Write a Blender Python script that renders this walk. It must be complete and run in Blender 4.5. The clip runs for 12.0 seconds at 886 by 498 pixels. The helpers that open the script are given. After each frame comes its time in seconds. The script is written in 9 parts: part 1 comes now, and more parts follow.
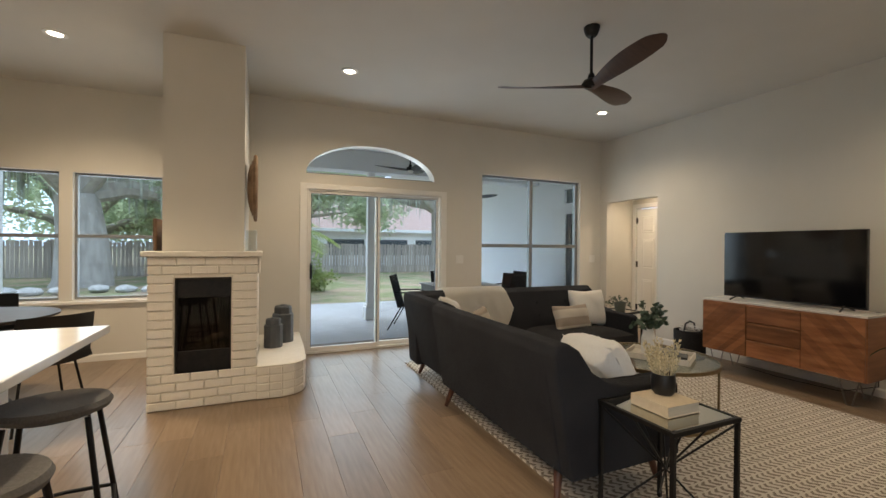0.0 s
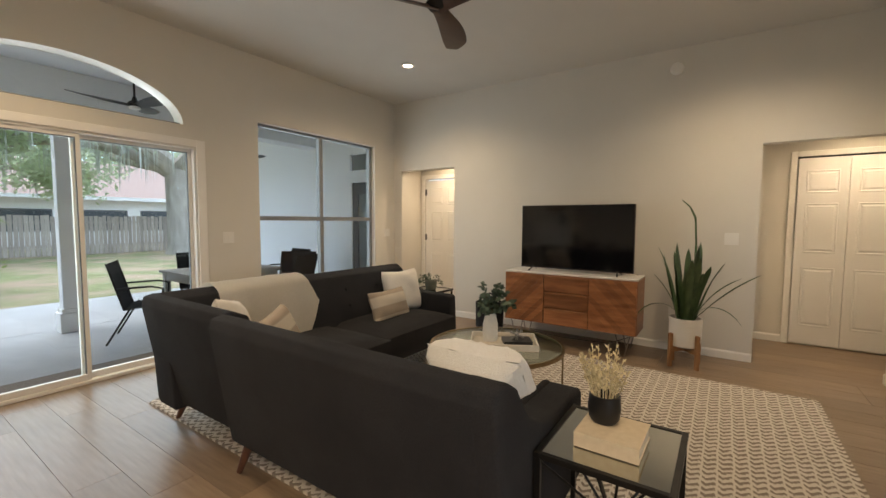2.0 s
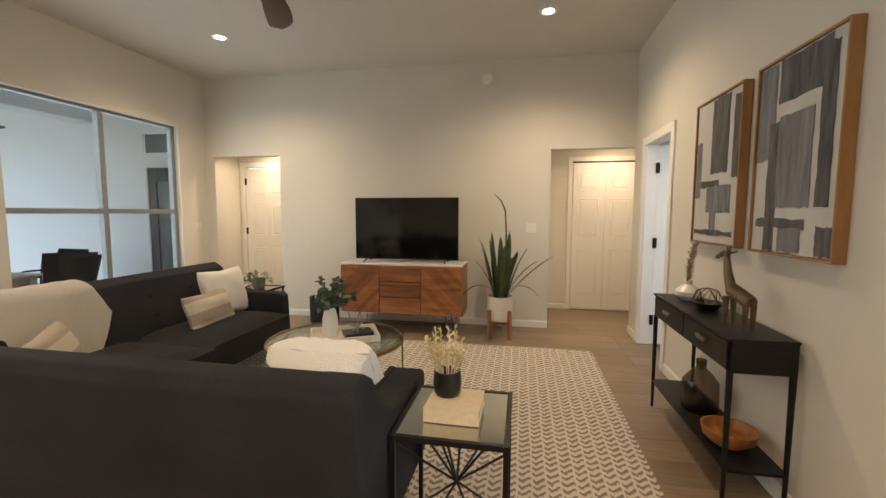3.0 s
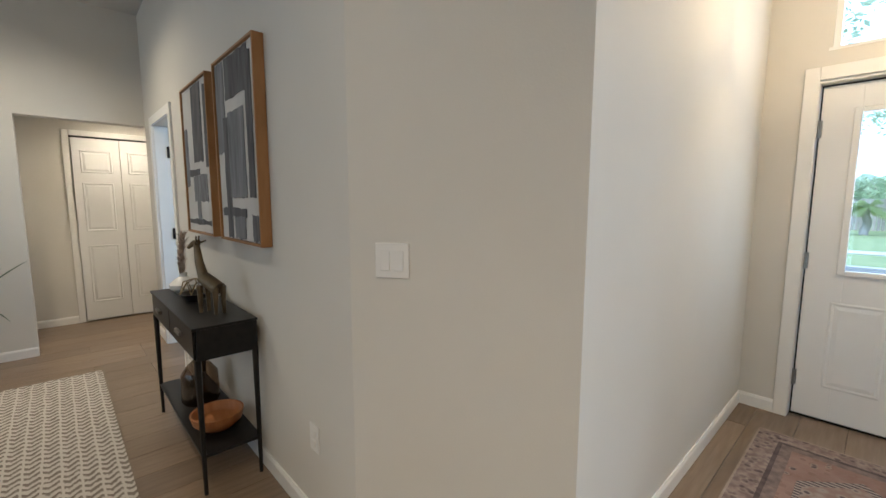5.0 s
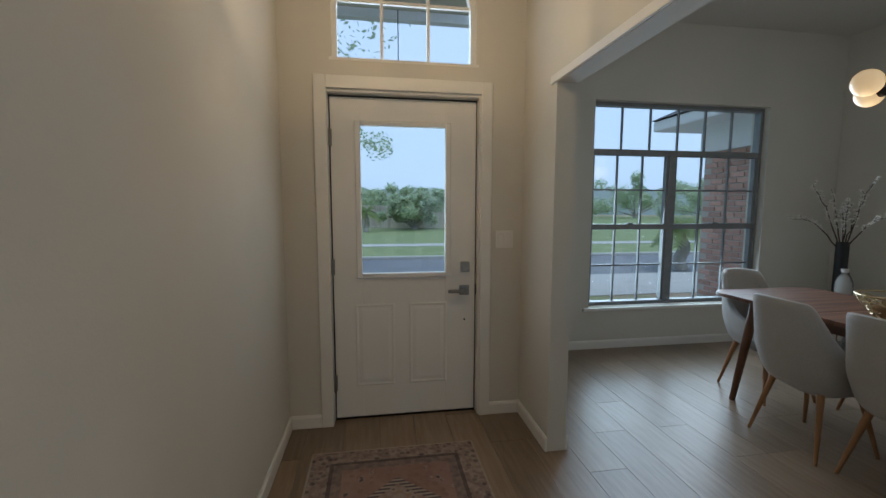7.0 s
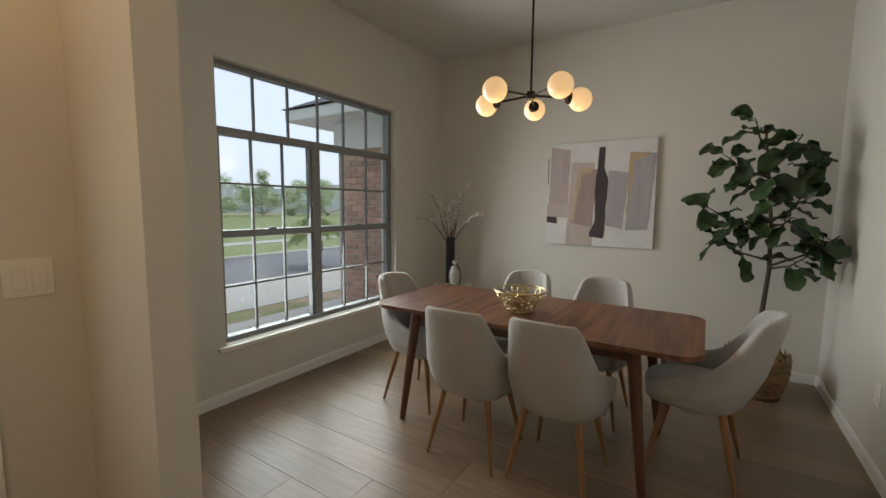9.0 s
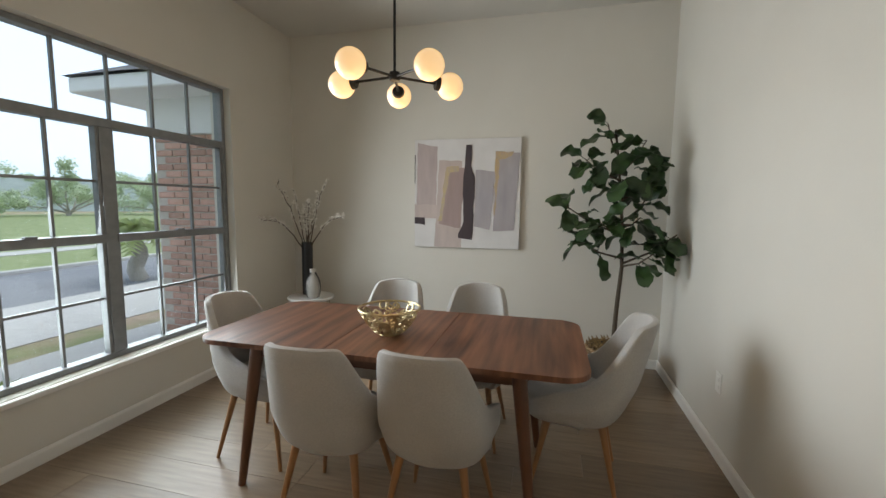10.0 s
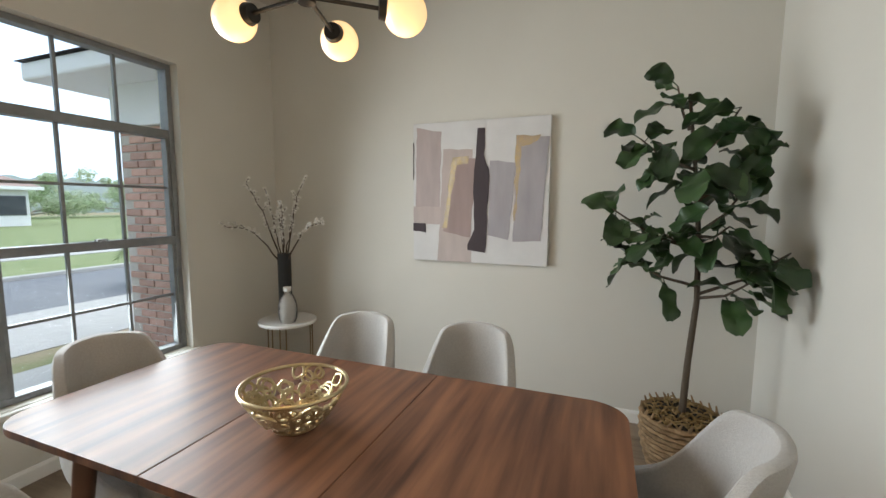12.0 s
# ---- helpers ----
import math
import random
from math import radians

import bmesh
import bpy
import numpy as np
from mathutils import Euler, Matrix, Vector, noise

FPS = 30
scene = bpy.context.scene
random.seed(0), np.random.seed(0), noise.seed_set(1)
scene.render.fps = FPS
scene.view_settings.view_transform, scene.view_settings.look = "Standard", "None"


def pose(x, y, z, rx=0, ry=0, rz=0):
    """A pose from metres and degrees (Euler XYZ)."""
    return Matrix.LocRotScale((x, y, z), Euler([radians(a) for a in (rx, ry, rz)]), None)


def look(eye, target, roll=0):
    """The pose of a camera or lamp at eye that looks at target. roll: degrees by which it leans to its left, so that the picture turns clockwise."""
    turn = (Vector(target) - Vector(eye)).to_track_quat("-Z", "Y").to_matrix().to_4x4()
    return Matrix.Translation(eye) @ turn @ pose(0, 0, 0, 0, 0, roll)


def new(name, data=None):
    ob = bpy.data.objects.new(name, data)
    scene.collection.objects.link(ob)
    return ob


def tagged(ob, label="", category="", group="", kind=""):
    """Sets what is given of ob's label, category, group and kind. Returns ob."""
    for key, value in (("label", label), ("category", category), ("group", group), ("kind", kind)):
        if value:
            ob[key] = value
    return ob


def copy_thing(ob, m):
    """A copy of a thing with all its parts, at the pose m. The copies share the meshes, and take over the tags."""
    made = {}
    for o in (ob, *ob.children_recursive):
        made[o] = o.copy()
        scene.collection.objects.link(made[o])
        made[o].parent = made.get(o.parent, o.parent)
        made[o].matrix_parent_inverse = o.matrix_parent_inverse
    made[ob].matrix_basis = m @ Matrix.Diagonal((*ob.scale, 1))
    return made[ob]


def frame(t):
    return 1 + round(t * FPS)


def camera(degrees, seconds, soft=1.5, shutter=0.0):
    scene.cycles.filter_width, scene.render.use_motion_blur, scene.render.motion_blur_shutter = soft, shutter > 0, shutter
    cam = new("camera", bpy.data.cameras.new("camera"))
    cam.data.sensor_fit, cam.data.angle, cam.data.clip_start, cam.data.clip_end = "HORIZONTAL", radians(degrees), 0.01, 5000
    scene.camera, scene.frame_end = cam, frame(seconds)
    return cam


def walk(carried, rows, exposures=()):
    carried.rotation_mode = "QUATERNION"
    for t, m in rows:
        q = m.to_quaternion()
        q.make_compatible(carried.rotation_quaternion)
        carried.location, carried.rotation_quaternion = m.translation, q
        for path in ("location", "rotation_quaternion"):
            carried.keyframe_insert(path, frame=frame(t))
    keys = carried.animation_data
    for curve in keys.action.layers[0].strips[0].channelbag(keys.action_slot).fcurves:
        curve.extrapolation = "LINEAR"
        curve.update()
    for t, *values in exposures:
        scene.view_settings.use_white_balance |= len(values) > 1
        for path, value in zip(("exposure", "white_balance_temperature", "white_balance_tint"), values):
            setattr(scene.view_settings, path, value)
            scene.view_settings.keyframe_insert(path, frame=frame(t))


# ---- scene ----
cam = camera(93.8, 12.0)
PATH = [
    (0, (1.626, 1.52, 1.331), (2.42, 3.356, 1.322), 0.5),
    (0.5, (1.679, 1.886, 1.34), (2.682, 3.616, 1.3), 0.4),
    (1, (1.761, 2.256, 1.337), (2.978, 3.841, 1.258), 0.4),
    (1.5, (1.811, 2.494, 1.335), (3.25, 3.878, 1.225), 0.3),
    (2, (1.889, 2.602, 1.342), (3.54, 3.723, 1.206), 0.3),
    (2.5, (1.879, 2.661, 1.351), (3.71, 3.45, 1.2), 0.3),
    (2.7, (1.862, 2.661, 1.35), (3.755, 3.285, 1.191), 0.2),
    (4.3, (1.803, 2.433, 1.347), (3.637, 1.667, 1.126), 0.2),
    (4.5, (1.799, 2.37, 1.349), (3.544, 1.419, 1.125), 0.1),
    (5, (1.779, 2.149, 1.364), (3.23, 0.792, 1.132), 0.1),
    (5.5, (1.823, 1.993, 1.367), (2.874, 0.306, 1.14), 0.1),
    (6, (1.821, 1.84, 1.376), (2.436, -0.05, 1.157), 0.0),
    (6.5, (1.808, 1.601, 1.378), (1.945, -0.384, 1.173), 0.1),
    (7, (1.833, 1.393, 1.373), (1.517, -0.571, 1.172), 0.1),
    (7.5, (1.756, 1.161, 1.37), (1.026, -0.69, 1.169), 0.2),
    (7.7, (1.71, 1.066, 1.371), (0.828, -0.719, 1.175), 0.1),
    (9.3, (1.284, 0.436, 1.394), (-0.502, -0.441, 1.187), 0.6),
    (9.5, (1.21, 0.394, 1.397), (-0.631, -0.358, 1.188), 0.6),
    (10, (0.981, 0.355, 1.411), (-0.948, -0.134, 1.204), 0.6),
    (10.5, (0.737, 0.305, 1.412), (-1.226, -0.016, 1.202), 0.6),
    (11, (0.506, 0.33, 1.424), (-1.462, 0.042, 1.206), 0.5),
    (11.5, (0.263, 0.379, 1.434), (-1.681, -0.035, 1.217), 0.5),
    (12, (0.013, 0.437, 1.435), (-1.844, -0.274, 1.224), 0.3),
]

# ---- light: overcast sky, a soft sun, exposure on the way ----
EXPOSURES = [(0.0, -0.10, 6500, 9), (1.5, 0.06, 6400, 8), (2.0, 0.10, 6950, 11), (2.5, 0.27, 7150, 11), (4.5, 0.55, 5850, 8), (5.0, 0.18, 5500, 6), (5.5, -0.22, 5400, 6), (6.0, -0.65, 5500, 6), (6.5, -1.10, 6200, 11),
             (7.0, -1.40, 5950, 6), (7.5, -1.78, 6250, 8), (7.7, -1.72, 6500, 9), (9.3, -0.92, 7900, 13), (10.0, -0.68, 7300, 11), (11.0, -0.48, 7250, 11), (12.0, -0.38, 7250, 11)]
walk(cam, [(t, look(eye, target, roll)) for t, eye, target, roll in PATH], EXPOSURES)

world = bpy.data.worlds.new("overcast")
scene.world = world
world.use_nodes = True
wn = world.node_tree.nodes
sky = wn.new("ShaderNodeTexSky")
sky.sky_type = "NISHITA"
sky.sun_disc = False
sky.sun_elevation, sky.sun_rotation = radians(72), radians(-31)
sky.air_density, sky.dust_density, sky.ozone_density = 1.0, 4.0, 1.0
haze = wn.new("ShaderNodeMixRGB")
haze.inputs[0].default_value = 0.75
haze.inputs[2].default_value = (6.7, 8.6, 11.8, 1)
world.node_tree.links.new(sky.outputs[0], haze.inputs[1])
world.node_tree.links.new(haze.outputs[0], wn["Background"].inputs[0])
wn["Background"].inputs[1].default_value = 0.29

sun = new("sun", bpy.data.lights.new("sun", "SUN"))
sun.data.energy, sun.data.angle, sun.data.color = 2.2, radians(40), (1.0, 0.98, 0.95)
sun.matrix_world = look((0, 0, 0), (0.15, -0.25, -0.95))


def sky_panel(name, x, y, z, w, h, toward, energy, color=(0.74, 0.87, 1.0)):
    """Stands in for the sky's light in a window's opening."""
    lamp = bpy.data.lights.new(name, "AREA")
    lamp.shape, lamp.size, lamp.size_y, lamp.energy, lamp.color = "RECTANGLE", w, h, energy, color
    ob = new(name, lamp)
    ob.matrix_world = look((x, y, z), (x + toward[0], y + toward[1], z + toward[2]))
    return ob


DAY = 0.7
sky_panel("daylight_slider", 3.05, 7.0, 1.05, 1.7, 1.95, (0, -1, -0.05), 29 * DAY)
sky_panel("daylight_arch", 2.97, 7.0, 2.36, 1.4, 0.3, (0, -1, -0.05), 6 * DAY)
sky_panel("daylight_patio_window", 5.5, 7.0, 1.45, 1.7, 1.9, (0, -1, -0.05), 22 * DAY)
sky_panel("daylight_nook", -0.35, 7.72, 1.42, 1.8, 1.4, (0, -1, -0.1), 30 * DAY)
sky_panel("daylight_dining", -1.10, -2.33, 1.38, 1.75, 1.85, (0.10, 1, -0.16), 146 * DAY).data.spread = radians(142)
sky_panel("daylight_door", 1.655, -1.36, 1.45, 0.5, 0.8, (0, 1, -0.05), 7 * DAY)
sky_panel("daylight_transom", 1.645, -1.36, 2.45, 0.75, 0.4, (0, 1, -0.1), 8 * DAY)
# no bedroom window is in view; this panel is added to light the open door
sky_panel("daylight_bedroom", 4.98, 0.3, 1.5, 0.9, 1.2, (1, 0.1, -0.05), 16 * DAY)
CAN = 102.0     # watts of a recessed lamp
WARM = (1.0, 0.78, 0.53)


# ---- materials ----
def mat(name, base, rough=0.6, metal=0.0, var=None, scale=6.0, detail=5.0, bump=0.0, bscale=60.0, stretch=(1, 1, 1), spec=0.5, coat=0.0, dirt=None, dscale=1.2, sheen=0.0, amount=1.0, island=0.0):
    """A procedural surface: base mixed with var by grain noise, dirt by broad noise, fine bump."""
    m = bpy.data.materials.new(name)
    m.use_nodes = True
    n, l = m.node_tree.nodes, m.node_tree.links
    b = n["Principled BSDF"]
    b.inputs["Roughness"].default_value = rough
    b.inputs["Metallic"].default_value = metal
    b.inputs["Specular IOR Level"].default_value = spec
    b.inputs["Coat Weight"].default_value = coat
    b.inputs["Sheen Weight"].default_value = sheen
    b.inputs["Base Color"].default_value = (*base, 1)
    tc = n.new("ShaderNodeTexCoord")
    mp = n.new("ShaderNodeMapping")
    mp.inputs["Scale"].default_value = stretch
    l.new(tc.outputs["Object"], mp.inputs[0])
    last = None
    if var:
        no = n.new("ShaderNodeTexNoise")
        no.inputs["Scale"].default_value, no.inputs["Detail"].default_value = scale, detail
        l.new(mp.outputs[0], no.inputs["Vector"])
        ramp = n.new("ShaderNodeValToRGB")
        ramp.color_ramp.elements[0].position, ramp.color_ramp.elements[1].position = 0.3, 0.7
        ramp.color_ramp.elements[0].color, ramp.color_ramp.elements[1].color = (*base, 1), (*var, 1)
        l.new(no.outputs["Fac"], ramp.inputs[0])
        last = ramp.outputs[0]
    if dirt:
        nd = n.new("ShaderNodeTexNoise")
        nd.inputs["Scale"].default_value, nd.inputs["Detail"].default_value = dscale, 3
        l.new(tc.outputs["Object"], nd.inputs["Vector"])
        mx = n.new("ShaderNodeMixRGB")
        mr = n.new("ShaderNodeMapRange")
        mr.inputs[1].default_value, mr.inputs[2].default_value, mr.inputs[4].default_value = 0.4, 0.75, amount
        l.new(nd.outputs["Fac"], mr.inputs[0])
        l.new(mr.outputs[0], mx.inputs[0])
        mx.inputs[1].default_value, mx.inputs[2].default_value = (*base, 1), (*dirt, 1)
        if last:
            l.new(last, mx.inputs[1])
        last = mx.outputs[0]
    if island:
        oi = n.new("ShaderNodeObjectInfo")
        ge = n.new("ShaderNodeNewGeometry")
        ad = n.new("ShaderNodeMath")
        l.new(oi.outputs["Random"], ad.inputs[0])
        l.new(ge.outputs["Random Per Island"], ad.inputs[1])
        fr = n.new("ShaderNodeMath")
        fr.operation = "FRACT"
        l.new(ad.outputs[0], fr.inputs[0])
        mr = n.new("ShaderNodeMapRange")
        mr.inputs[3].default_value, mr.inputs[4].default_value = 1 - island, 1 + island
        l.new(fr.outputs[0], mr.inputs[0])
        hs = n.new("ShaderNodeHueSaturation")
        hs.inputs["Color"].default_value = (*base, 1)
        l.new(mr.outputs[0], hs.inputs["Value"])
        if last:
            l.new(last, hs.inputs["Color"])
        last = hs.outputs[0]
    if last:
        l.new(last, b.inputs["Base Color"])
    if bump:
        nb = n.new("ShaderNodeTexNoise")
        nb.inputs["Scale"].default_value, nb.inputs["Detail"].default_value = bscale, 4
        l.new(mp.outputs[0], nb.inputs["Vector"])
        bp = n.new("ShaderNodeBump")
        bp.inputs["Strength"].default_value, bp.inputs["Distance"].default_value = bump, 0.01
        l.new(nb.outputs["Fac"], bp.inputs["Height"])
        l.new(bp.outputs[0], b.inputs["Normal"])
    return m


def glow(name, color, strength):
    m = bpy.data.materials.new(name)
    m.use_nodes = True
    b = m.node_tree.nodes["Principled BSDF"]
    b.inputs["Base Color"].default_value = (*color, 1)
    b.inputs["Emission Color"].default_value = (*color, 1)
    b.inputs["Emission Strength"].default_value = strength
    return m


def glass_mat(name, tint=(1, 1, 1), rough=0.0, gloss=0.06):
    """Thin pane: clear with a little mirror gloss by Fresnel."""
    m = bpy.data.materials.new(name)
    m.use_nodes = True
    n, l = m.node_tree.nodes, m.node_tree.links
    n.remove(n["Principled BSDF"])
    tr, gl, mx, lw = n.new("ShaderNodeBsdfTransparent"), n.new("ShaderNodeBsdfGlossy"), n.new("ShaderNodeMixShader"), n.new("ShaderNodeLayerWeight")
    tr.inputs[0].default_value = (*tint, 1)
    gl.inputs["Roughness"].default_value = rough
    pw, ad = n.new("ShaderNodeMath"), n.new("ShaderNodeMath")
    pw.operation, pw.inputs[1].default_value = "POWER", 4.0
    ad.operation, ad.inputs[1].default_value, ad.inputs[2].default_value = "MULTIPLY_ADD", 0.6, gloss * 0.5
    l.new(lw.outputs["Facing"], pw.inputs[0])
    l.new(pw.outputs[0], ad.inputs[0])
    l.new(ad.outputs[0], mx.inputs[0])
    l.new(tr.outputs[0], mx.inputs[1])
    l.new(gl.outputs[0], mx.inputs[2])
    l.new(mx.outputs[0], n["Material Output"].inputs[0])
    return m


M_WALL = mat("wall_paint", (0.66, 0.63, 0.57), 0.75, var=(0.68, 0.65, 0.59), scale=3, bump=0.05, bscale=140, dirt=(0.62, 0.59, 0.53), dscale=0.8, amount=0.5)
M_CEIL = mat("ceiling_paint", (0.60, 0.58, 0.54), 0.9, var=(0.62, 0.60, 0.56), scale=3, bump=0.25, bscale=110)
M_TRIM = mat("trim_paint", (0.80, 0.78, 0.74), 0.4, var=(0.83, 0.81, 0.77), scale=8, bump=0.03)
M_DOOR = mat("door_paint", (0.80, 0.79, 0.77), 0.38, var=(0.82, 0.81, 0.79), scale=4, bump=0.04, bscale=200)
M_PLANK = mat("plank_vinyl", (0.188, 0.128, 0.081), 0.31, var=(0.270, 0.196, 0.135), scale=4.5, detail=9, stretch=(9, 0.8, 1), bump=0.06, bscale=40, dirt=(0.160, 0.111, 0.073), dscale=1.5, amount=0.45, island=0.16)
M_GROUT = mat("plank_joint", (0.125, 0.088, 0.060), 0.6)
M_BRICKW = mat("painted_brick", (0.78, 0.74, 0.66), 0.7, var=(0.82, 0.78, 0.71), scale=12, bump=0.5, bscale=70, dirt=(0.70, 0.65, 0.57), dscale=5, amount=0.4, island=0.03)
M_MORTARW = mat("painted_mortar", (0.70, 0.66, 0.58), 0.9, var=(0.75, 0.71, 0.63), scale=30, bump=0.6, bscale=120)
M_ALU = mat("window_aluminium", (0.22, 0.23, 0.24), 0.5, 0.3, var=(0.27, 0.28, 0.29), scale=20)
M_SLIDER = mat("slider_frame_white", (0.72, 0.70, 0.66), 0.4, var=(0.76, 0.74, 0.70), scale=10)
M_DARKALU = mat("dark_window_metal", (0.10, 0.105, 0.11), 0.45, 0.4)
M_GLASS = glass_mat("window_glass", (0.97, 0.99, 0.98))
M_BLACK = mat("black_metal", (0.014, 0.014, 0.015), 0.42, 0.6, var=(0.022, 0.021, 0.02), scale=30)
M_BLACKP = mat("black_plastic", (0.012, 0.012, 0.013), 0.35)
M_STEEL = mat("satin_nickel", (0.30, 0.29, 0.28), 0.32, 1.0, var=(0.36, 0.35, 0.33), scale=50)
M_GOLD = mat("brass", (0.60, 0.50, 0.31), 0.28, 1.0, var=(0.50, 0.40, 0.23), scale=25)
M_ANTBRASS = mat("aged_brass", (0.30, 0.23, 0.13), 0.35, 1.0, var=(0.24, 0.17, 0.09), scale=18)
M_WHITEP = mat("white_plastic", (0.78, 0.76, 0.72), 0.4)
M_SOFA = mat("charcoal_upholstery", (0.021, 0.0215, 0.025), 0.95, var=(0.034, 0.0345, 0.039), scale=220, detail=2, bump=0.5, bscale=380, spec=0.25, dirt=(0.017, 0.017, 0.020), dscale=3)


# ---- mesh tools ----
def part(name, bm, material, parent=None, label="", smooth=False):
    """Links a bmesh as one mesh object, under a thing or a part."""
    me = bpy.data.meshes.new(name)
    bm.normal_update()
    bm.to_mesh(me)
    bm.free()
    me.materials.append(material)
    if smooth:
        for p in me.polygons:
            p.use_smooth = True
        me.set_sharp_from_angle(angle=radians(38))
    ob = new(name, me)
    if parent:
        ob.parent = parent
    if label:
        ob["label"] = label
    return ob


def thing(name, m, label, category, group="", kind=""):
    """An Empty at the base of a thing that parents its parts."""
    ob = new(name)
    ob.matrix_basis = m
    ob.empty_display_size = 0.05
    return tagged(ob, label, category, group, kind)


def box(bm, x0, x1, y0, y1, z0, z1, bevel=0.0, seg=2):
    vs = [bm.verts.new(p) for p in ((x0, y0, z0), (x1, y0, z0), (x1, y1, z0), (x0, y1, z0), (x0, y0, z1), (x1, y0, z1), (x1, y1, z1), (x0, y1, z1))]
    fs = [bm.faces.new([vs[i] for i in f]) for f in ((3, 2, 1, 0), (4, 5, 6, 7), (0, 1, 5, 4), (1, 2, 6, 5), (2, 3, 7, 6), (3, 0, 4, 7))]
    if bevel:
        es = list({e for f in fs for e in f.edges})
        bmesh.ops.bevel(bm, geom=es, offset=bevel, segments=seg, affect="EDGES", profile=0.5)
    return bm


def boxes(*rows, bevel=0.0):
    bm = bmesh.new()
    for r in rows:
        box(bm, *r, bevel=bevel)
    return bm


def prism(bm, outline, z0, z1, bevel=0.0, seg=2):
    """An upright slab on a plan outline, counter-clockwise."""
    lo = [bm.verts.new((x, y, z0)) for x, y in outline]
    hi = [bm.verts.new((x, y, z1)) for x, y in outline]
    n = len(outline)
    fs = [bm.faces.new(lo[::-1]), bm.faces.new(hi)]
    for i in range(n):
        fs.append(bm.faces.new((lo[i], lo[(i + 1) % n], hi[(i + 1) % n], hi[i])))
    if bevel:
        es = list(set(fs[0].edges) | set(fs[1].edges))
        bmesh.ops.bevel(bm, geom=es, offset=bevel, segments=seg, affect="EDGES", profile=0.5)
    return bm


def rounded(x0, x1, y0, y1, r, n=5):
    """A rounded rectangle as a plan outline."""
    out = []
    for cx, cy, a in ((x1 - r, y0 + r, -90), (x1 - r, y1 - r, 0), (x0 + r, y1 - r, 90), (x0 + r, y0 + r, 180)):
        for i in range(n + 1):
            t = radians(a + 90 * i / n)
            out.append((cx + r * math.cos(t), cy + r * math.sin(t)))
    return out


def lathe(bm, profile, n=24, cx=0.0, cy=0.0):
    """Turns (radius, z) rows about an upright axis; radius 0 closes an end."""
    rings = []
    for r, z in profile:
        if r <= 1e-6:
            rings.append([bm.verts.new((cx, cy, z))])
        else:
            rings.append([bm.verts.new((cx + r * math.cos(2 * math.pi * i / n), cy + r * math.sin(2 * math.pi * i / n), z)) for i in range(n)])
    for a, b in zip(rings, rings[1:]):
        for i in range(n):
            j = (i + 1) % n
            if len(a) == 1 and len(b) == 1:
                continue
            if len(a) == 1:
                bm.faces.new((a[0], b[j], b[i]))
            elif len(b) == 1:
                bm.faces.new((a[i], a[j], b[0]))
            else:
                bm.faces.new((a[i], a[j], b[j], b[i]))
    return bm


def tube(bm, pts, r, n=8, r2=None, closed=False):
    """A round bar along a line of points, tapering from r to r2."""
    pts = [Vector(p) for p in pts]
    r2 = r if r2 is None else r2
    rings, up = [], None
    k = len(pts)
    for i, p in enumerate(pts):
        if closed:
            d = pts[(i + 1) % k] - pts[i - 1]
        else:
            d = pts[min(i + 1, k - 1)] - pts[max(i - 1, 0)]
        d.normalize()
        if up is None:
            up = Vector((0, 0, 1)) if abs(d.z) < 0.9 else Vector((1, 0, 0))
        x = d.cross(up).normalized()
        y = x.cross(d).normalized()
        up = y
        rad = r + (r2 - r) * i / max(1, k - 1)
        rings.append([bm.verts.new(p + rad * (math.cos(2 * math.pi * j / n) * x + math.sin(2 * math.pi * j / n) * y)) for j in range(n)])
    pairs = list(zip(rings, rings[1:])) + ([(rings[-1], rings[0])] if closed else [])
    for a, b in pairs:
        for j in range(n):
            bm.faces.new((a[j], b[j], b[(j + 1) % n], a[(j + 1) % n]))
    if not closed:
        bm.faces.new(rings[0])
        bm.faces.new(rings[-1][::-1])
    return bm


def grid(bm, nu, nv, f):
    """A sheet of nu by nv cells through f(u, v)."""
    vs = [[bm.verts.new(f(i / nu, j / nv)) for j in range(nv + 1)] for i in range(nu + 1)]
    for i in range(nu):
        for j in range(nv):
            bm.faces.new((vs[i][j], vs[i + 1][j], vs[i + 1][j + 1], vs[i][j + 1]))
    return bm


def wall(name, axis, pos, thick, a0, a1, z0, z1, holes=(), material=None, label="", category="wall"):
    """A wall along x or y, from pos to pos + thick, with openings (a0, a1, z0, z1) through it."""
    bm = bmesh.new()
    us = sorted({a0, a1, *[h[0] for h in holes], *[h[1] for h in holes]})
    for u0, u1 in zip(us, us[1:]):
        cuts = sorted((h[2], h[3]) for h in holes if h[0] <= u0 + 1e-6 and h[1] >= u1 - 1e-6)
        z = z0
        for c0, c1 in cuts + [(z1, z1)]:
            if c0 - z > 1e-4:
                lo, hi = min(pos, pos + thick), max(pos, pos + thick)
                if axis == "x":
                    box(bm, u0, u1, lo, hi, z, c0)
                else:
                    box(bm, lo, hi, u0, u1, z, c0)
            z = c1
    bmesh.ops.remove_doubles(bm, verts=bm.verts, dist=1e-5)
    bmesh.ops.delete(bm, geom=[f for f in bm.faces if any(len(e.link_faces) > 2 for e in f.edges) and sum(1 for g in bm.faces if g is not f and set(g.verts) == set(f.verts))], context="FACES_ONLY")
    return tagged(part(name, bm, material or M_WALL), label or "off-white painted plaster wall", category, kind="structure")


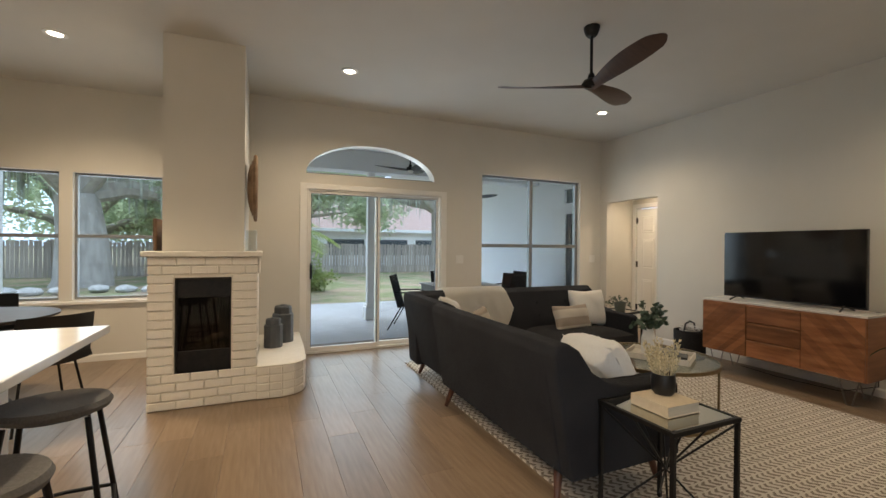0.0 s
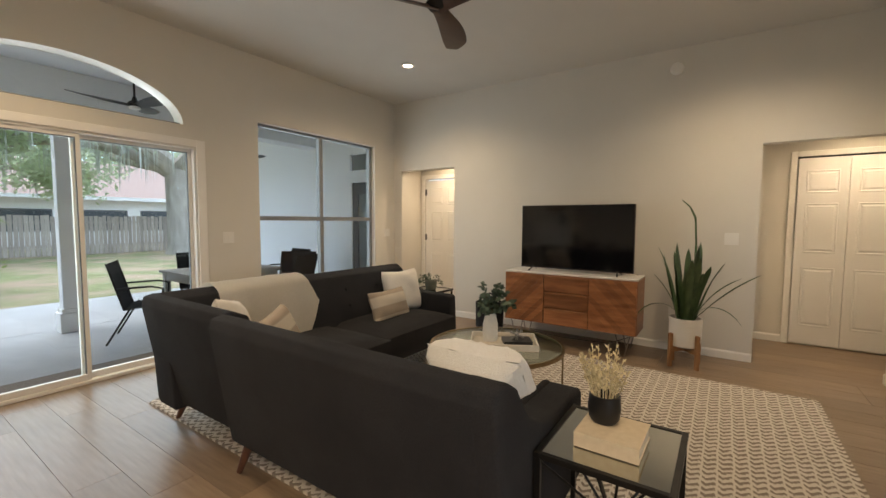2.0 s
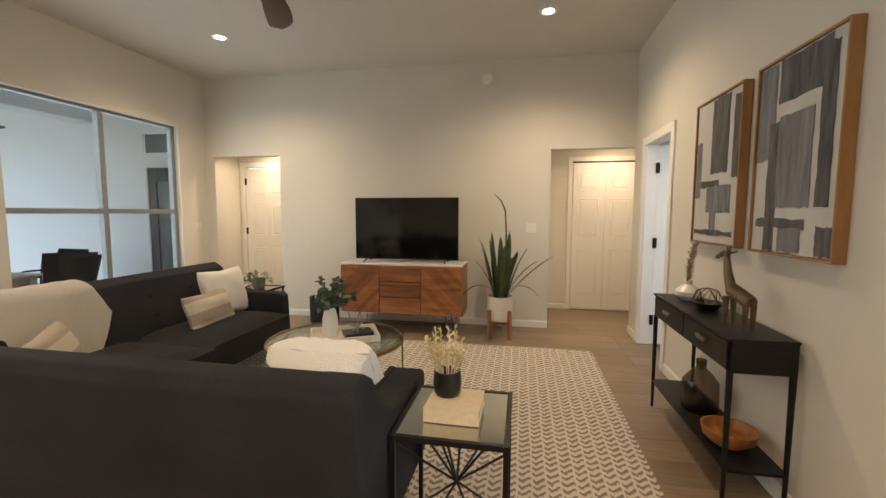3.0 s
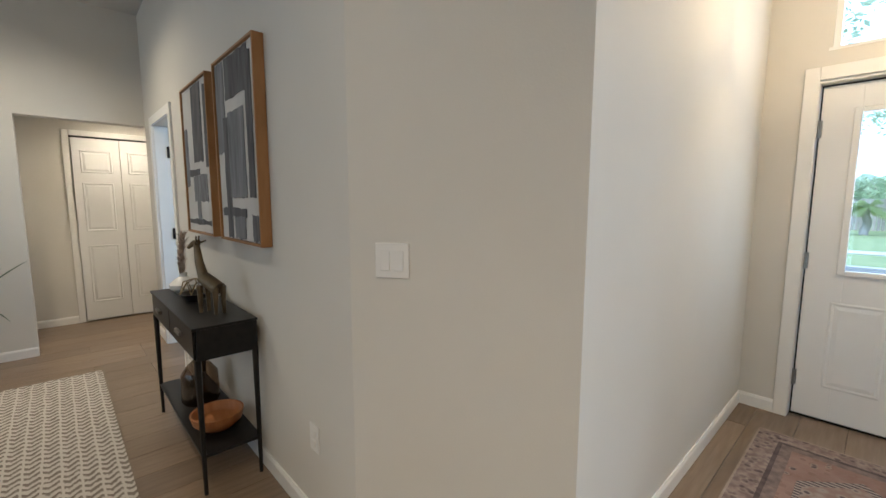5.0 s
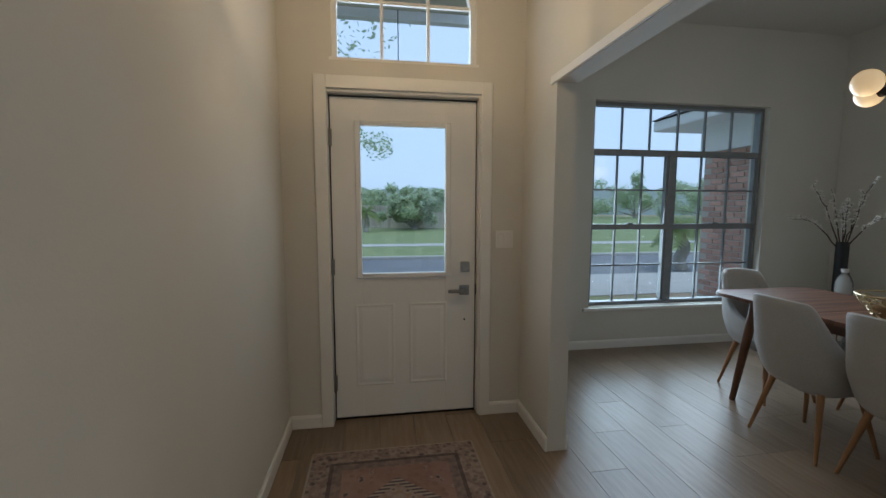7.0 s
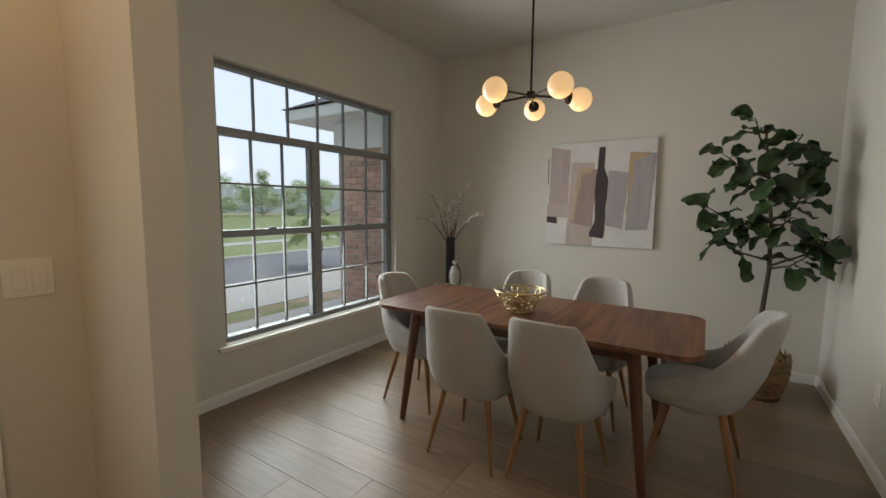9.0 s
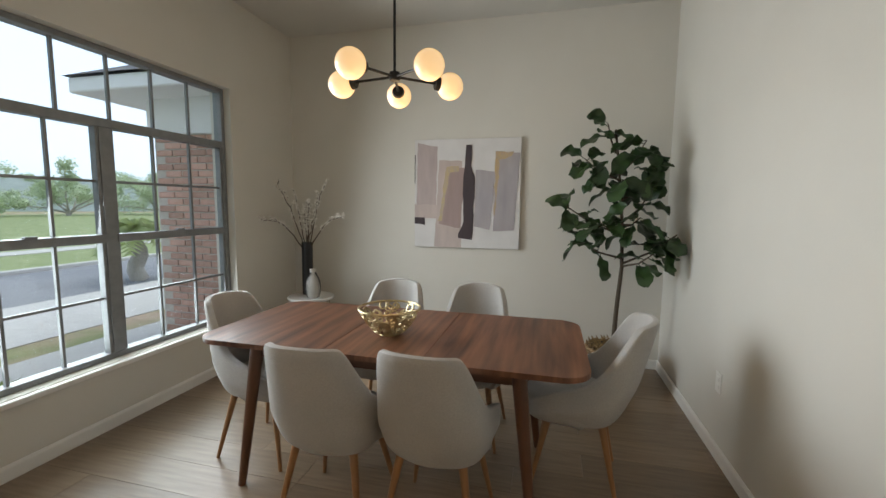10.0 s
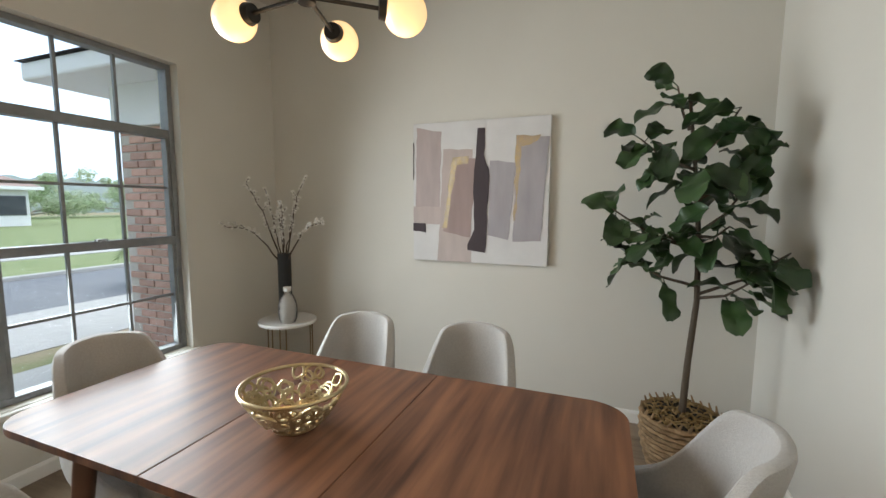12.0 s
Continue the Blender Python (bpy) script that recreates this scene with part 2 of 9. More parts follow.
# ---- the rooms ----
NORTH, EAST, H = 6.83, 6.78, 3.09
ART = 1.44          # living room's south wall
FOY_E, FOY_S = 2.375, -1.175
DIN_W, DIN_N, DIN_S, DIN_E = -2.90, 1.326, -2.26, 0.79
OPEN_S, OPEN_N = -0.70, 0.84

# slider wall with sliding door, half-round window over it and the patio window
SL = (2.11, 3.885, 0.0, 2.03)
PW = (4.535, 6.345, 0.5, 2.40)
wall("wall_north", "x", NORTH, 0.16, 1.45, EAST, 0, H, [SL, (2.095, 3.785, 2.225, 2.64), PW])
# spandrels left over by the half-round cut
bm = bmesh.new()
NA = 28
cx_, rx_, rz_ = 2.94, 0.845, 0.40
for k in range(NA):
    t0, t1 = math.pi * k / NA, math.pi * (k + 1) / NA
    x0, x1 = cx_ - rx_ * math.cos(t0), cx_ - rx_ * math.cos(t1)
    za, zb = 2.225 + rz_ * math.sin(t0), 2.225 + rz_ * math.sin(t1)
    f = [(x0, za), (x1, zb), (x1, 2.64), (x0, 2.64)]
    lo = [bm.verts.new((x, NORTH, z)) for x, z in f]
    hi = [bm.verts.new((x, NORTH + 0.16, z)) for x, z in f]
    bm.faces.new(lo)
    bm.faces.new(hi[::-1])
    bm.faces.new((lo[1], lo[0], hi[0], hi[1]))
tagged(part("wall_north_arch", bm, M_WALL), "half-round plaster arch over the sliding door", "wall", kind="structure")

NE_O = (5.74, 6.69, 0.0, 2.085)
HALL_O = (1.44, 2.34, 0.0, 2.075)
wall("wall_east", "y", EAST, 0.13, 1.44, NORTH + 0.16, 0, H, [NE_O, HALL_O])
S_DOOR = (5.62, 6.37, 0.0, 2.03)
wall("wall_south_living", "x", ART, -0.12, 2.99, EAST, 0, H, [S_DOOR])
# diagonal wall between the living room and the foyer
A_, B_ = (2.99, 1.44), (FOY_E, 1.015)
bm = prism(bmesh.new(), [A_, B_, (B_[0] + 0.12, B_[1] - 0.03), (A_[0], A_[1] - 0.12)], 0, H)
tagged(part("wall_diagonal", bm, M_WALL), "off-white painted diagonal plaster wall", "wall", kind="structure")
wall("wall_foyer_east", "y", FOY_E, 0.12, FOY_S, 1.015, 0, H)
FD = (1.18, 2.115, 0.0, 2.06)
TR = (1.215, 2.075, 2.235, 2.95)
wall("wall_front", "x", FOY_S, -0.16, 0.80, FOY_E + 0.12, 0, H, [FD, TR])
bm = bmesh.new()
cx_, rx_, rz_ = 1.645, 0.43, 0.425
for k in range(NA):
    t0, t1 = math.pi * k / NA, math.pi * (k + 1) / NA
    x0, x1 = cx_ - rx_ * math.cos(t0), cx_ - rx_ * math.cos(t1)
    za, zb = 2.52 + 0.43 * math.sin(t0), 2.52 + 0.43 * math.sin(t1)
    f = [(x0, za), (x1, zb), (x1, 2.95), (x0, 2.95)]
    lo = [bm.verts.new((x, FOY_S, z)) for x, z in f]
    hi = [bm.verts.new((x, FOY_S - 0.16, z)) for x, z in f]
    bm.faces.new(lo[::-1])
    bm.faces.new(hi)
    bm.faces.new((lo[0], lo[1], hi[1], hi[0]))
tagged(part("wall_front_arch", bm, M_WALL), "arched plaster over the front door's transom", "wall", kind="structure")
# wall with the cased opening between foyer and dining room
wall("wall_foyer_west", "y", DIN_E, 0.11, FOY_S, DIN_N, 0, H, [(OPEN_S, OPEN_N, 0, 2.015)])
DW = (-2.04, -0.175, 0.412, 2.362)
wall("wall_dining_south", "x", DIN_S, -0.2, DIN_W, DIN_E + 0.11, 0, H, [DW])
wall("wall_dining_west", "y", DIN_W, -0.13, DIN_S - 0.2, DIN_N + 0.12, 0, H)
wall("wall_dining_north", "x", DIN_N, 0.12, DIN_W, DIN_E + 0.11, 0, H)
wall("wall_dining_east", "y", DIN_E, 0.11, DIN_S, FOY_S, 0, H)
# kitchen and nook side
NOOK = 7.4
NW1, NW2 = (-0.33, 0.62, 0.70, 2.135), (-1.40, -0.45, 0.70, 2.135)
wall("wall_nook_north", "x", NOOK, 0.16, -3.0, 1.45, 0, H, [NW1, NW2])
wall("wall_nook_east", "y", 1.45, 0.12, NORTH + 0.16, NOOK + 0.16, 0, H)
wall("wall_kitchen_west", "y", -3.0, -0.12, DIN_N + 0.12, NOOK + 0.16, 0, H)
# hall behind the east wall, vestibule in the corner, room behind the bedroom door
wall("wall_hall_back", "y", 7.84, 0.12, 0.2, 3.0, 0, 2.5)
wall("wall_hall_north", "x", 2.42, 0.12, EAST + 0.13, 7.84, 0, 2.5)
wall("wall_hall_south", "x", 0.2, -0.12, EAST, 7.96, 0, 2.5)
wall("wall_hall_west", "y", EAST, 0.13, 0.2, 1.32, 0, 2.5)
wall("wall_vestibule_back", "y", 7.72, 0.12, 5.2, 7.15, 0, 2.5, [(6.14, 6.94, 0, 2.05)])
wall("wall_vestibule_north", "x", 7.03, 0.12, EAST + 0.13, 7.84, 0, 2.5)
wall("wall_vestibule_south", "x", 5.3, -0.12, EAST + 0.13, 7.72, 0, 2.5)
# the opening is an assumed, unseen window that lets the added panel in
wall("wall_bedroom", "y", 4.9, 0.1, -0.6, 1.32, 0, 2.6, [(-0.2, 0.8, 0.85, 2.1)])
wall("wall_bedroom_south", "x", -0.6, -0.1, 4.9, 6.9, 0, 2.6)

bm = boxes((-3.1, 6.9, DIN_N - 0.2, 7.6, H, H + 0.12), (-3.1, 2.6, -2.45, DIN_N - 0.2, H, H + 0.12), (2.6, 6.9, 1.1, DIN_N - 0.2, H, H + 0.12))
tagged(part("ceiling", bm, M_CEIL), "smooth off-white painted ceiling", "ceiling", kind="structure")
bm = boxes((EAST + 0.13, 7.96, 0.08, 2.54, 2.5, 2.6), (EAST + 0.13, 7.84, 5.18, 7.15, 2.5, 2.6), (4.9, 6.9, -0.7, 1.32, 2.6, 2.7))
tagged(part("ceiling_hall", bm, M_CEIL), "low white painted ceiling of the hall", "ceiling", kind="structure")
bm = boxes((-3.0, 6.76, -2.25, 7.4, -0.12, -0.012), (6.76, 8.0, 0.1, 7.2, -0.12, -0.012), (4.9, 6.76, -0.7, 1.44, -0.13, -0.014))
FLOOR = tagged(part("floor", bm, M_GROUT), "light brown wood plank floor", "floor", kind="structure")


# ---- trim, windows and doors ----
def skirting(name, *runs):
    """Baseboard runs (x0, y0, x1, y1): upright boards with a bevelled top, on the room's side, to the left of the run."""
    bm = bmesh.new()
    for x0, y0, x1, y1 in runs:
        d = Vector((x1 - x0, y1 - y0, 0)).normalized()
        n = Vector((-d.y, d.x, 0))
        a, b = Vector((x0, y0, 0)), Vector((x1, y1, 0))
        prof = ((0.0, 0.0), (0.013, 0.0), (0.013, 0.066), (0.006, 0.082), (0.0, 0.082))
        ra = [bm.verts.new(a + n * u + Vector((0, 0, v))) for u, v in prof]
        rb = [bm.verts.new(b + n * u + Vector((0, 0, v))) for u, v in prof]
        for i in range(5):
            bm.faces.new((ra[i], rb[i], rb[(i + 1) % 5], ra[(i + 1) % 5]))
        bm.faces.new(ra[::-1])
        bm.faces.new(rb)
    bmesh.ops.recalc_face_normals(bm, faces=bm.faces)
    return tagged(part(name, bm, M_TRIM), "white painted wooden baseboard", "baseboard", kind="structure")


skirting("baseboard_living", (EAST, NORTH, 3.95, NORTH), (EAST, 2.34, EAST, 5.74), (2.99, ART, 5.55, ART), (6.44, ART, EAST, ART), (FOY_E, 1.015, 2.99, 1.44))
skirting("baseboard_foyer", (FOY_E, FOY_S, FOY_E, 1.015), (2.18, FOY_S, FOY_E, FOY_S), (DIN_E + 0.11, FOY_S, 1.11, FOY_S), (DIN_E + 0.11, OPEN_S, DIN_E + 0.11, FOY_S))
skirting("baseboard_dining", (DIN_W, DIN_S, DIN_E, DIN_S), (DIN_W, DIN_N, DIN_W, DIN_S), (DIN_E, DIN_N, DIN_W, DIN_N), (DIN_E, DIN_S, DIN_E, OPEN_S))
skirting("baseboard_nook", (1.45, NOOK, -3.0, NOOK))
skirting("baseboard_hall", (7.84, 2.42, EAST + 0.13, 2.42), (7.84, 2.03, 7.84, 2.42), (7.72, 7.03, EAST + 0.13, 7.03))


def pane(parent, x0, x1, y, z0, z1):
    ob = part("pane", boxes((x0, x1, y - 0.002, y + 0.002, z0, z1)), M_GLASS, parent, "clear glass pane")
    ob.visible_shadow = False
    return ob


# dining room window: top row, and two pairs of sashes with three by two lights
win = thing("window_1", pose(0, 0, 0), "large gridded aluminium window over a white sill", "window", kind="structure")
wx0, wx1, wz0, wz1 = DW
wy = DIN_S - 0.105
F = 0.035
zt, zm, xm = 1.90, 1.185, (wx0 + wx1) / 2 + 0.06
part("window_frame", boxes((wx0, wx0 + F, wy - 0.04, wy + 0.04, wz0, wz1), (wx1 - F, wx1, wy - 0.04, wy + 0.04, wz0, wz1), (wx0 + F, wx1 - F, wy - 0.04, wy + 0.04, wz1 - F, wz1),
     (wx0 + F, wx1 - F, wy - 0.04, wy + 0.04, wz0, wz0 + F), bevel=0.004), M_ALU, win)
part("transom_bar", boxes((wx0 + F, wx1 - F, wy - 0.045, wy + 0.035, zt - 0.028, zt + 0.028), bevel=0.004), M_ALU, win)
part("mullion", boxes((xm - 0.036, xm + 0.036, wy - 0.045, wy + 0.038, wz0 + F, zt - 0.028), bevel=0.004), M_ALU, win)
part("window_sill", boxes((wx0 - 0.06, wx1 + 0.06, DIN_S - 0.06, DIN_S + 0.035, wz0 - 0.035, wz0 - 0.004), bevel=0.006), M_TRIM, win, "white painted sill")
part("sill_ledge", boxes((wx0, wx1, DIN_S - 0.199, DIN_S - 0.06, wz0 - 0.034, wz0 - 0.006)), M_TRIM, win)
for side, (s0, s1) in enumerate(((wx0 + F, xm - 0.036), (xm + 0.036, wx1 - F))):
    part("meeting_rail", boxes((s0, s1, wy - 0.03, wy + 0.045, zm - 0.026, zm + 0.026), bevel=0.004), M_ALU, win)
    part("sash_lock", boxes(((s0 + s1) / 2 - 0.03, (s0 + s1) / 2 + 0.03, wy + 0.03, wy + 0.06, zm + 0.026, zm + 0.04), bevel=0.004), M_ALU, win)
    for a, b in ((wz0 + F, zm - 0.026), (zm + 0.026, zt - 0.028)):
        part("sash_stile", boxes((s0, s0 + 0.02, wy - 0.02, wy + 0.03, a, b), (s1 - 0.02, s1, wy - 0.02, wy + 0.03, a, b), bevel=0.003), M_ALU, win)
        for k in (1, 2):
            x = s0 + (s1 - s0) * k / 3
            part("muntin", boxes((x - 0.008, x + 0.008, wy - 0.008, wy + 0.012, a, b)), M_ALU, win)
        z = (a + b) / 2
        part("muntin", boxes((s0 + 0.02, s1 - 0.02, wy - 0.010, wy + 0.010, z - 0.008, z + 0.008)), M_ALU, win)
        pane(win, s0, s1, wy, a, b)
for k in range(1, 6):
    x = wx0 + F + (wx1 - wx0 - 2 * F) * k / 6
    part("muntin", boxes((x - 0.008, x + 0.008, wy - 0.008, wy + 0.012, zt + 0.028, wz1 - F)), M_ALU, win)
pane(win, wx0 + F, wx1 - F, wy, zt + 0.028, wz1 - F)

# patio window, four lights
win = thing("window_2", pose(0, 0, 0), "four-light aluminium window onto the covered patio", "window", kind="structure")
wx0, wx1, wz0, wz1 = PW
wy = NORTH + 0.09
part("window_frame", boxes((wx0, wx0 + 0.03, wy - 0.03, wy + 0.03, wz0, wz1), (wx1 - 0.05, wx1, wy - 0.03, wy + 0.03, wz0, wz1), (wx0 + 0.03, wx1 - 0.05, wy - 0.03, wy + 0.03, wz1 - 0.03, wz1),
     (wx0 + 0.03, wx1 - 0.05, wy - 0.03, wy + 0.03, wz0, wz0 + 0.04), bevel=0.004), M_ALU, win)
part("mullion", boxes((5.40, 5.455, wy - 0.035, wy + 0.03, wz0 + 0.04, wz1 - 0.03), bevel=0.004), M_ALU, win)
for a, b in ((wx0 + 0.03, 5.40), (5.455, wx1 - 0.05)):
    part("meeting_rail", boxes((a, b, wy - 0.04, wy + 0.02, 1.335, 1.385), bevel=0.004), M_ALU, win)
    pane(win, a, b, wy, wz0 + 0.04, 1.335)
    pane(win, a, b, wy + 0.01, 1.385, wz1 - 0.03)

# half-round window over the slider
win = thing("window_3", pose(0, 0, 0), "half-round window over the sliding door", "window", kind="structure")
bm = bmesh.new()
vs = [bm.verts.new((2.94 - 0.845 * math.cos(math.pi * k / 24), NORTH + 0.08, 2.225 + 0.40 * math.sin(math.pi * k / 24))) for k in range(25)]
bm.faces.new(vs)
part("pane", bm, M_GLASS, win, "half-round clear pane").visible_shadow = False
part("window_sill", boxes((2.1, 3.78, NORTH + 0.06, NORTH + 0.1, 2.225, 2.245)), M_ALU, win)

# nook windows
for wx0, wx1, wz0, wz1 in (NW1, NW2):
    win = thing("window_4", pose(0, 0, 0), "single-hung window onto the garden", "window", kind="structure")
    wy = NOOK + 0.09
    part("window_frame", boxes((wx0, wx0 + 0.025, wy - 0.03, wy + 0.03, wz0, wz1), (wx1 - 0.025, wx1, wy - 0.03, wy + 0.03, wz0, wz1), (wx0 + 0.025, wx1 - 0.025, wy - 0.03, wy + 0.03, wz1 - 0.025, wz1),
         (wx0 + 0.025, wx1 - 0.025, wy - 0.03, wy + 0.03, wz0, wz0 + 0.03), bevel=0.003), M_ALU, win)
    part("meeting_rail", boxes((wx0 + 0.025, wx1 - 0.025, wy - 0.035, wy + 0.02, 1.40, 1.44), bevel=0.004), M_ALU, win)
    pane(win, wx0, wx1, wy, wz0, wz1)
tagged(part("window_stool", boxes((-1.55, 0.9, NOOK - 0.04, NOOK + 0.02, 0.655, 0.69), bevel=0.006), M_TRIM), "long white painted window sill", "trim", kind="structure")

# sliding glass door
sl = thing("sliding_door", pose(0, 0, 0), "white-framed sliding glass door with a black handle", "door", kind="structure")
x0, x1, _, zt = SL
y = NORTH + 0.03
part("casing", boxes((x0 - 0.085, x0 - 0.002, NORTH - 0.016, NORTH, 0, zt + 0.07), (x1 + 0.002, x1 + 0.085, NORTH - 0.016, NORTH, 0, zt + 0.07), (x0 - 0.002, x1 + 0.002, NORTH - 0.016, NORTH, zt + 0.004, zt + 0.07), bevel=0.004), M_TRIM, sl)
FR, ST = 0.018, 0.030     # frame and stile widths
part("door_frame", boxes((x0, x0 + FR, NORTH, NORTH + 0.12, 0, zt), (x1 - FR, x1, NORTH, NORTH + 0.12, 0, zt), (x0 + FR, x1 - FR, NORTH, NORTH + 0.12, zt - FR, zt), (x0 + FR, x1 - FR, NORTH, NORTH + 0.12, 0, 0.03), bevel=0.004), M_SLIDER, sl)
xm = 3.0
for a, b, yy in ((x0 + FR, xm + 0.025, y), (xm - 0.025, x1 - FR, y + 0.045)):
    pn = part("door_panel", boxes((a, a + ST, yy - 0.018, yy + 0.018, 0.03, zt - FR), (b - ST, b, yy - 0.018, yy + 0.018, 0.03, zt - FR),
              (a + ST, b - ST, yy - 0.018, yy + 0.018, zt - FR - ST, zt - FR), (a + ST, b - ST, yy - 0.018, yy + 0.018, 0.03, 0.080), bevel=0.003), M_SLIDER, sl)
    part("gasket", boxes((a + ST, a + ST + 0.006, yy - 0.012, yy + 0.012, 0.080, zt - FR - ST), (b - ST - 0.006, b - ST, yy - 0.012, yy + 0.012, 0.080, zt - FR - ST), (a + ST + 0.006, b - ST - 0.006, yy - 0.012, yy + 0.012, zt - FR - ST - 0.007, zt - FR - ST)), M_DARKALU, pn)
    pane(pn, a + ST, b - ST, yy, 0.080, zt - FR - ST)
bm = bmesh.new()
tube(bm, [(x0 + 0.05, y - 0.02, 0.93), (x0 + 0.05, y - 0.06, 0.94), (x0 + 0.05, y - 0.06, 1.10), (x0 + 0.05, y - 0.02, 1.11)], 0.010, 8)
box(bm, x0 + 0.036, x0 + 0.066, y - 0.026, y - 0.018, 0.92, 1.12, bevel=0.003)
part("door_handle", bm, M_BLACK, sl, "black pull handle")


def panel_door(name, width, height, panels, m, label, knob=None, parent_kind="structure", handle_side=1, material=None):
    """A moulded door leaf along +x from its hinge, facing -y, with raised panels (x0, x1, z0, z1)."""
    d = thing(name, m, label, "door", kind=parent_kind)
    bm = bmesh.new()
    box(bm, 0, width, 0, 0.036, 0.008, height)
    part("leaf", bm, material or M_DOOR, d)
    for a, b, c, e in panels:
        bm = bmesh.new()
        # sunk moulding: a sloped ring and a raised field
        outer = [(a, c), (b, c), (b, e), (a, e)]
        ring = []
        for ins, dy in ((0.0, -0.001), (0.006, -0.008), (0.020, -0.002), (0.040, -0.009)):
            ring.append([bm.verts.new((x + (ins if x == a else -ins), dy, z + (ins if z == c else -ins))) for x, z in outer])
        for q, r in zip(ring, ring[1:]):
            for i in range(4):
                bm.faces.new((q[i], q[(i + 1) % 4], r[(i + 1) % 4], r[i]))
        bm.faces.new(ring[-1])
        part("panel", bm, material or M_DOOR, d)
    return d


SIX = lambda w: [(0.11, w / 2 - 0.045, 1.62, 1.90), (w / 2 + 0.045, w - 0.11, 1.62, 1.90), (0.11, w / 2 - 0.045, 0.99, 1.50), (w / 2 + 0.045, w - 0.11, 0.99, 1.50), (0.11, w / 2 - 0.045, 0.20, 0.80), (w / 2 + 0.045, w - 0.11, 0.20, 0.80)]


def hinge(parent, x, y, zs, m=None):
    for z in zs:
        bm = box(bmesh.new(), x - 0.018, x + 0.018, y - 0.012, y + 0.004, z - 0.05, z + 0.05, bevel=0.002)
        tube(bm, [(x, y - 0.014, z - 0.052), (x, y - 0.014, z + 0.052)], 0.008, 8)
        part("hinge", bm, m or M_BLACK, parent, "black hinge" if m is None else "metal hinge")


# vestibule door, closed
d = panel_door("door_2", 0.78, 2.03, SIX(0.78), pose(7.735, 6.93, 0, 0, 0, -90), "white six-panel interior door with black hinges")
hinge(d, 0.0, -0.002, (0.3, 1.06, 1.83))
bm = lathe(bmesh.new(), [(0, -0.004), (0.027, -0.004), (0.027, 0.004), (0.010, 0.008), (0.010, 0.035), (0.024, 0.045), (0.026, 0.058), (0.016, 0.068), (0, 0.07)], 16)
bmesh.ops.rotate(bm, verts=bm.verts, matrix=Matrix.Rotation(radians(90), 3, "X"))
bmesh.ops.translate(bm, verts=bm.verts, vec=(0.71, 0.0, 0.98))
part("doorknob", bm, M_BLACK, d, "black round knob", smooth=True)
tagged(part("trim_vestibule", boxes((7.70, 7.72, 6.94, 7.0, 0, 2.12), (7.70, 7.72, 6.08, 6.14, 0, 2.12), (7.70, 7.72, 6.14, 6.94, 2.052, 2.12), bevel=0.004), M_TRIM), "white painted door casing", "trim", kind="structure")

# bifold closet door in the hall
bf = thing("door_3", pose(7.832, 1.97, 0, 0, 0, -90), "white bifold closet door, closed", "door", kind="structure")
for k in range(2):
    a = k * 0.415
    lf = part("leaf", boxes((a + 0.002, a + 0.411, -0.03, 0.0, 0.02, 2.03), bevel=0.002), M_DOOR, bf)
    for c, e in ((1.66, 1.90), (1.02, 1.55), (0.22, 0.86)):
        bm = bmesh.new()
        xa, xb = a + 0.07, a + 0.34
        ring = []
        for ins, dy in ((0.0, -0.031), (0.006, -0.038), (0.020, -0.032), (0.040, -0.039)):
            ring.append([bm.verts.new(p) for p in ((xa + ins, dy, c + ins), (xb - ins, dy, c + ins), (xb - ins, dy, e - ins), (xa + ins, dy, e - ins))])
        for q, r in zip(ring, ring[1:]):
            for i in range(4):
                bm.faces.new((q[i], q[(i + 1) % 4], r[(i + 1) % 4], r[i]))
        bm.faces.new(ring[-1])
        part("panel", bm, M_DOOR, lf)
part("door_track", boxes((-0.005, 0.84, -0.028, -0.004, 2.032, 2.05)), M_BLACK, bf, "dark track")
tagged(part("trim_closet", boxes((7.82, 7.84, 1.975, 2.035, 0, 2.11), (7.82, 7.84, 1.10, 1.975, 2.052, 2.11), bevel=0.004), M_TRIM), "white painted closet casing", "trim", kind="structure")

# bedroom doorway in the art wall, its door open inwards
tagged(part("trim_bedroom", boxes((5.55, 5.622, ART - 0.002, ART + 0.018, 0, 2.10), (6.368, 6.44, ART - 0.002, ART + 0.018, 0, 2.10), (5.622, 6.368, ART - 0.002, ART + 0.018, 2.028, 2.10),
       (6.356, 6.369, ART - 0.12, ART - 0.002, 0, 2.028), (5.621, 5.634, ART - 0.12, ART - 0.002, 0, 2.028), bevel=0.003), M_TRIM), "white painted bedroom door casing", "trim", kind="structure")
d = panel_door("door_4", 0.72, 2.02, SIX(0.72), pose(6.352, ART - 0.11, 0, 0, 0, -97), "white interior door, standing open")
hinge(d, 0.0, -0.003, (0.26, 1.05, 1.80))

# front door with a square light
fd = thing("front_door", pose(2.108, -1.283, 0, 0, 0, 180), "white front door with a square glass light", "door", kind="structure")
W = 0.916
lf = part("leaf", boxes((0.008, 0.182, -0.044, 0, 0.016, 2.032), (0.715, W - 0.006, -0.044, 0, 0.016, 2.032), (0.182, 0.715, -0.044, 0, 1.868, 2.032), (0.182, 0.715, -0.044, 0, 0.016, 0.952), bevel=0.002), M_DOOR, fd)
# black strips put in to draw the shadowed gap round the leaf
part("gap_shade", boxes((0.0, 0.007, -0.036, -0.004, 0.016, 2.042), (W - 0.005, W + 0.001, -0.036, -0.004, 0.016, 2.042), (0.007, W - 0.005, -0.036, -0.004, 2.033, 2.042)), M_BLACKP, fd, "black strip standing in for the dark door gap")
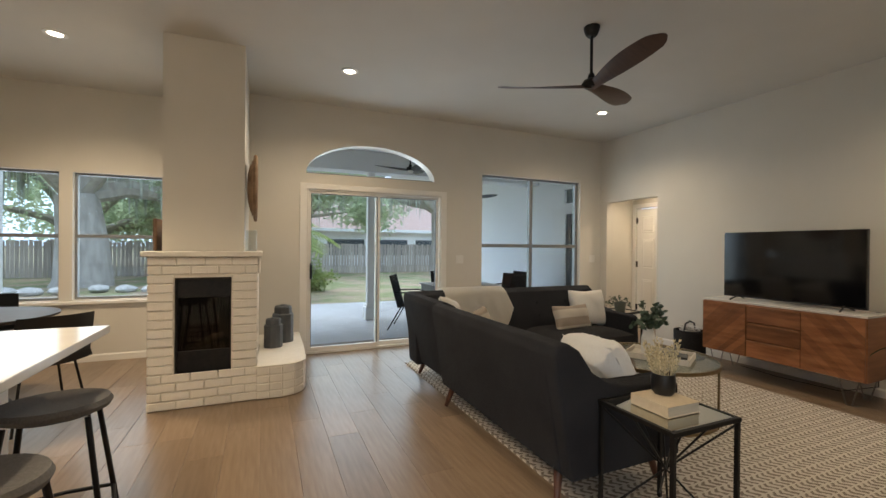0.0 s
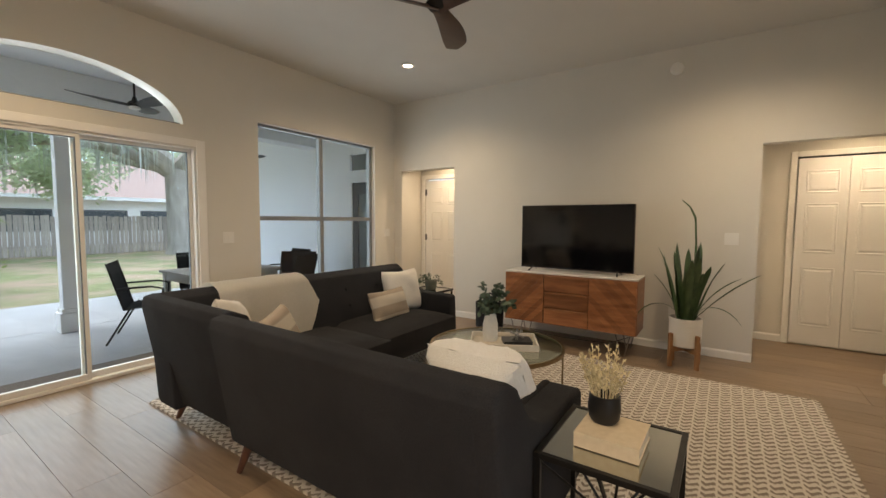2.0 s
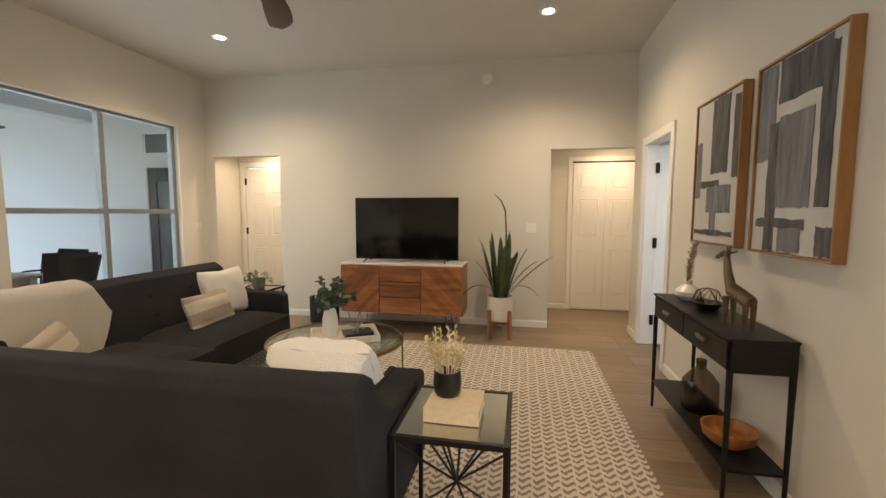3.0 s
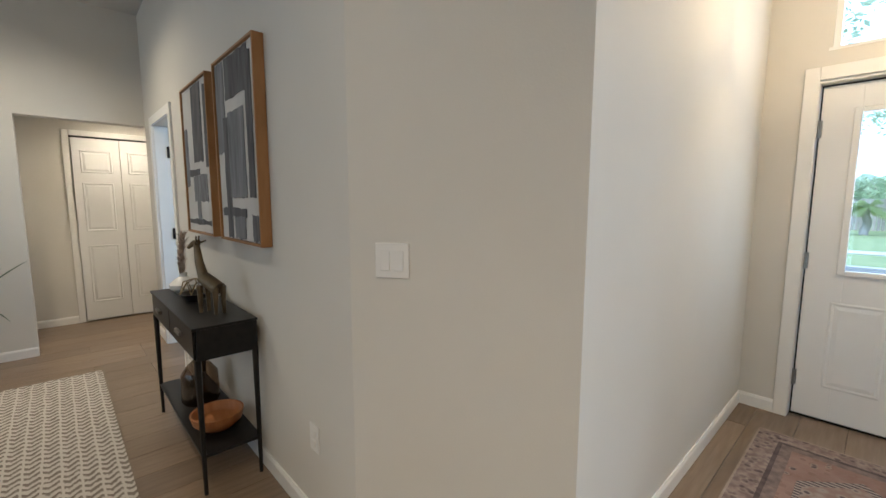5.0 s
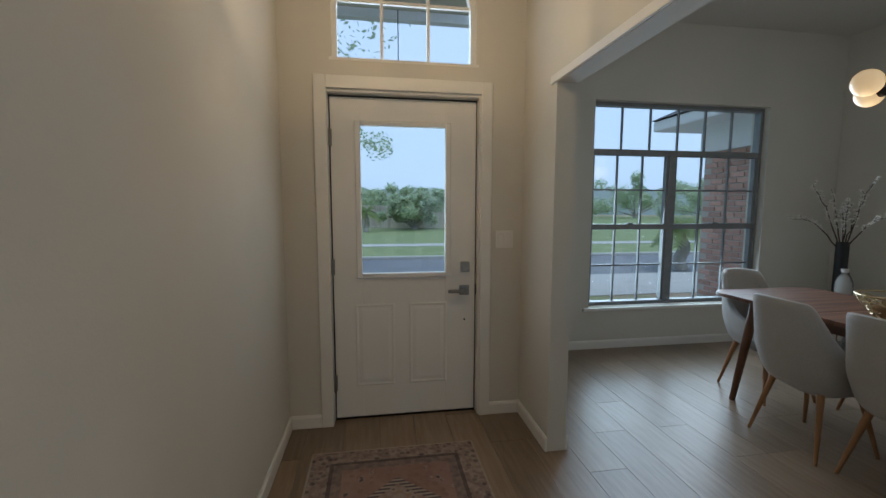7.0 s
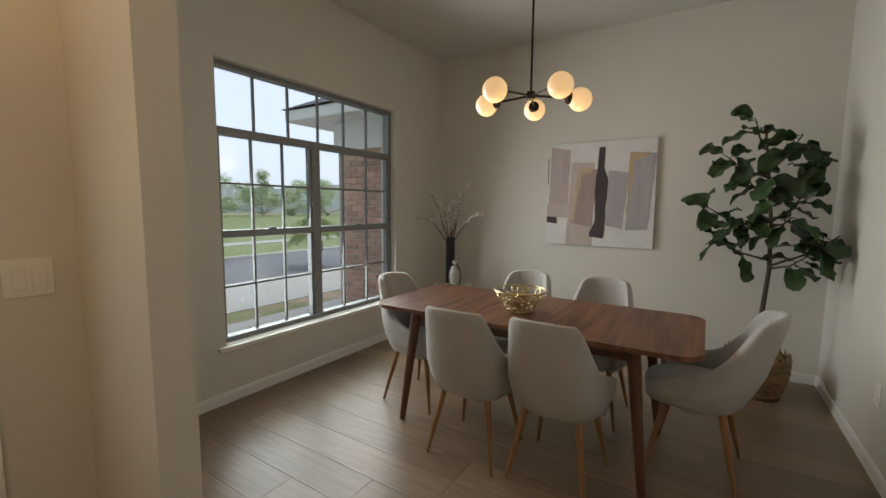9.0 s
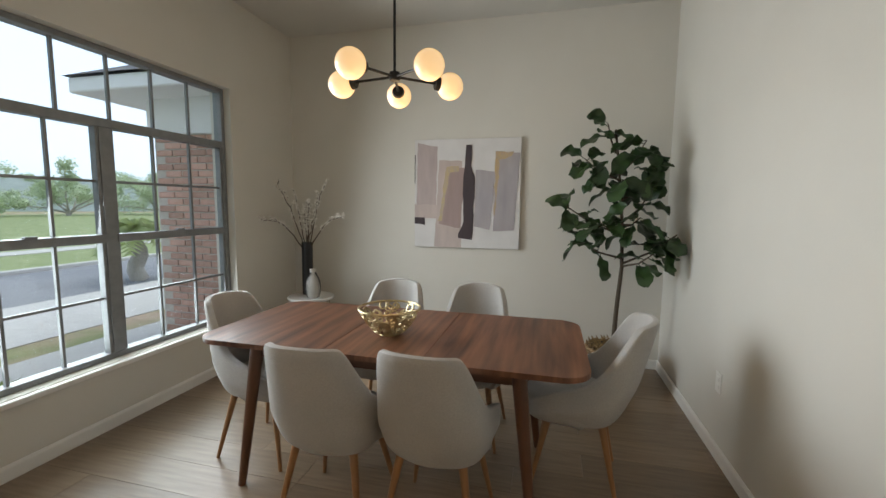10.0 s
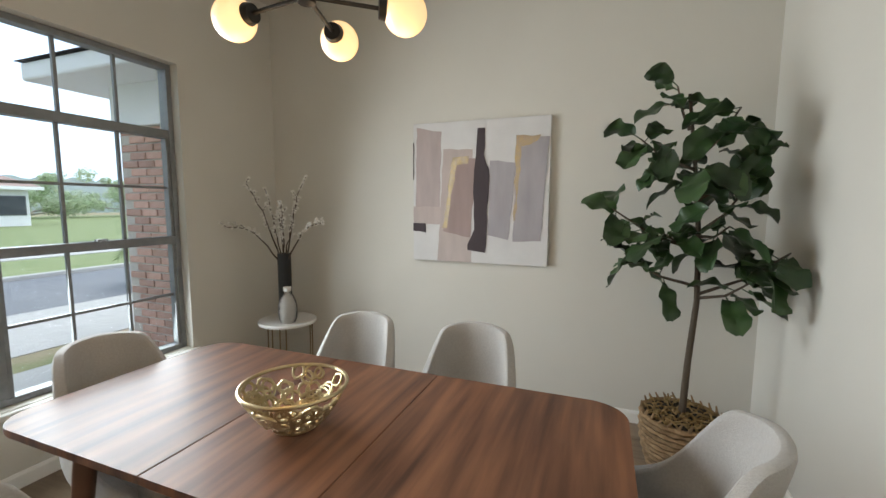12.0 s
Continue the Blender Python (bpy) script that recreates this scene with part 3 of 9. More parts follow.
bm = boxes((0.15, 0.186, -0.06, -0.04, 0.925, 1.895), (0.711, 0.747, -0.06, -0.04, 0.925, 1.895), (0.186, 0.711, -0.06, -0.04, 1.864, 1.895), (0.186, 0.711, -0.06, -0.04, 0.925, 0.956), bevel=0.006)
part("light_frame", bm, M_DOOR, fd)
pane(fd, 0.182, 0.715, -0.02, 0.952, 1.868)
for a, b in ((0.135, 0.385), (0.475, 0.725)):
    bm = bmesh.new()
    ring = []
    for ins, dy in ((0.0, -0.0445), (0.010, -0.049), (0.022, -0.0452), (0.045, -0.0495)):
        ring.append([bm.verts.new(p) for p in ((a + ins, dy, 0.22 + ins), (b - ins, dy, 0.22 + ins), (b - ins, dy, 0.76 - ins), (a + ins, dy, 0.76 - ins))])
    for q, r in zip(ring, ring[1:]):
        for i in range(4):
            bm.faces.new((q[i], q[(i + 1) % 4], r[(i + 1) % 4], r[i]))
    bm.faces.new(ring[-1])
    part("panel", bm, M_DOOR, fd)
hinge(fd, 0.0, -0.046, (0.25, 1.0, 1.79), M_STEEL)
part("smart_lock", box(bmesh.new(), W - 0.105, W - 0.045, -0.068, -0.044, 0.955, 1.02, bevel=0.006), M_STEEL, fd, "brushed metal keypad lock")
bm = box(bmesh.new(), W - 0.11, W - 0.045, -0.056, -0.044, 0.80, 0.865, bevel=0.004)
tube(bm, [(W - 0.078, -0.05, 0.832), (W - 0.078, -0.085, 0.832)], 0.011, 10)
box(bm, W - 0.19, W - 0.065, -0.096, -0.080, 0.822, 0.843, bevel=0.005)
part("lever_handle", bm, M_STEEL, fd, "brushed metal lever")
part("peephole", lathe(bmesh.new(), [(0, 0), (0.006, 0), (0.006, 0.004), (0, 0.005)], 10), M_BLACK, fd).matrix_basis = pose(W - 0.075, -0.045, 0.635, 90)
part("strike_plate", boxes((W - 0.004, W + 0.004, -0.05, -0.01, 0.80, 0.87)), M_BLACK, fd)
part("door_sweep", boxes((0.0, W, -0.04, 0.03, 0.0, 0.012)), M_BLACK, fd, "dark threshold strip")
y = FOY_S
tagged(part("trim_front_door", boxes((1.112, 1.182, y - 0.002, y + 0.018, 0, 2.135), (2.113, 2.183, y - 0.002, y + 0.018, 0, 2.135), (1.182, 2.113, y - 0.002, y + 0.018, 2.06, 2.135),
       (1.18, 1.19, y - 0.12, y - 0.002, 0, 2.06), (2.111, 2.115, y - 0.12, y - 0.002, 0, 2.06), (1.19, 2.111, y - 0.12, y - 0.002, 2.044, 2.06), bevel=0.003), M_TRIM), "white painted front door casing", "trim", kind="structure")
# arched transom
tw = thing("window_5", pose(0, 0, 0), "arched transom window over the front door", "window", kind="structure")
y = FOY_S - 0.06
arc = [(2.075, 2.235)] + [(1.645 + 0.43 * math.cos(math.pi * k / 24), 2.52 + 0.43 * math.sin(math.pi * k / 24)) for k in range(25)] + [(1.215, 2.235)]
bm = bmesh.new()
bm.faces.new([bm.verts.new((x, y, z)) for x, z in arc])
part("pane", bm, M_GLASS, tw).visible_shadow = False
bm = bmesh.new()
for (xa, za), (xb, zb) in zip(arc, arc[1:]):
    ins = lambda x, z: (1.645 + (x - 1.645) * 0.93, min(z, 2.52) + max(0, z - 2.52) * 0.93)
    (xc, zc), (xd, zd) = ins(xb, zb), ins(xa, za)
    lo = [bm.verts.new((p, y - 0.02, q)) for p, q in ((xa, za), (xb, zb), (xc, zc), (xd, zd))]
    hi = [bm.verts.new((p, y + 0.035, q)) for p, q in ((xa, za), (xb, zb), (xc, zc), (xd, zd))]
    for q in ((0, 1, 2, 3),):
        bm.faces.new([lo[i] for i in q])
        bm.faces.new([hi[i] for i in q][::-1])
    bm.faces.new((lo[2], lo[3], hi[3], hi[2]))
bmesh.ops.recalc_face_normals(bm, faces=bm.faces)
part("window_frame", bm, M_TRIM, tw)
for x in (1.505, 1.785):
    part("muntin", boxes((x - 0.009, x + 0.009, y - 0.012, y + 0.014, 2.235, 2.93)), M_TRIM, tw)
part("muntin", boxes((1.22, 2.07, y - 0.010, y + 0.012, 2.571, 2.589)), M_TRIM, tw)
part("window_sill", boxes((1.2, 2.09, FOY_S - 0.05, FOY_S + 0.004, 2.222, 2.238)), M_TRIM, tw)
# thin cased edge of the dining opening
x = DIN_E + 0.11
tagged(part("trim_opening", boxes((x - 0.001, x + 0.012, OPEN_S - 0.06, OPEN_N + 0.06, 2.017, 2.06), bevel=0.004), M_TRIM), "white painted header trim", "trim", kind="structure")


def plate(m, label, gang=2, outlet=False):
    p = thing("wall_outlet" if outlet else "light_switch", m, label, "outlet" if outlet else "switch")
    w = 0.036 + 0.04 * gang
    part("cover_plate", boxes((-w / 2, w / 2, -0.006, 0, -0.058, 0.058), bevel=0.003), M_WHITEP, p)
    if outlet:
        for z in (-0.022, 0.022):
            part("socket", boxes((-0.016, 0.016, -0.009, -0.004, z - 0.014, z + 0.014), bevel=0.003), M_WHITEP, p)
    else:
        for k in range(gang):
            x = (k - (gang - 1) / 2) * 0.046
            part("rocker", boxes((x - 0.016, x + 0.016, -0.010, -0.004, -0.033, 0.033), bevel=0.002), M_WHITEP, p)
    return p


plate(pose(2.868, 1.3557, 1.17, 0, 0, 180 + 34.6), "white two-gang rocker switch on the wall")
plate(pose(EAST, 2.545, 1.18, 0, 0, -90), "white two-gang rocker switch on the wall")
plate(pose(1.02, FOY_S, 1.17, 0, 0, 180), "white two-gang rocker switch beside the front door")
plate(pose(4.18, NORTH, 1.16, 0, 0, 0), "white rocker switch between the patio windows")
plate(pose(6.6, NORTH, 1.16, 0, 0, 0), "white rocker switch near the corner")
plate(pose(EAST, 3.02, 0.40, 0, 0, -90), "white wall outlet behind the plant", 1, True)
plate(pose(3.30, ART, 0.40, 0, 0, 180), "white wall outlet above the baseboard", 1, True)
plate(pose(-1.6, DIN_N, 0.43, 0, 0, 0), "white wall outlet in the dining room", 1, True)


# ---- outdoors ----
M_CONC = mat("patio_concrete", (0.38, 0.40, 0.43), 0.75, var=(0.44, 0.46, 0.49), scale=8, bump=0.2, bscale=60, dirt=(0.31, 0.32, 0.33), dscale=0.7)
M_STUCCO = mat("white_stucco", (0.80, 0.81, 0.82), 0.9, var=(0.83, 0.84, 0.85), scale=20, bump=0.4, bscale=90)
M_GRASS = mat("lawn", (0.15, 0.18, 0.075), 0.95, var=(0.25, 0.26, 0.13), scale=3, detail=10, bump=0.8, bscale=60, dirt=(0.34, 0.26, 0.19), dscale=0.8, amount=1.6)
M_LAWN2 = mat("front_lawn", (0.16, 0.21, 0.085), 0.95, var=(0.23, 0.27, 0.13), scale=2, detail=10, bump=0.8, bscale=60)
M_FENCE = mat("weathered_wood", (0.32, 0.28, 0.245), 0.9, var=(0.42, 0.375, 0.33), scale=5, stretch=(6, 6, 0.6), bump=0.4, island=0.2)
M_BARK = mat("oak_bark", (0.27, 0.25, 0.22), 0.95, var=(0.44, 0.41, 0.37), scale=5, stretch=(1, 1, 0.35), detail=9, bump=1.0, bscale=14)


def leafy(m, color, share=0.45):
    """Lets some light pass through thin leaves."""
    n, l = m.node_tree.nodes, m.node_tree.links
    tl, mx = n.new("ShaderNodeBsdfTranslucent"), n.new("ShaderNodeMixShader")
    tl.inputs[0].default_value = (*color, 1)
    mx.inputs[0].default_value = share
    l.new(n["Principled BSDF"].outputs[0], mx.inputs[1])
    l.new(tl.outputs[0], mx.inputs[2])
    l.new(mx.outputs[0], n["Material Output"].inputs[0])
    return m


M_LEAF = leafy(mat("oak_leaves", (0.30, 0.36, 0.27), 0.5, var=(0.42, 0.48, 0.38), scale=3, island=0.3), (0.45, 0.54, 0.34), 0.5)
M_FARLEAF = leafy(mat("pale_tree_leaves", (0.26, 0.34, 0.22), 0.6, var=(0.36, 0.44, 0.30), scale=0.4, island=0.35), (0.62, 0.70, 0.50), 0.65)
M_MOSS = mat("spanish_moss", (0.42, 0.46, 0.42), 0.95, var=(0.54, 0.58, 0.53), scale=6, island=0.15)
M_PALM = leafy(mat("palm_leaves", (0.12, 0.18, 0.06), 0.5, var=(0.22, 0.28, 0.10), scale=2, island=0.25), (0.32, 0.40, 0.12))
M_ROOF = mat("shingle_roof", (0.29, 0.205, 0.185), 0.9, var=(0.37, 0.28, 0.25), scale=14, bump=0.5)
M_ASPH = mat("road_asphalt", (0.13, 0.14, 0.16), 0.85, var=(0.17, 0.18, 0.20), scale=30, bump=0.3, dirt=(0.20, 0.21, 0.22), dscale=0.3)
M_WALK = mat("pale_concrete", (0.38, 0.38, 0.37), 0.9, var=(0.44, 0.44, 0.43), scale=10, bump=0.2, dirt=(0.42, 0.42, 0.40), dscale=0.6)
M_BRICKR = mat("red_brick", (0.44, 0.22, 0.165), 0.85, var=(0.54, 0.32, 0.26), scale=18, bump=0.5, bscale=80, dirt=(0.58, 0.43, 0.37), dscale=6, amount=0.5, island=0.22)
M_MORTAR = mat("grey_mortar", (0.48, 0.44, 0.40), 0.95, var=(0.54, 0.5, 0.46), scale=30, bump=0.4)
M_MULCH = mat("red_mulch", (0.15, 0.065, 0.045), 0.95, var=(0.26, 0.13, 0.09), scale=25, bump=1.0, bscale=40)
M_STONE = mat("rough_stone", (0.42, 0.41, 0.39), 0.9, var=(0.55, 0.54, 0.52), scale=6, bump=0.6)

bm = bmesh.new()
grid(bm, 60, 60, lambda u, v: ((u - 0.5) * (260 + 3000 * abs(u - 0.5) ** 3), (v - 0.5) * (260 + 3000 * abs(v - 0.5) ** 3), -0.2 + 0.03 * noise.noise(((u * 40), v * 40, 0))))
tagged(part("ground", bm, M_GRASS), "patchy green lawn with bare earth", "ground", kind="structure")
PATIO = tagged(part("patio_floor", boxes((1.6, 7.3, NORTH + 0.16, 9.48, -0.3, -0.05), (1.6, 7.3, 9.50, 11.75, -0.3, -0.052)), M_CONC), "smooth grey concrete patio slab with a joint", "pavement", kind="structure")
tagged(part("patio_step", boxes((2.15, 3.85, NORTH + 0.16, NORTH + 0.4, -0.05, -0.02), bevel=0.005), M_WALK), "pale concrete door step", "step", kind="structure")
wall("patio_wall_east", "y", 7.25, 0.2, NORTH + 0.33, 12.2, -0.1, 3.1, [(7.72, 8.32, 0, 2.08), (7.72, 8.30, 2.24, 2.52)], M_STUCCO, "pale blue-white stucco house wall")
tagged(part("patio_ceiling", boxes((-1.9, 7.25, NORTH + 0.16, 9.5, 3.1, 3.2), (4.6, 7.25, 9.5, 12.4, 3.1, 3.2)), M_STUCCO), "white painted patio ceiling", "ceiling", kind="structure")
tagged(part("patio_beam", boxes((-1.9, 7.25, 9.15, 9.5, 2.72, 3.1), bevel=0.01), M_STUCCO), "white painted patio beam", "trim", kind="structure")
tagged(part("patio_wall_west", boxes((-2.0, -1.86, NOOK + 0.2, 9.6, -0.1, 3.1)), M_STUCCO), "pale stucco house wall beside the nook", "wall", kind="structure")
col = thing("patio_column", pose(3.49, 9.3, -0.05), "square white patio column with a plinth", "column")
part("shaft", boxes((-0.07, 0.07, -0.07, 0.07, 0.28, 2.8), bevel=0.008), M_STUCCO, col)
part("plinth", boxes((-0.11, 0.11, -0.11, 0.11, 0, 0.24), (-0.09, 0.09, -0.09, 0.09, 0.24, 0.29), bevel=0.008), M_STUCCO, col)
dd = thing("patio_door", pose(7.27, 8.32, 0, 0, 0, -90), "dark grey glazed patio door with a transom", "door", kind="structure")
M_GREYP = mat("dark_grey_paint", (0.055, 0.06, 0.065), 0.5, var=(0.065, 0.07, 0.075), scale=8)
part("door_frame", boxes((0, 0.06, -0.02, 0.06, 0, 2.08), (0.54, 0.60, -0.02, 0.06, 0, 2.08), (0.06, 0.54, -0.02, 0.06, 2.02, 2.08)), M_STUCCO, dd)
part("leaf", boxes((0.06, 0.20, 0, 0.04, 0.0, 2.02), (0.46, 0.54, 0, 0.04, 0.0, 2.02), (0.20, 0.46, 0, 0.04, 1.82, 2.02), (0.20, 0.46, 0, 0.04, 0.0, 0.35)), M_GREYP, dd)
for k in range(5):
    z = 0.35 + k * 0.294
    part("pane", boxes((0.20, 0.46, 0.018, 0.022, z, z + 0.28)), mat("dim_glass", (0.16, 0.18, 0.19), 0.1), dd) if k == 0 else part("pane", boxes((0.20, 0.46, 0.018, 0.022, z, z + 0.28)), bpy.data.materials["dim_glass"], dd)
    part("muntin", boxes((0.20, 0.46, 0.005, 0.035, z + 0.28, z + 0.294)), M_GREYP, dd)
part("transom_pane", boxes((0.03, 0.58, 0.02, 0.03, 2.24, 2.52)), bpy.data.materials["dim_glass"], dd)


def fan(name, m, r, wood, metal, label, drop=0.35, lamp=False, angles=(143, 23, 263)):
    """A three-blade ceiling fan whose pose is the mount on the ceiling."""
    f = thing(name, m, label, "ceiling fan")
    part("canopy", lathe(bmesh.new(), [(0, 0), (0.062, 0), (0.062, -0.012), (0.052, -0.05), (0.034, -0.075), (0, -0.078)], 24), metal, f, smooth=True)
    part("downrod", tube(bmesh.new(), [(0, 0, -0.07), (0, 0, -drop + 0.02)], 0.012, 12), metal, f)
    part("motor", lathe(bmesh.new(), [(0, 0.05 - drop), (0.022, 0.05 - drop), (0.03, 0.01 - drop), (0.06, -0.005 - drop), (0.075, -0.03 - drop), (0.05, -0.06 - drop), (0, -0.066 - drop)], 24), metal, f, smooth=True)
    for a in angles:
        bm = bmesh.new()

        def blade(u, v, side):
            s = u * r
            w = (0.062 + 0.075 * math.sin(min(1.0, u * 1.15) * math.pi * 0.62) ** 1.5) * (1 - max(0, u - 0.86) ** 2 * 38)
            w = max(w, 0.012)
            tw = -radians(24 * (1 - u) + 11)
            off = (v - 0.5) * 2 * w * 0.62 - 0.02 * math.sin(u * math.pi)
            th = 0.008 * (1 - (2 * v - 1) ** 2) * (1 if side else -1) * (1.6 - u)
            return (s, off * math.cos(tw) , -drop - 0.03 + 0.035 * u ** 2 - 0.02 * (1 - u) + off * math.sin(tw) + th)

        grid(bm, 18, 6, lambda u, v: blade(u, v, 1))
        grid(bm, 18, 6, lambda u, v: blade(u, 1 - v, 0))
        bmesh.ops.remove_doubles(bm, verts=bm.verts, dist=0.0006)
        bmesh.ops.rotate(bm, verts=bm.verts, matrix=Matrix.Rotation(radians(a), 3, "Z"))
        part("blade", bm, wood, f, smooth=True)
    if lamp:
        part("lamp_bowl", lathe(bmesh.new(), [(0.06, -0.06 - drop), (0.055, -0.085 - drop), (0, -0.095 - drop)], 20), M_WHITEP, f, smooth=True)
    return f


M_FANWOOD = mat("walnut_blade", (0.055, 0.026, 0.016), 0.45, var=(0.085, 0.042, 0.026), scale=6, stretch=(1, 8, 1), bump=0.05)
M_GREYFAN = mat("grey_blade", (0.05, 0.055, 0.06), 0.5)
fan("patio_fan", pose(4.0, 8.5, 3.1), 0.62, M_GREYFAN, M_BLACK, "dark grey patio ceiling fan with a light", 0.36, True, (170, 50, 290))
fan("patio_fan", pose(6.35, 10.6, 3.1), 0.6, M_GREYFAN, M_BLACK, "dark grey patio ceiling fan with a light", 0.5, True, (200, 80, 320))


def patio_chair(m):
    c = thing("patio_chair", m, "black mesh sling patio chair with a metal frame", "chair", "patio chairs")
    M_SLING = bpy.data.materials.get("black_sling") or mat("black_sling", (0.02, 0.021, 0.024), 0.9, var=(0.035, 0.036, 0.04), scale=200, bump=0.3, bscale=300)
    for s in (-1, 1):
        x = s * 0.27
        part("side_frame", tube(bmesh.new(), [(x, -0.24, 0.0), (x, -0.20, 0.42), (x, 0.16, 0.38), (x, 0.30, 0.90)], 0.011, 8), M_BLACK, c)
        part("leg", tube(bmesh.new(), [(x, 0.33, 0.0), (x, 0.10, 0.40)], 0.011, 8), M_BLACK, c)
        part("armrest", tube(bmesh.new(), [(x, -0.20, 0.40), (x, -0.21, 0.60), (x, -0.10, 0.63), (x, 0.22, 0.62)], 0.012, 8), M_BLACK, c)
    path = [(-0.22, 0.425), (0.0, 0.40), (0.16, 0.385), (0.20, 0.50), (0.30, 0.90)]
    bm = bmesh.new()
    grid(bm, 1, 4, lambda u, v: (-0.26 + 0.52 * u, path[round(v * 4)][0], path[round(v * 4)][1]))
    r = bmesh.ops.solidify(bm, geom=bm.faces[:], thickness=0.006)
    part("sling", bm, M_SLING, c)
    return c


pc = patio_chair(pose(3.93, 8.25, -0.05, 0, 0, 62))
for x, y, a in ((4.95, 8.95, -8), (5.75, 8.0, -60), (6.15, 8.7, -95), (5.55, 7.75, -160)):
    copy_thing(pc, pose(x, y, -0.05, 0, 0, a))
pt = thing("patio_table", pose(4.85, 8.25, -0.05), "pale slatted outdoor dining table", "table")
M_PTAB = mat("grey_table_wood", (0.36, 0.34, 0.31), 0.7, var=(0.44, 0.42, 0.39), scale=6, stretch=(1, 8, 1))
for k in range(7):
    part("slat", boxes((-0.6, 0.6, -0.44 + k * 0.126, -0.44 + k * 0.126 + 0.118, 0.70, 0.73), bevel=0.003), M_PTAB, pt)
part("apron", boxes((-0.55, 0.55, -0.40, -0.37, 0.60, 0.70), (-0.55, 0.55, 0.37, 0.40, 0.60, 0.70), (-0.55, -0.52, -0.37, 0.37, 0.60, 0.70), (0.52, 0.55, -0.37, 0.37, 0.60, 0.70)), M_PTAB, pt)
for sx in (-1, 1):
    for sy in (-1, 1):
        part("leg", boxes((sx * 0.53 - 0.035, sx * 0.53 + 0.035, sy * 0.38 - 0.035, sy * 0.38 + 0.035, 0, 0.70), bevel=0.004), M_PTAB, pt)


def leaf_cloud(bm, rng, c, rad, n, size, flat=0.7):
    """Many small bent leaves about a centre."""
    for _ in range(n):
        d = Vector((rng.gauss(0, 1), rng.gauss(0, 1), rng.gauss(0, 1) * flat)).normalized() * rad * rng.uniform(0.35, 1.0) ** 0.6
        p = Vector(c) + d
        a = Vector((rng.gauss(0, 1), rng.gauss(0, 1), rng.gauss(0, 0.6))).normalized()
        b = a.cross(Vector((rng.gauss(0, 1), rng.gauss(0, 1), rng.gauss(0, 1)))).normalized()
        s = size * rng.uniform(0.6, 1.4)
        vs = [bm.verts.new(p + q) for q in (-a * s, b * s * 0.45, a * s, -b * s * 0.45)]
        bm.faces.new(vs)


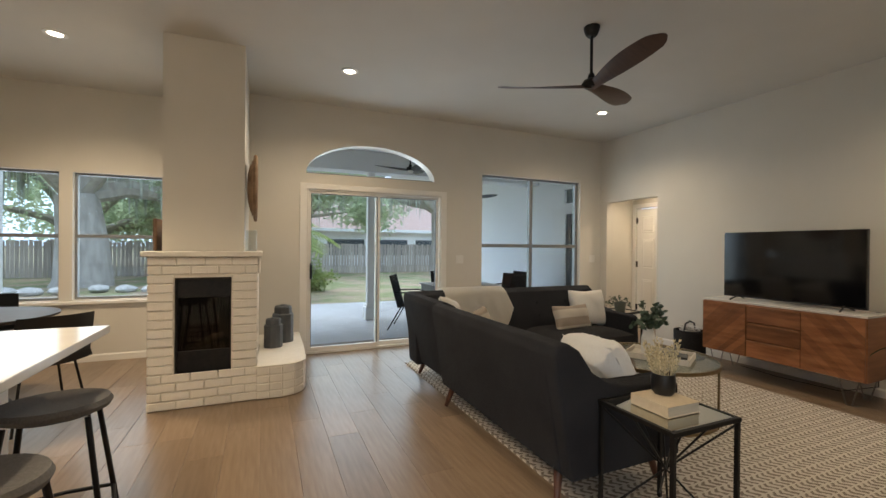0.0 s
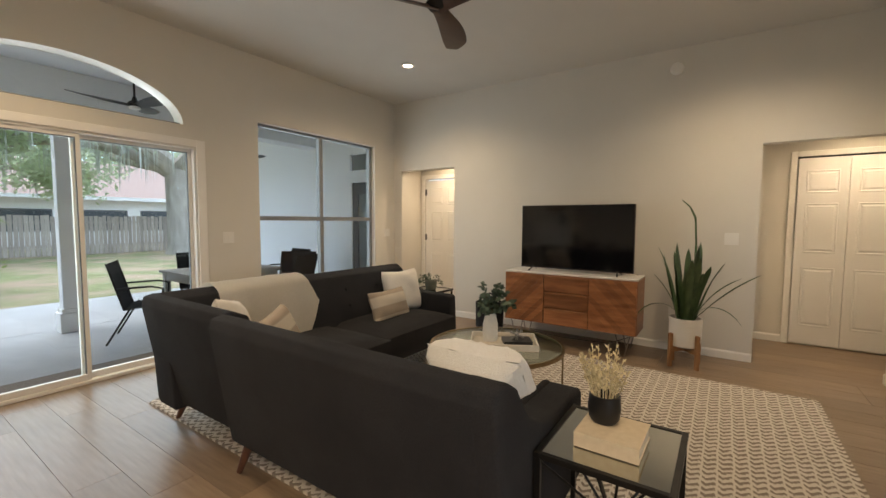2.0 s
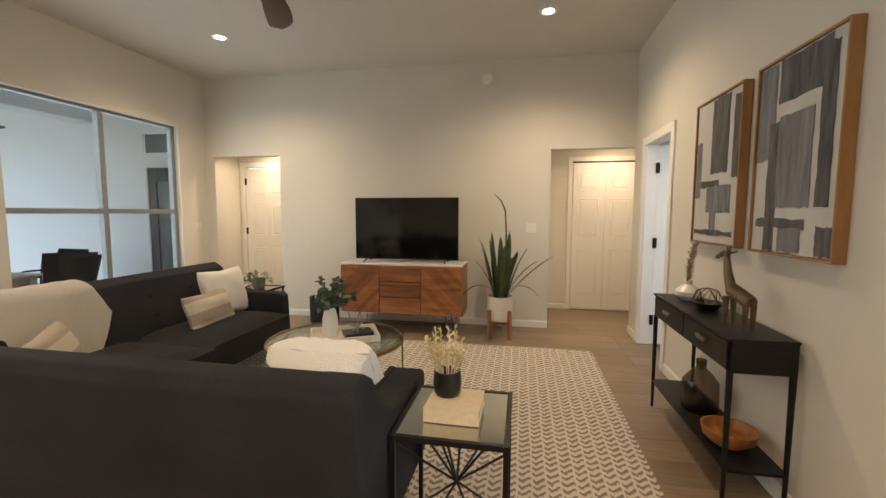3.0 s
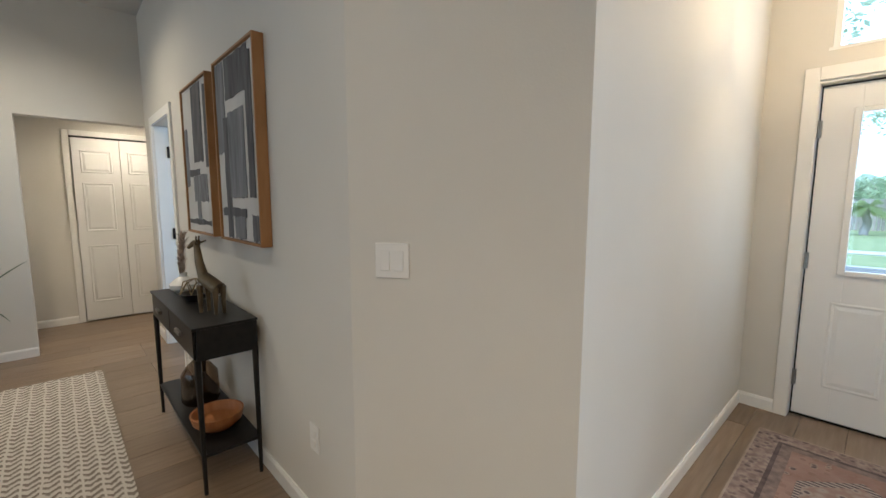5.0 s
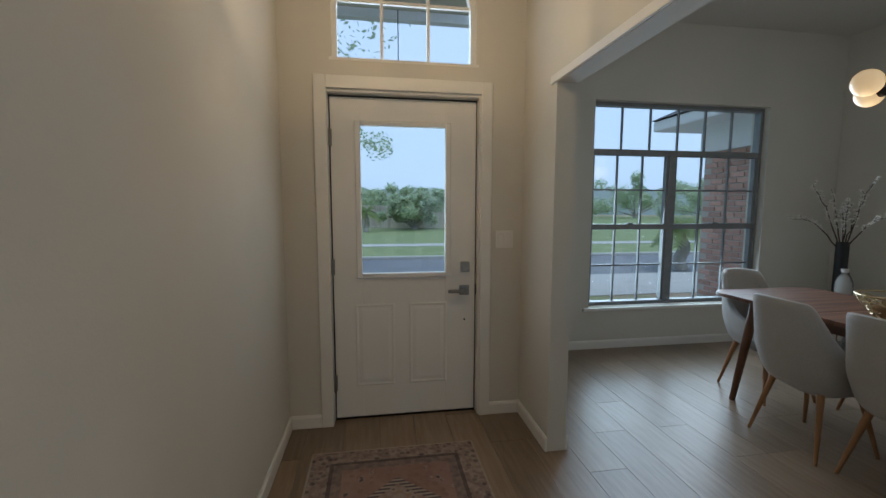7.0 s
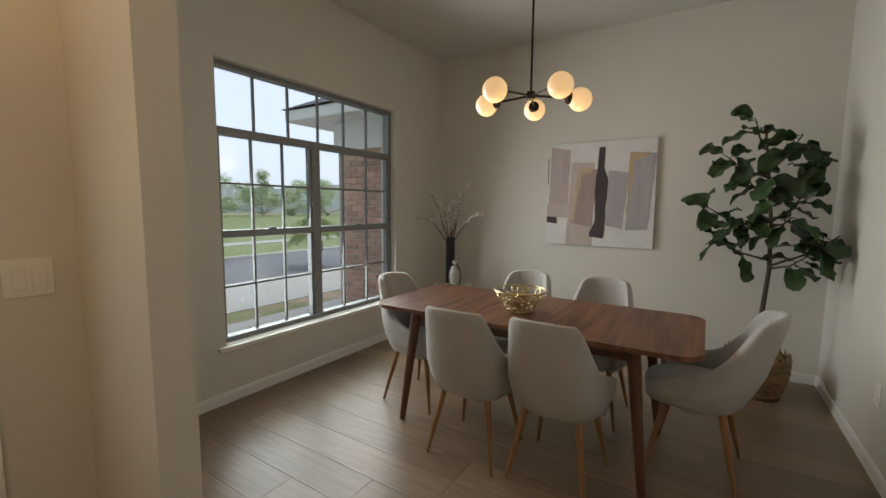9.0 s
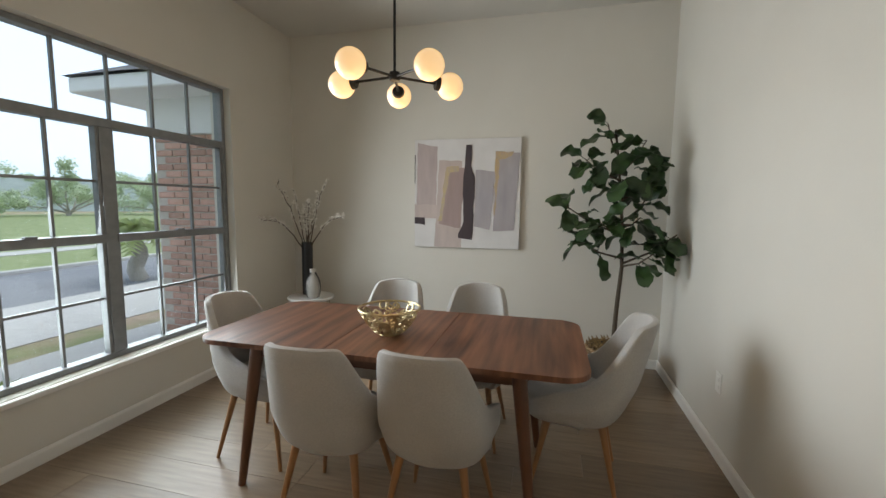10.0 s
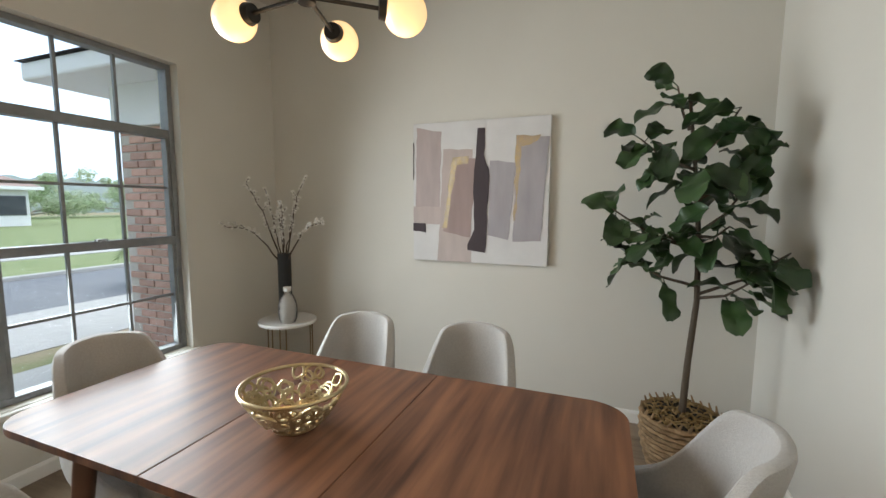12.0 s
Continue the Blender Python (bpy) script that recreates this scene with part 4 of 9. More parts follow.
def oak(m, seed, height, spread, trunk_r, label, moss=True, leaves=90, size=0.16, clumps=60, bare=0.45, low=0.0, arches=()):
    t = thing("oak_tree", m, label, "tree")
    rng = random.Random(seed)
    bm, lf, ms = bmesh.new(), bmesh.new(), bmesh.new()
    top = Vector((rng.uniform(-0.3, 0.3), 0, height * bare))
    tube(bm, [(0, 0, -0.2), (0.05, 0, 0.25), (0, 0.03, height * bare * 0.5), top], trunk_r * 1.35, 12, trunk_r * 0.85)
    tips = []
    for a, el, ln in arches:
        p, pts = top.copy() - Vector((0, 0, 0.4)), [top.copy() - Vector((0, 0, 0.4))]
        for j in range(7):
            p = p + Vector((math.cos(a) * math.cos(el), math.sin(a) * math.cos(el), math.sin(el))) * ln / 7
            el -= 0.14
            a += rng.uniform(-0.12, 0.12)
            pts.append(p.copy())
            if j > 1:
                q = p + Vector((rng.uniform(-1, 1), rng.uniform(-1, 1), rng.uniform(-0.3, 0.9)))
                tube(bm, [p, (p + q) / 2 + Vector((0, 0, 0.1)), q], trunk_r * 0.12, 5, trunk_r * 0.04)
                tips += [p.copy(), q]
        tube(bm, pts, trunk_r * 0.5, 10, trunk_r * 0.12)
    for k in range(7):
        a = k * 2 * math.pi / 7 + rng.uniform(-0.3, 0.3)
        el = rng.uniform(0.15, 0.9)
        p, pts = top.copy(), [top.copy()]
        for j in range(5):
            step = spread / 4.6
            p = p + Vector((math.cos(a) * math.cos(el), math.sin(a) * math.cos(el), math.sin(el))) * step
            a += rng.uniform(-0.35, 0.35)
            el += rng.uniform(-0.4, 0.25)
            pts.append(p.copy())
            if j > 0:
                tips.append(p.copy())
                q = p + Vector((rng.uniform(-1, 1), rng.uniform(-1, 1), rng.uniform(0.0, 0.9))) * step * 0.8
                tube(bm, [p, (p + q) / 2 + Vector((0, 0, 0.1)), q], trunk_r * 0.16, 5, trunk_r * 0.05)
                tips.append(q)
        tube(bm, pts, trunk_r * 0.55, 8, trunk_r * 0.10)
    part("trunk", bm, M_BARK, t, smooth=True)
    for k in range(clumps):
        c = rng.choice(tips) + Vector((rng.uniform(-0.6, 0.6), rng.uniform(-0.6, 0.6), rng.uniform(-0.2, 0.7)))
        c.z = max(c.z, low + rng.uniform(0, 0.8))
        leaf_cloud(lf, rng, c, rng.uniform(0.5, 1.1) * spread / 5, leaves, size)
        if moss:
            for _ in range(7):
                q = c + Vector((rng.uniform(-0.8, 0.8), rng.uniform(-0.8, 0.8), -0.2))
                ln = rng.uniform(0.6, 2.3)
                for _ in range(3):
                    w = rng.uniform(0.012, 0.035)
                    a = rng.uniform(0, 3.14)
                    ox, oy = math.cos(a) * w, math.sin(a) * w
                    q2 = q + Vector((rng.uniform(-0.1, 0.1), rng.uniform(-0.1, 0.1), 0))
                    vs = [ms.verts.new(v) for v in ((q2.x - ox, q2.y - oy, q2.z), (q2.x + ox, q2.y + oy, q2.z), (q2.x + ox * 0.7, q2.y + oy * 0.7, q2.z - ln * 0.6), (q2.x, q2.y, q2.z - ln), (q2.x - ox * 0.7, q2.y - oy * 0.7, q2.z - ln * 0.55))]
                    ms.faces.new(vs)
    tagged(part("crown", lf, M_LEAF if moss else M_FARLEAF, t), kind="stuff")
    if moss:
        tagged(part("hanging_moss", ms, M_MOSS, t, "grey hanging moss strands"), kind="stuff")
    else:
        ms.free()
    return t


oak(pose(10.9, 23.0, -0.2), 3, 10.5, 7.5, 0.62, "large live oak with pale bark and hanging moss", True, 260, 0.07, 70, 0.36, 5.0, ((3.3, 0.75, 6.5), (2.6, 0.6, 6.0), (0.4, 0.7, 5.0)))
oak(pose(2.0, 24.5, -0.2), 5, 9.5, 7.0, 0.35, "mossy oak in front of the fence", True, 230, 0.065, 46, 0.34, 3.9)
oak(pose(-4.4, 20.5, -0.2), 8, 11, 7.0, 0.75, "thick-trunked oak behind the nook", True, 420, 0.10, 110, 0.30)
oak(pose(-1.2, 30.0, -0.2), 12, 13, 9.0, 0.4, "oak beyond the fence", False, 330, 0.15, 90, 0.16)
oak(pose(4.5, 50.0, -0.2), 14, 12, 9.0, 0.4, "oak beyond the fence", False, 330, 0.15, 80, 0.16)
oak(pose(-7.5, 31.0, -0.2), 16, 12, 9.0, 0.4, "oak beyond the fence", False, 330, 0.15, 80, 0.16)
oak(pose(20.5, 49.0, -0.2), 15, 12, 9.0, 0.4, "oak beyond the fence", False, 330, 0.15, 80, 0.16)


def palm(m, seed, trunk, fronds, length, label, name="palm"):
    t = thing(name, m, label, "palm")
    rng = random.Random(seed)
    if trunk > 0.1:
        bm = bmesh.new()
        n = 10
        tube(bm, [(0.05 * math.sin(k), 0.05 * math.cos(k), trunk * k / n) for k in range(n + 1)], 0.17, 10, 0.12)
        part("trunk", bm, M_BARK, t, smooth=True)
    lf = bmesh.new()
    for k in range(fronds):
        a, el = rng.uniform(0, 6.28), rng.uniform(0.1, 1.25)
        ln = length * rng.uniform(0.75, 1.1)
        prev = None
        for j in range(15):
            u = j / 14
            rr = ln * (u * math.cos(el))
            z = trunk + ln * (u * math.sin(el) - 0.75 * u * u)
            p = Vector((math.cos(a) * rr, math.sin(a) * rr, z))
            side = Vector((-math.sin(a), math.cos(a), 0))
            lw = ln * 0.32 * math.sin(max(0.12, u) * math.pi) ** 0.6
            if prev is not None:
                for s in (-1, 1):
                    tip = p + side * s * lw + Vector((math.cos(a), math.sin(a), 0)) * lw * 0.5 - Vector((0, 0, lw * 0.45))
                    vs = [lf.verts.new(v) for v in (p, prev, tip)]
                    lf.faces.new(vs)
            prev = p
    part("fronds", lf, M_PALM, t)
    return t


shr = thing("garden_shrub", pose(3.1, 16.2, -0.2), "dark green leafy shrub on the lawn", "shrub")
rng = random.Random(4)
bm, lf = bmesh.new(), bmesh.new()
for k in range(16):
    a, el, ln = rng.uniform(0, 6.28), rng.uniform(0.3, 1.4), rng.uniform(0.5, 1.25)
    tip = Vector((math.cos(a) * math.cos(el), math.sin(a) * math.cos(el), math.sin(el))) * ln
    tube(bm, [(0, 0, 0), tip * 0.5 + Vector((0, 0, 0.08)), tip], 0.02, 5, 0.006)
    for u in (0.45, 0.75, 1.0):
        leaf_cloud(lf, rng, tip * u, 0.24, 26, 0.085)
part("stems", bm, M_BARK, shr)
tagged(part("leaves", lf, M_PALM, shr), kind="stuff")
palm(pose(2.3, 14.6, -0.2), 6, 1.9, 24, 1.7, "small garden palm beside the patio")

# back fence
fence = thing("back_fence", pose(0, 25.6, -0.2), "weathered wooden picket privacy fence", "fence")
picket_meshes = []
for k in range(4):
    rng = random.Random(40 + k)
    w, h = 0.135, 1.68 + rng.uniform(-0.05, 0.05)
    bm = bmesh.new()
    prism(bm, [(0, 0), (w, 0), (w, 0.02), (0, 0.02)], 0, h)
    for v in bm.verts:
        if v.co.z > 1 and v.co.x > 0.1:
            v.co.z -= rng.uniform(0.0, 0.03)
    me = bpy.data.meshes.new("picket")
    bm.to_mesh(me)
    bm.free()
    me.materials.append(M_FENCE)
    picket_meshes.append(me)
rng = random.Random(9)
for k in range(240):
    ob = new("picket", picket_meshes[rng.randrange(4)])
    ob.parent = fence
    ob.matrix_basis = pose(-12 + k * 0.158, rng.uniform(-0.01, 0.01), 0, 0, rng.uniform(-0.6, 0.6), 0)
for z in (0.35, 1.35):
    part("rail", boxes((-12, 26, 0.022, 0.06, z, z + 0.09)), M_FENCE, fence)
for k in range(8):
    part("picket_gap_post", boxes((-12 + k * 4.8, -11.9 + k * 4.8, 0.06, 0.16, 0, 1.75)), M_FENCE, fence).name = "post"
rng = random.Random(13)
for k in range(7):
    bm = bmesh.new()
    bmesh.ops.create_icosphere(bm, subdivisions=2, radius=0.3)
    for v in bm.verts:
        v.co *= 1 + 0.3 * noise.noise(v.co * 3 + Vector((k * 7, 0, 0)))
        v.co.z *= 0.5
    st = part("stone", bm, M_STONE)
    st.matrix_basis = pose(-6.2 + k * 0.75, 17.8 + rng.uniform(-0.4, 0.4), -0.1, 0, 0, rng.uniform(0, 360))
    tagged(st, "pale rough stone edging round the oak", "stone", "stones round the oak")


def far_house(m, w, d, h, roof_h, walls, label):
    """A single-storey house with a hipped roof, its long front facing -y."""
    t = thing("house", m, label, "house")
    part("wall", boxes((-w / 2, w / 2, 0, d, 0, h)), walls, t)
    bm = bmesh.new()
    e = 0.6
    lo = [bm.verts.new(p) for p in ((-w / 2 - e, -e, h), (w / 2 + e, -e, h), (w / 2 + e, d + e, h), (-w / 2 - e, d + e, h))]
    hi = [bm.verts.new(p) for p in ((-w / 2 + d / 2, d / 2, h + roof_h), (w / 2 - d / 2, d / 2, h + roof_h))]
    for f in ((lo[0], lo[1], hi[1], hi[0]), (lo[1], lo[2], hi[1]), (lo[2], lo[3], hi[0], hi[1]), (lo[3], lo[0], hi[0]), lo[::-1]):
        bm.faces.new(f)
    part("roof", bm, M_ROOF, t)
    part("fascia", boxes((-w / 2 - e, w / 2 + e, -e - 0.03, -e, h - 0.2, h + 0.02)), M_STUCCO, t)
    for k in range(6):
        x = -w / 2 + (k + 0.5) * w / 6
        wn_ = part("window", boxes((x - w / 15, x + w / 15, -0.04, 0.0, 0.8, 2.1)), M_DARKALU, t)
        part("pane", boxes((x - w / 15 + 0.08, x + w / 15 - 0.08, -0.05, -0.04, 0.88, 2.02)), mat("far_glass", (0.05, 0.06, 0.07), 0.15) if k == 0 and "far_glass" not in bpy.data.materials else bpy.data.materials["far_glass"], wn_)
    return t


far_house(pose(9.5, 35.0, -0.2), 22, 9, 2.9, 2.6, M_STUCCO, "white single-storey house with a pinkish tiled roof")

# front: lawn, walk, road, far verge
tagged(part("front_lawn", boxes((-60, 60, -7.2, -3.0, -0.3, -0.17)), M_LAWN2), "bright green front lawn", "ground", kind="structure")
road = tagged(part("road", boxes((-80, 80, -11.0, -7.2, -0.34, -0.19)), M_ASPH), "grey asphalt street", "road", kind="structure")
tagged(part("kerb", boxes((0.6, 80, -7.30, -7.12, -0.3, -0.10), (-80, 80, -11.14, -10.96, -0.3, -0.10), bevel=0.02), M_WALK), "pale concrete kerb", "kerb", kind="structure")
tagged(part("far_verge", boxes((-90, 90, -60, -11.14, -0.3, -0.12)), M_LAWN2), "green lawn across the street", "ground", kind="structure")
tagged(part("far_walk", boxes((-90, 90, -15.3, -14.3, -0.2, -0.10)), M_WALK), "pale concrete sidewalk", "pavement", kind="structure")
bm = boxes((-9.0, 0.5, -7.2, -5.1, -0.3, -0.13), (-9.0, 2.6, -4.55, -3.55, -0.3, -0.132))
tagged(part("driveway", bm, M_WALK), "pale concrete driveway and front walk", "pavement", kind="structure")
tagged(part("dry_verge", boxes((-9.0, 0.5, -5.1, -4.55, -0.3, -0.14)), M_GRASS), "dry brownish grass strip", "ground", kind="structure")
tagged(part("flower_bed", boxes((-2.40, 0.7, -3.5, DIN_S - 0.2, -0.3, -0.11)), M_MULCH), "red mulch bed under the window", "ground", kind="structure")
rng = random.Random(21)
for k in range(7):
    bm = bmesh.new()
    leaf_cloud(bm, rng, (0, 0, 0.16), 0.2, 110, 0.045)
    sh = part("shrub", bm, M_PALM)
    sh.matrix_basis = pose(-1.95 + k * 0.36, -2.85 + rng.uniform(-0.2, 0.2), -0.12)
    tagged(sh, "small green shrub in the mulch bed", "shrub", "shrubs in the bed")
fence = thing("far_fence", pose(0, -28.0, -0.2), "grey wooden fence across the street", "fence")
for k in range(118):
    ob = new("picket", picket_meshes[rng.randrange(4)])
    ob.parent = fence
    ob.matrix_basis = pose(-8.9 + k * 0.16, rng.uniform(-0.01, 0.01), 0, 0, rng.uniform(-0.5, 0.5), 0)
part("rail", boxes((-8.9, 10, -0.06, -0.022, 1.2, 1.3)), M_FENCE, fence)
for x, y, h, s in ((-0.8, -26.8, 3.6, 2.4), (3.2, -40, 5.0, 3.6), (-6, -46, 5.5, 4.0), (8.5, -40, 5.5, 3.6), (-13, -50, 6.5, 4.5), (-24, -54, 6.5, 5), (-34, -52, 7, 5), (-44, -50, 7, 6), (15, -46, 7, 5)):
    oak(pose(x, y, -0.2), int(abs(x * 10)) + 60, h, s, 0.2, "bushy green street tree", False, 170, 0.14, 60, 0.05)
oak(pose(3.9, -6.2, -0.2), 77, 6.6, 3.4, 0.2, "young leafy tree on the front lawn", False, 240, 0.052, 60, 0.40)
palm(pose(-5.75, -7.9, -0.2), 31, 1.05, 40, 0.85, "short palm with drooping fronds by the drive")
palm(pose(2.4, -24.0, -0.2), 32, 1.3, 24, 1.1, "small palm across the street")
far_house(pose(-10.9, -36, -0.2, 0, 0, 180), 11, 7, 2.7, 2.0, M_STUCCO, "pale house across the street with a tiled roof")
far_house(pose(-52, -34, -0.2, 0, 0, 215), 15, 9, 2.9, 2.4, M_STUCCO, "pale house down the street")


def car(m, paint, label):
    c = thing("car", m, label, "car", "cars down the street")
    bm = bmesh.new()
    prof = [(-2.1, 0.35), (-2.15, 0.75), (-1.4, 0.95), (-0.75, 1.42), (0.8, 1.45), (1.5, 0.98), (2.1, 0.9), (2.15, 0.35)]
    a = [bm.verts.new((x, -0.85, z)) for x, z in prof]
    b = [bm.verts.new((x, 0.85, z)) for x, z in prof]
    bm.faces.new(a)
    bm.faces.new(b[::-1])
    for i in range(8):
        bm.faces.new((a[i], b[i], b[(i + 1) % 8], a[(i + 1) % 8]))
    bmesh.ops.recalc_face_normals(bm, faces=bm.faces)
    bmesh.ops.bevel(bm, geom=bm.edges[:], offset=0.06, segments=2, affect="EDGES")
    part("body", bm, paint, c, smooth=True)
    for s in (-1, 1):
        part("window", boxes((-0.95, 0.95, s * 0.86 - 0.01, s * 0.86 + 0.01, 1.0, 1.32)), M_DARKALU, c)
        for x in (-1.3, 1.3):
            w = part("wheel", lathe(bmesh.new(), [(0, -0.1), (0.32, -0.1), (0.33, 0), (0.32, 0.1), (0, 0.1)], 20), M_BLACKP, c)
            w.matrix_basis = pose(x, s * 0.8, 0.33, 90)
    return c


# line of woods beyond the street, distance haze put into its pale blue-green colour
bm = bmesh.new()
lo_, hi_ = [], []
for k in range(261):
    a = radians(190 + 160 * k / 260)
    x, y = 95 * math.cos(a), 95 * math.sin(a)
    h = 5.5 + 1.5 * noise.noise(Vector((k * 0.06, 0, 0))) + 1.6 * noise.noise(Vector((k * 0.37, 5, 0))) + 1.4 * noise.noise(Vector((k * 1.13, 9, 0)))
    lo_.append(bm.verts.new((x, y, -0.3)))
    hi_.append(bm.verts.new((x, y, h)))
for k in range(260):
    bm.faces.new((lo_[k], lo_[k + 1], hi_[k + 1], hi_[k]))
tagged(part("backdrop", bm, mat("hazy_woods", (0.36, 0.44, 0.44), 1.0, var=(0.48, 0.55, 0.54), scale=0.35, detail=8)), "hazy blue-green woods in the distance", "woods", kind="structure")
car(pose(-26, -21.0, -0.15, 0, 0, 10), mat("dark_blue_paint", (0.04, 0.06, 0.10), 0.25, coat=0.6), "dark parked car in a far driveway")
car(pose(-31, -20.0, -0.15, 0, 0, 80), mat("silver_paint", (0.45, 0.46, 0.48), 0.25, coat=0.6), "silver parked car in a far driveway")
car(pose(-14.5, -13.0, -0.15, 0, 0, 60), mat("white_paint", (0.7, 0.7, 0.7), 0.3, coat=0.5), "white parked car down the street")

# brick wing beside the dining window with its eave
BW = thing("brick_wing", pose(0, 0, -0.2), "red brick house wing with a white eave", "house")
part("wall", boxes((-7.5, -2.42, -3.5, DIN_S - 0.2, 0, 2.28)), M_MORTAR, BW, "grey mortar between the bricks")
part("frieze", boxes((-7.6, -2.38, -3.54, DIN_S - 0.2, 2.28, 2.62)), M_STUCCO, BW, "white painted frieze board")
bm = bmesh.new()
box(bm, -8, -2.02, -4.02, DIN_S - 0.2, 2.62, 2.76, bevel=0.02)
part("soffit", bm, M_STUCCO, BW, "white soffit and gutter")
bm = bmesh.new()
vs = [bm.verts.new(p) for p in ((-8, -4.05, 2.77), (-1.99, -4.05, 2.77), (-1.99, -2.3, 2.77), (-8, -2.3, 2.77), (-8, -2.3, 3.5), (-3.4, -2.3, 3.5))]
bm.faces.new((vs[0], vs[1], vs[5], vs[4]))
bm.faces.new((vs[1], vs[2], vs[5]))
part("roof", bm, mat("dark_shingles", (0.07, 0.075, 0.085), 0.9, var=(0.11, 0.115, 0.125), scale=14, bump=0.5), BW)
me_ = {}
for ln in (0.19, 0.09):
    bm = box(bmesh.new(), 0, 0.012, 0, ln, 0, 0.057, bevel=0.004, seg=1)
    me_[ln] = bpy.data.meshes.new("brick")
    bm.to_mesh(me_[ln])
    bm.free()
    me_[ln].materials.append(M_BRICKR)
bw_rest = bmesh.new()
count = 0
for k in range(33):
    z = 0.02 + k * 0.0685
    y, first = DIN_S - 0.22, True
    while y > -3.48:
        ln = 0.09 if first and k % 2 else 0.19
        first = False
        if y - ln < -3.50:
            break
        if count < 300:
            ob = new("brick", me_[ln])
            ob.parent = BW
            ob.matrix_basis = pose(-2.42, y - ln, z)
            count += 1
        else:
            box(bw_rest, -2.42, -2.408, y - ln, y, z, z + 0.057)
        y -= ln + 0.011
    x = -2.44
    while x > -4.4:
        box(bw_rest, x - 0.19, x, -3.512, -3.50, z, z + 0.057)
        x -= 0.201
tagged(part("bricks", bw_rest, M_BRICKR, BW), kind="stuff")
# porch ceiling and hanging lantern over the front door
tagged(part("porch_ceiling", boxes((0.75, 2.7, -3.4, FOY_S - 0.16, 3.6, 3.7)), M_STUCCO), "pale porch ceiling boards", "ceiling", kind="structure")
tagged(part("porch_fascia", boxes((0.75, 2.7, -3.5, -3.4, 3.42, 3.7)), M_STUCCO), "white porch fascia", "trim", kind="structure")


def lantern(name, m, s, label, drop):
    """An open black lantern; its pose is the bottom's centre."""
    t = thing(name, m, label, "lantern")
    lo = [(-s, -s, 0), (s, -s, 0), (s, s, 0), (-s, s, 0)]
    k2 = 0.62
    hi = [(x * k2, y * k2, s * 2.4) for x, y, _ in lo]
    for i in range(4):
        for a, b in ((lo[i], lo[(i + 1) % 4]), (hi[i], hi[(i + 1) % 4]), (lo[i], hi[i])):
            part("bar", tube(bmesh.new(), [a, b], 0.006, 6), M_BLACK, t)
        part("bar", tube(bmesh.new(), [hi[i], (0, 0, s * 3.1)], 0.006, 6), M_BLACK, t)
    part("rod", tube(bmesh.new(), [(0, 0, s * 3.1), (0, 0, drop)], 0.005, 6), M_BLACK, t)
    part("lamp_holder", lathe(bmesh.new(), [(0, s * 3.1), (0.02, s * 3.05), (0.02, s * 2.2), (0, s * 2.2)], 10), M_BLACK, t)
    part("shade", lathe(bmesh.new(), [(0.02, s * 2.2), (s * 0.6, s * 1.2), (s * 0.58, s * 1.15), (0.015, s * 2.1)], 16), M_WHITEP, t)
    return t


lantern("porch_lantern", pose(1.62, -2.45, 2.24), 0.10, "black open porch lantern on a rod", 1.36)
fl = lantern("foyer_lantern", pose(1.655, -0.30, 2.31, 0, 0, 45), 0.13, "black geometric foyer pendant lantern", 0.78)
part("bulb", lathe(bmesh.new(), [(0, 0.12), (0.02, 0.13), (0.028, 0.155), (0.018, 0.19), (0.012, 0.22), (0, 0.22)], 14), glow("warm_bulb", (1.0, 0.72, 0.42), 12.0), fl, "lit warm bulb", smooth=True)
foyer_lamp = new("foyer_lamp", bpy.data.lights.new("foyer_lamp", "POINT"))
foyer_lamp.data.energy, foyer_lamp.data.color, foyer_lamp.data.shadow_soft_size = 28.0, (1.0, 0.70, 0.40), 0.03
foyer_lamp.location = (1.655, -0.30, 2.40)


# ---- lamps in the ceiling ----
M_LED = glow("led_disc", (1.0, 0.86, 0.66), 14.0)


def downlight(x, y, z=H, watts=CAN, m=None):
    d = thing("recessed_light", pose(x, y, z), "round white recessed ceiling light, lit", "ceiling light", "recessed lights")
    part("trim_ring", lathe(bmesh.new(), [(0.052, -0.001), (0.085, -0.001), (0.083, -0.008), (0.055, -0.010), (0.052, -0.004)], 28), M_WHITEP, d, smooth=True)
    part("diffuser", lathe(bmesh.new(), [(0, -0.005), (0.054, -0.005)], 28), M_LED, d, "glowing diffuser")
    lamp = bpy.data.lights.new("downlight", "SPOT")
    lamp.energy, lamp.color, lamp.shadow_soft_size, lamp.spot_size, lamp.spot_blend = watts, WARM, 0.05, radians(150), 1.0
    ob = new("downlight", lamp)
    ob.matrix_world = look((x, y, z - 0.03), (x, y, 0))


for x, y in ((0.015, 6.0), (2.407, 5.72), (5.64, 5.64), (5.68, 2.46)):
    downlight(x, y, H, CAN * (2.2 if x < 1 else 1.0))
# unseen light, guessed from the grid, added to brighten the room's middle
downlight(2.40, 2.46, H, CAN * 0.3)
# two unseen kitchen lights, added to brighten the chimney face
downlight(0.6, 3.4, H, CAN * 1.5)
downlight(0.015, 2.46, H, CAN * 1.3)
# assumed fittings, none in view, added for the glow in hall and vestibule
downlight(7.3, 1.5, 2.5, 58)
downlight(7.3, 6.3, 2.5, 60)
d = thing("smoke_detector", pose(EAST, 3.07, 2.89, 0, -90, 0), "round white smoke detector high on the wall", "smoke detector")
part("body", lathe(bmesh.new(), [(0, 0.035), (0.05, 0.033), (0.062, 0.02), (0.064, 0)], 24), M_WHITEP, d, smooth=True)
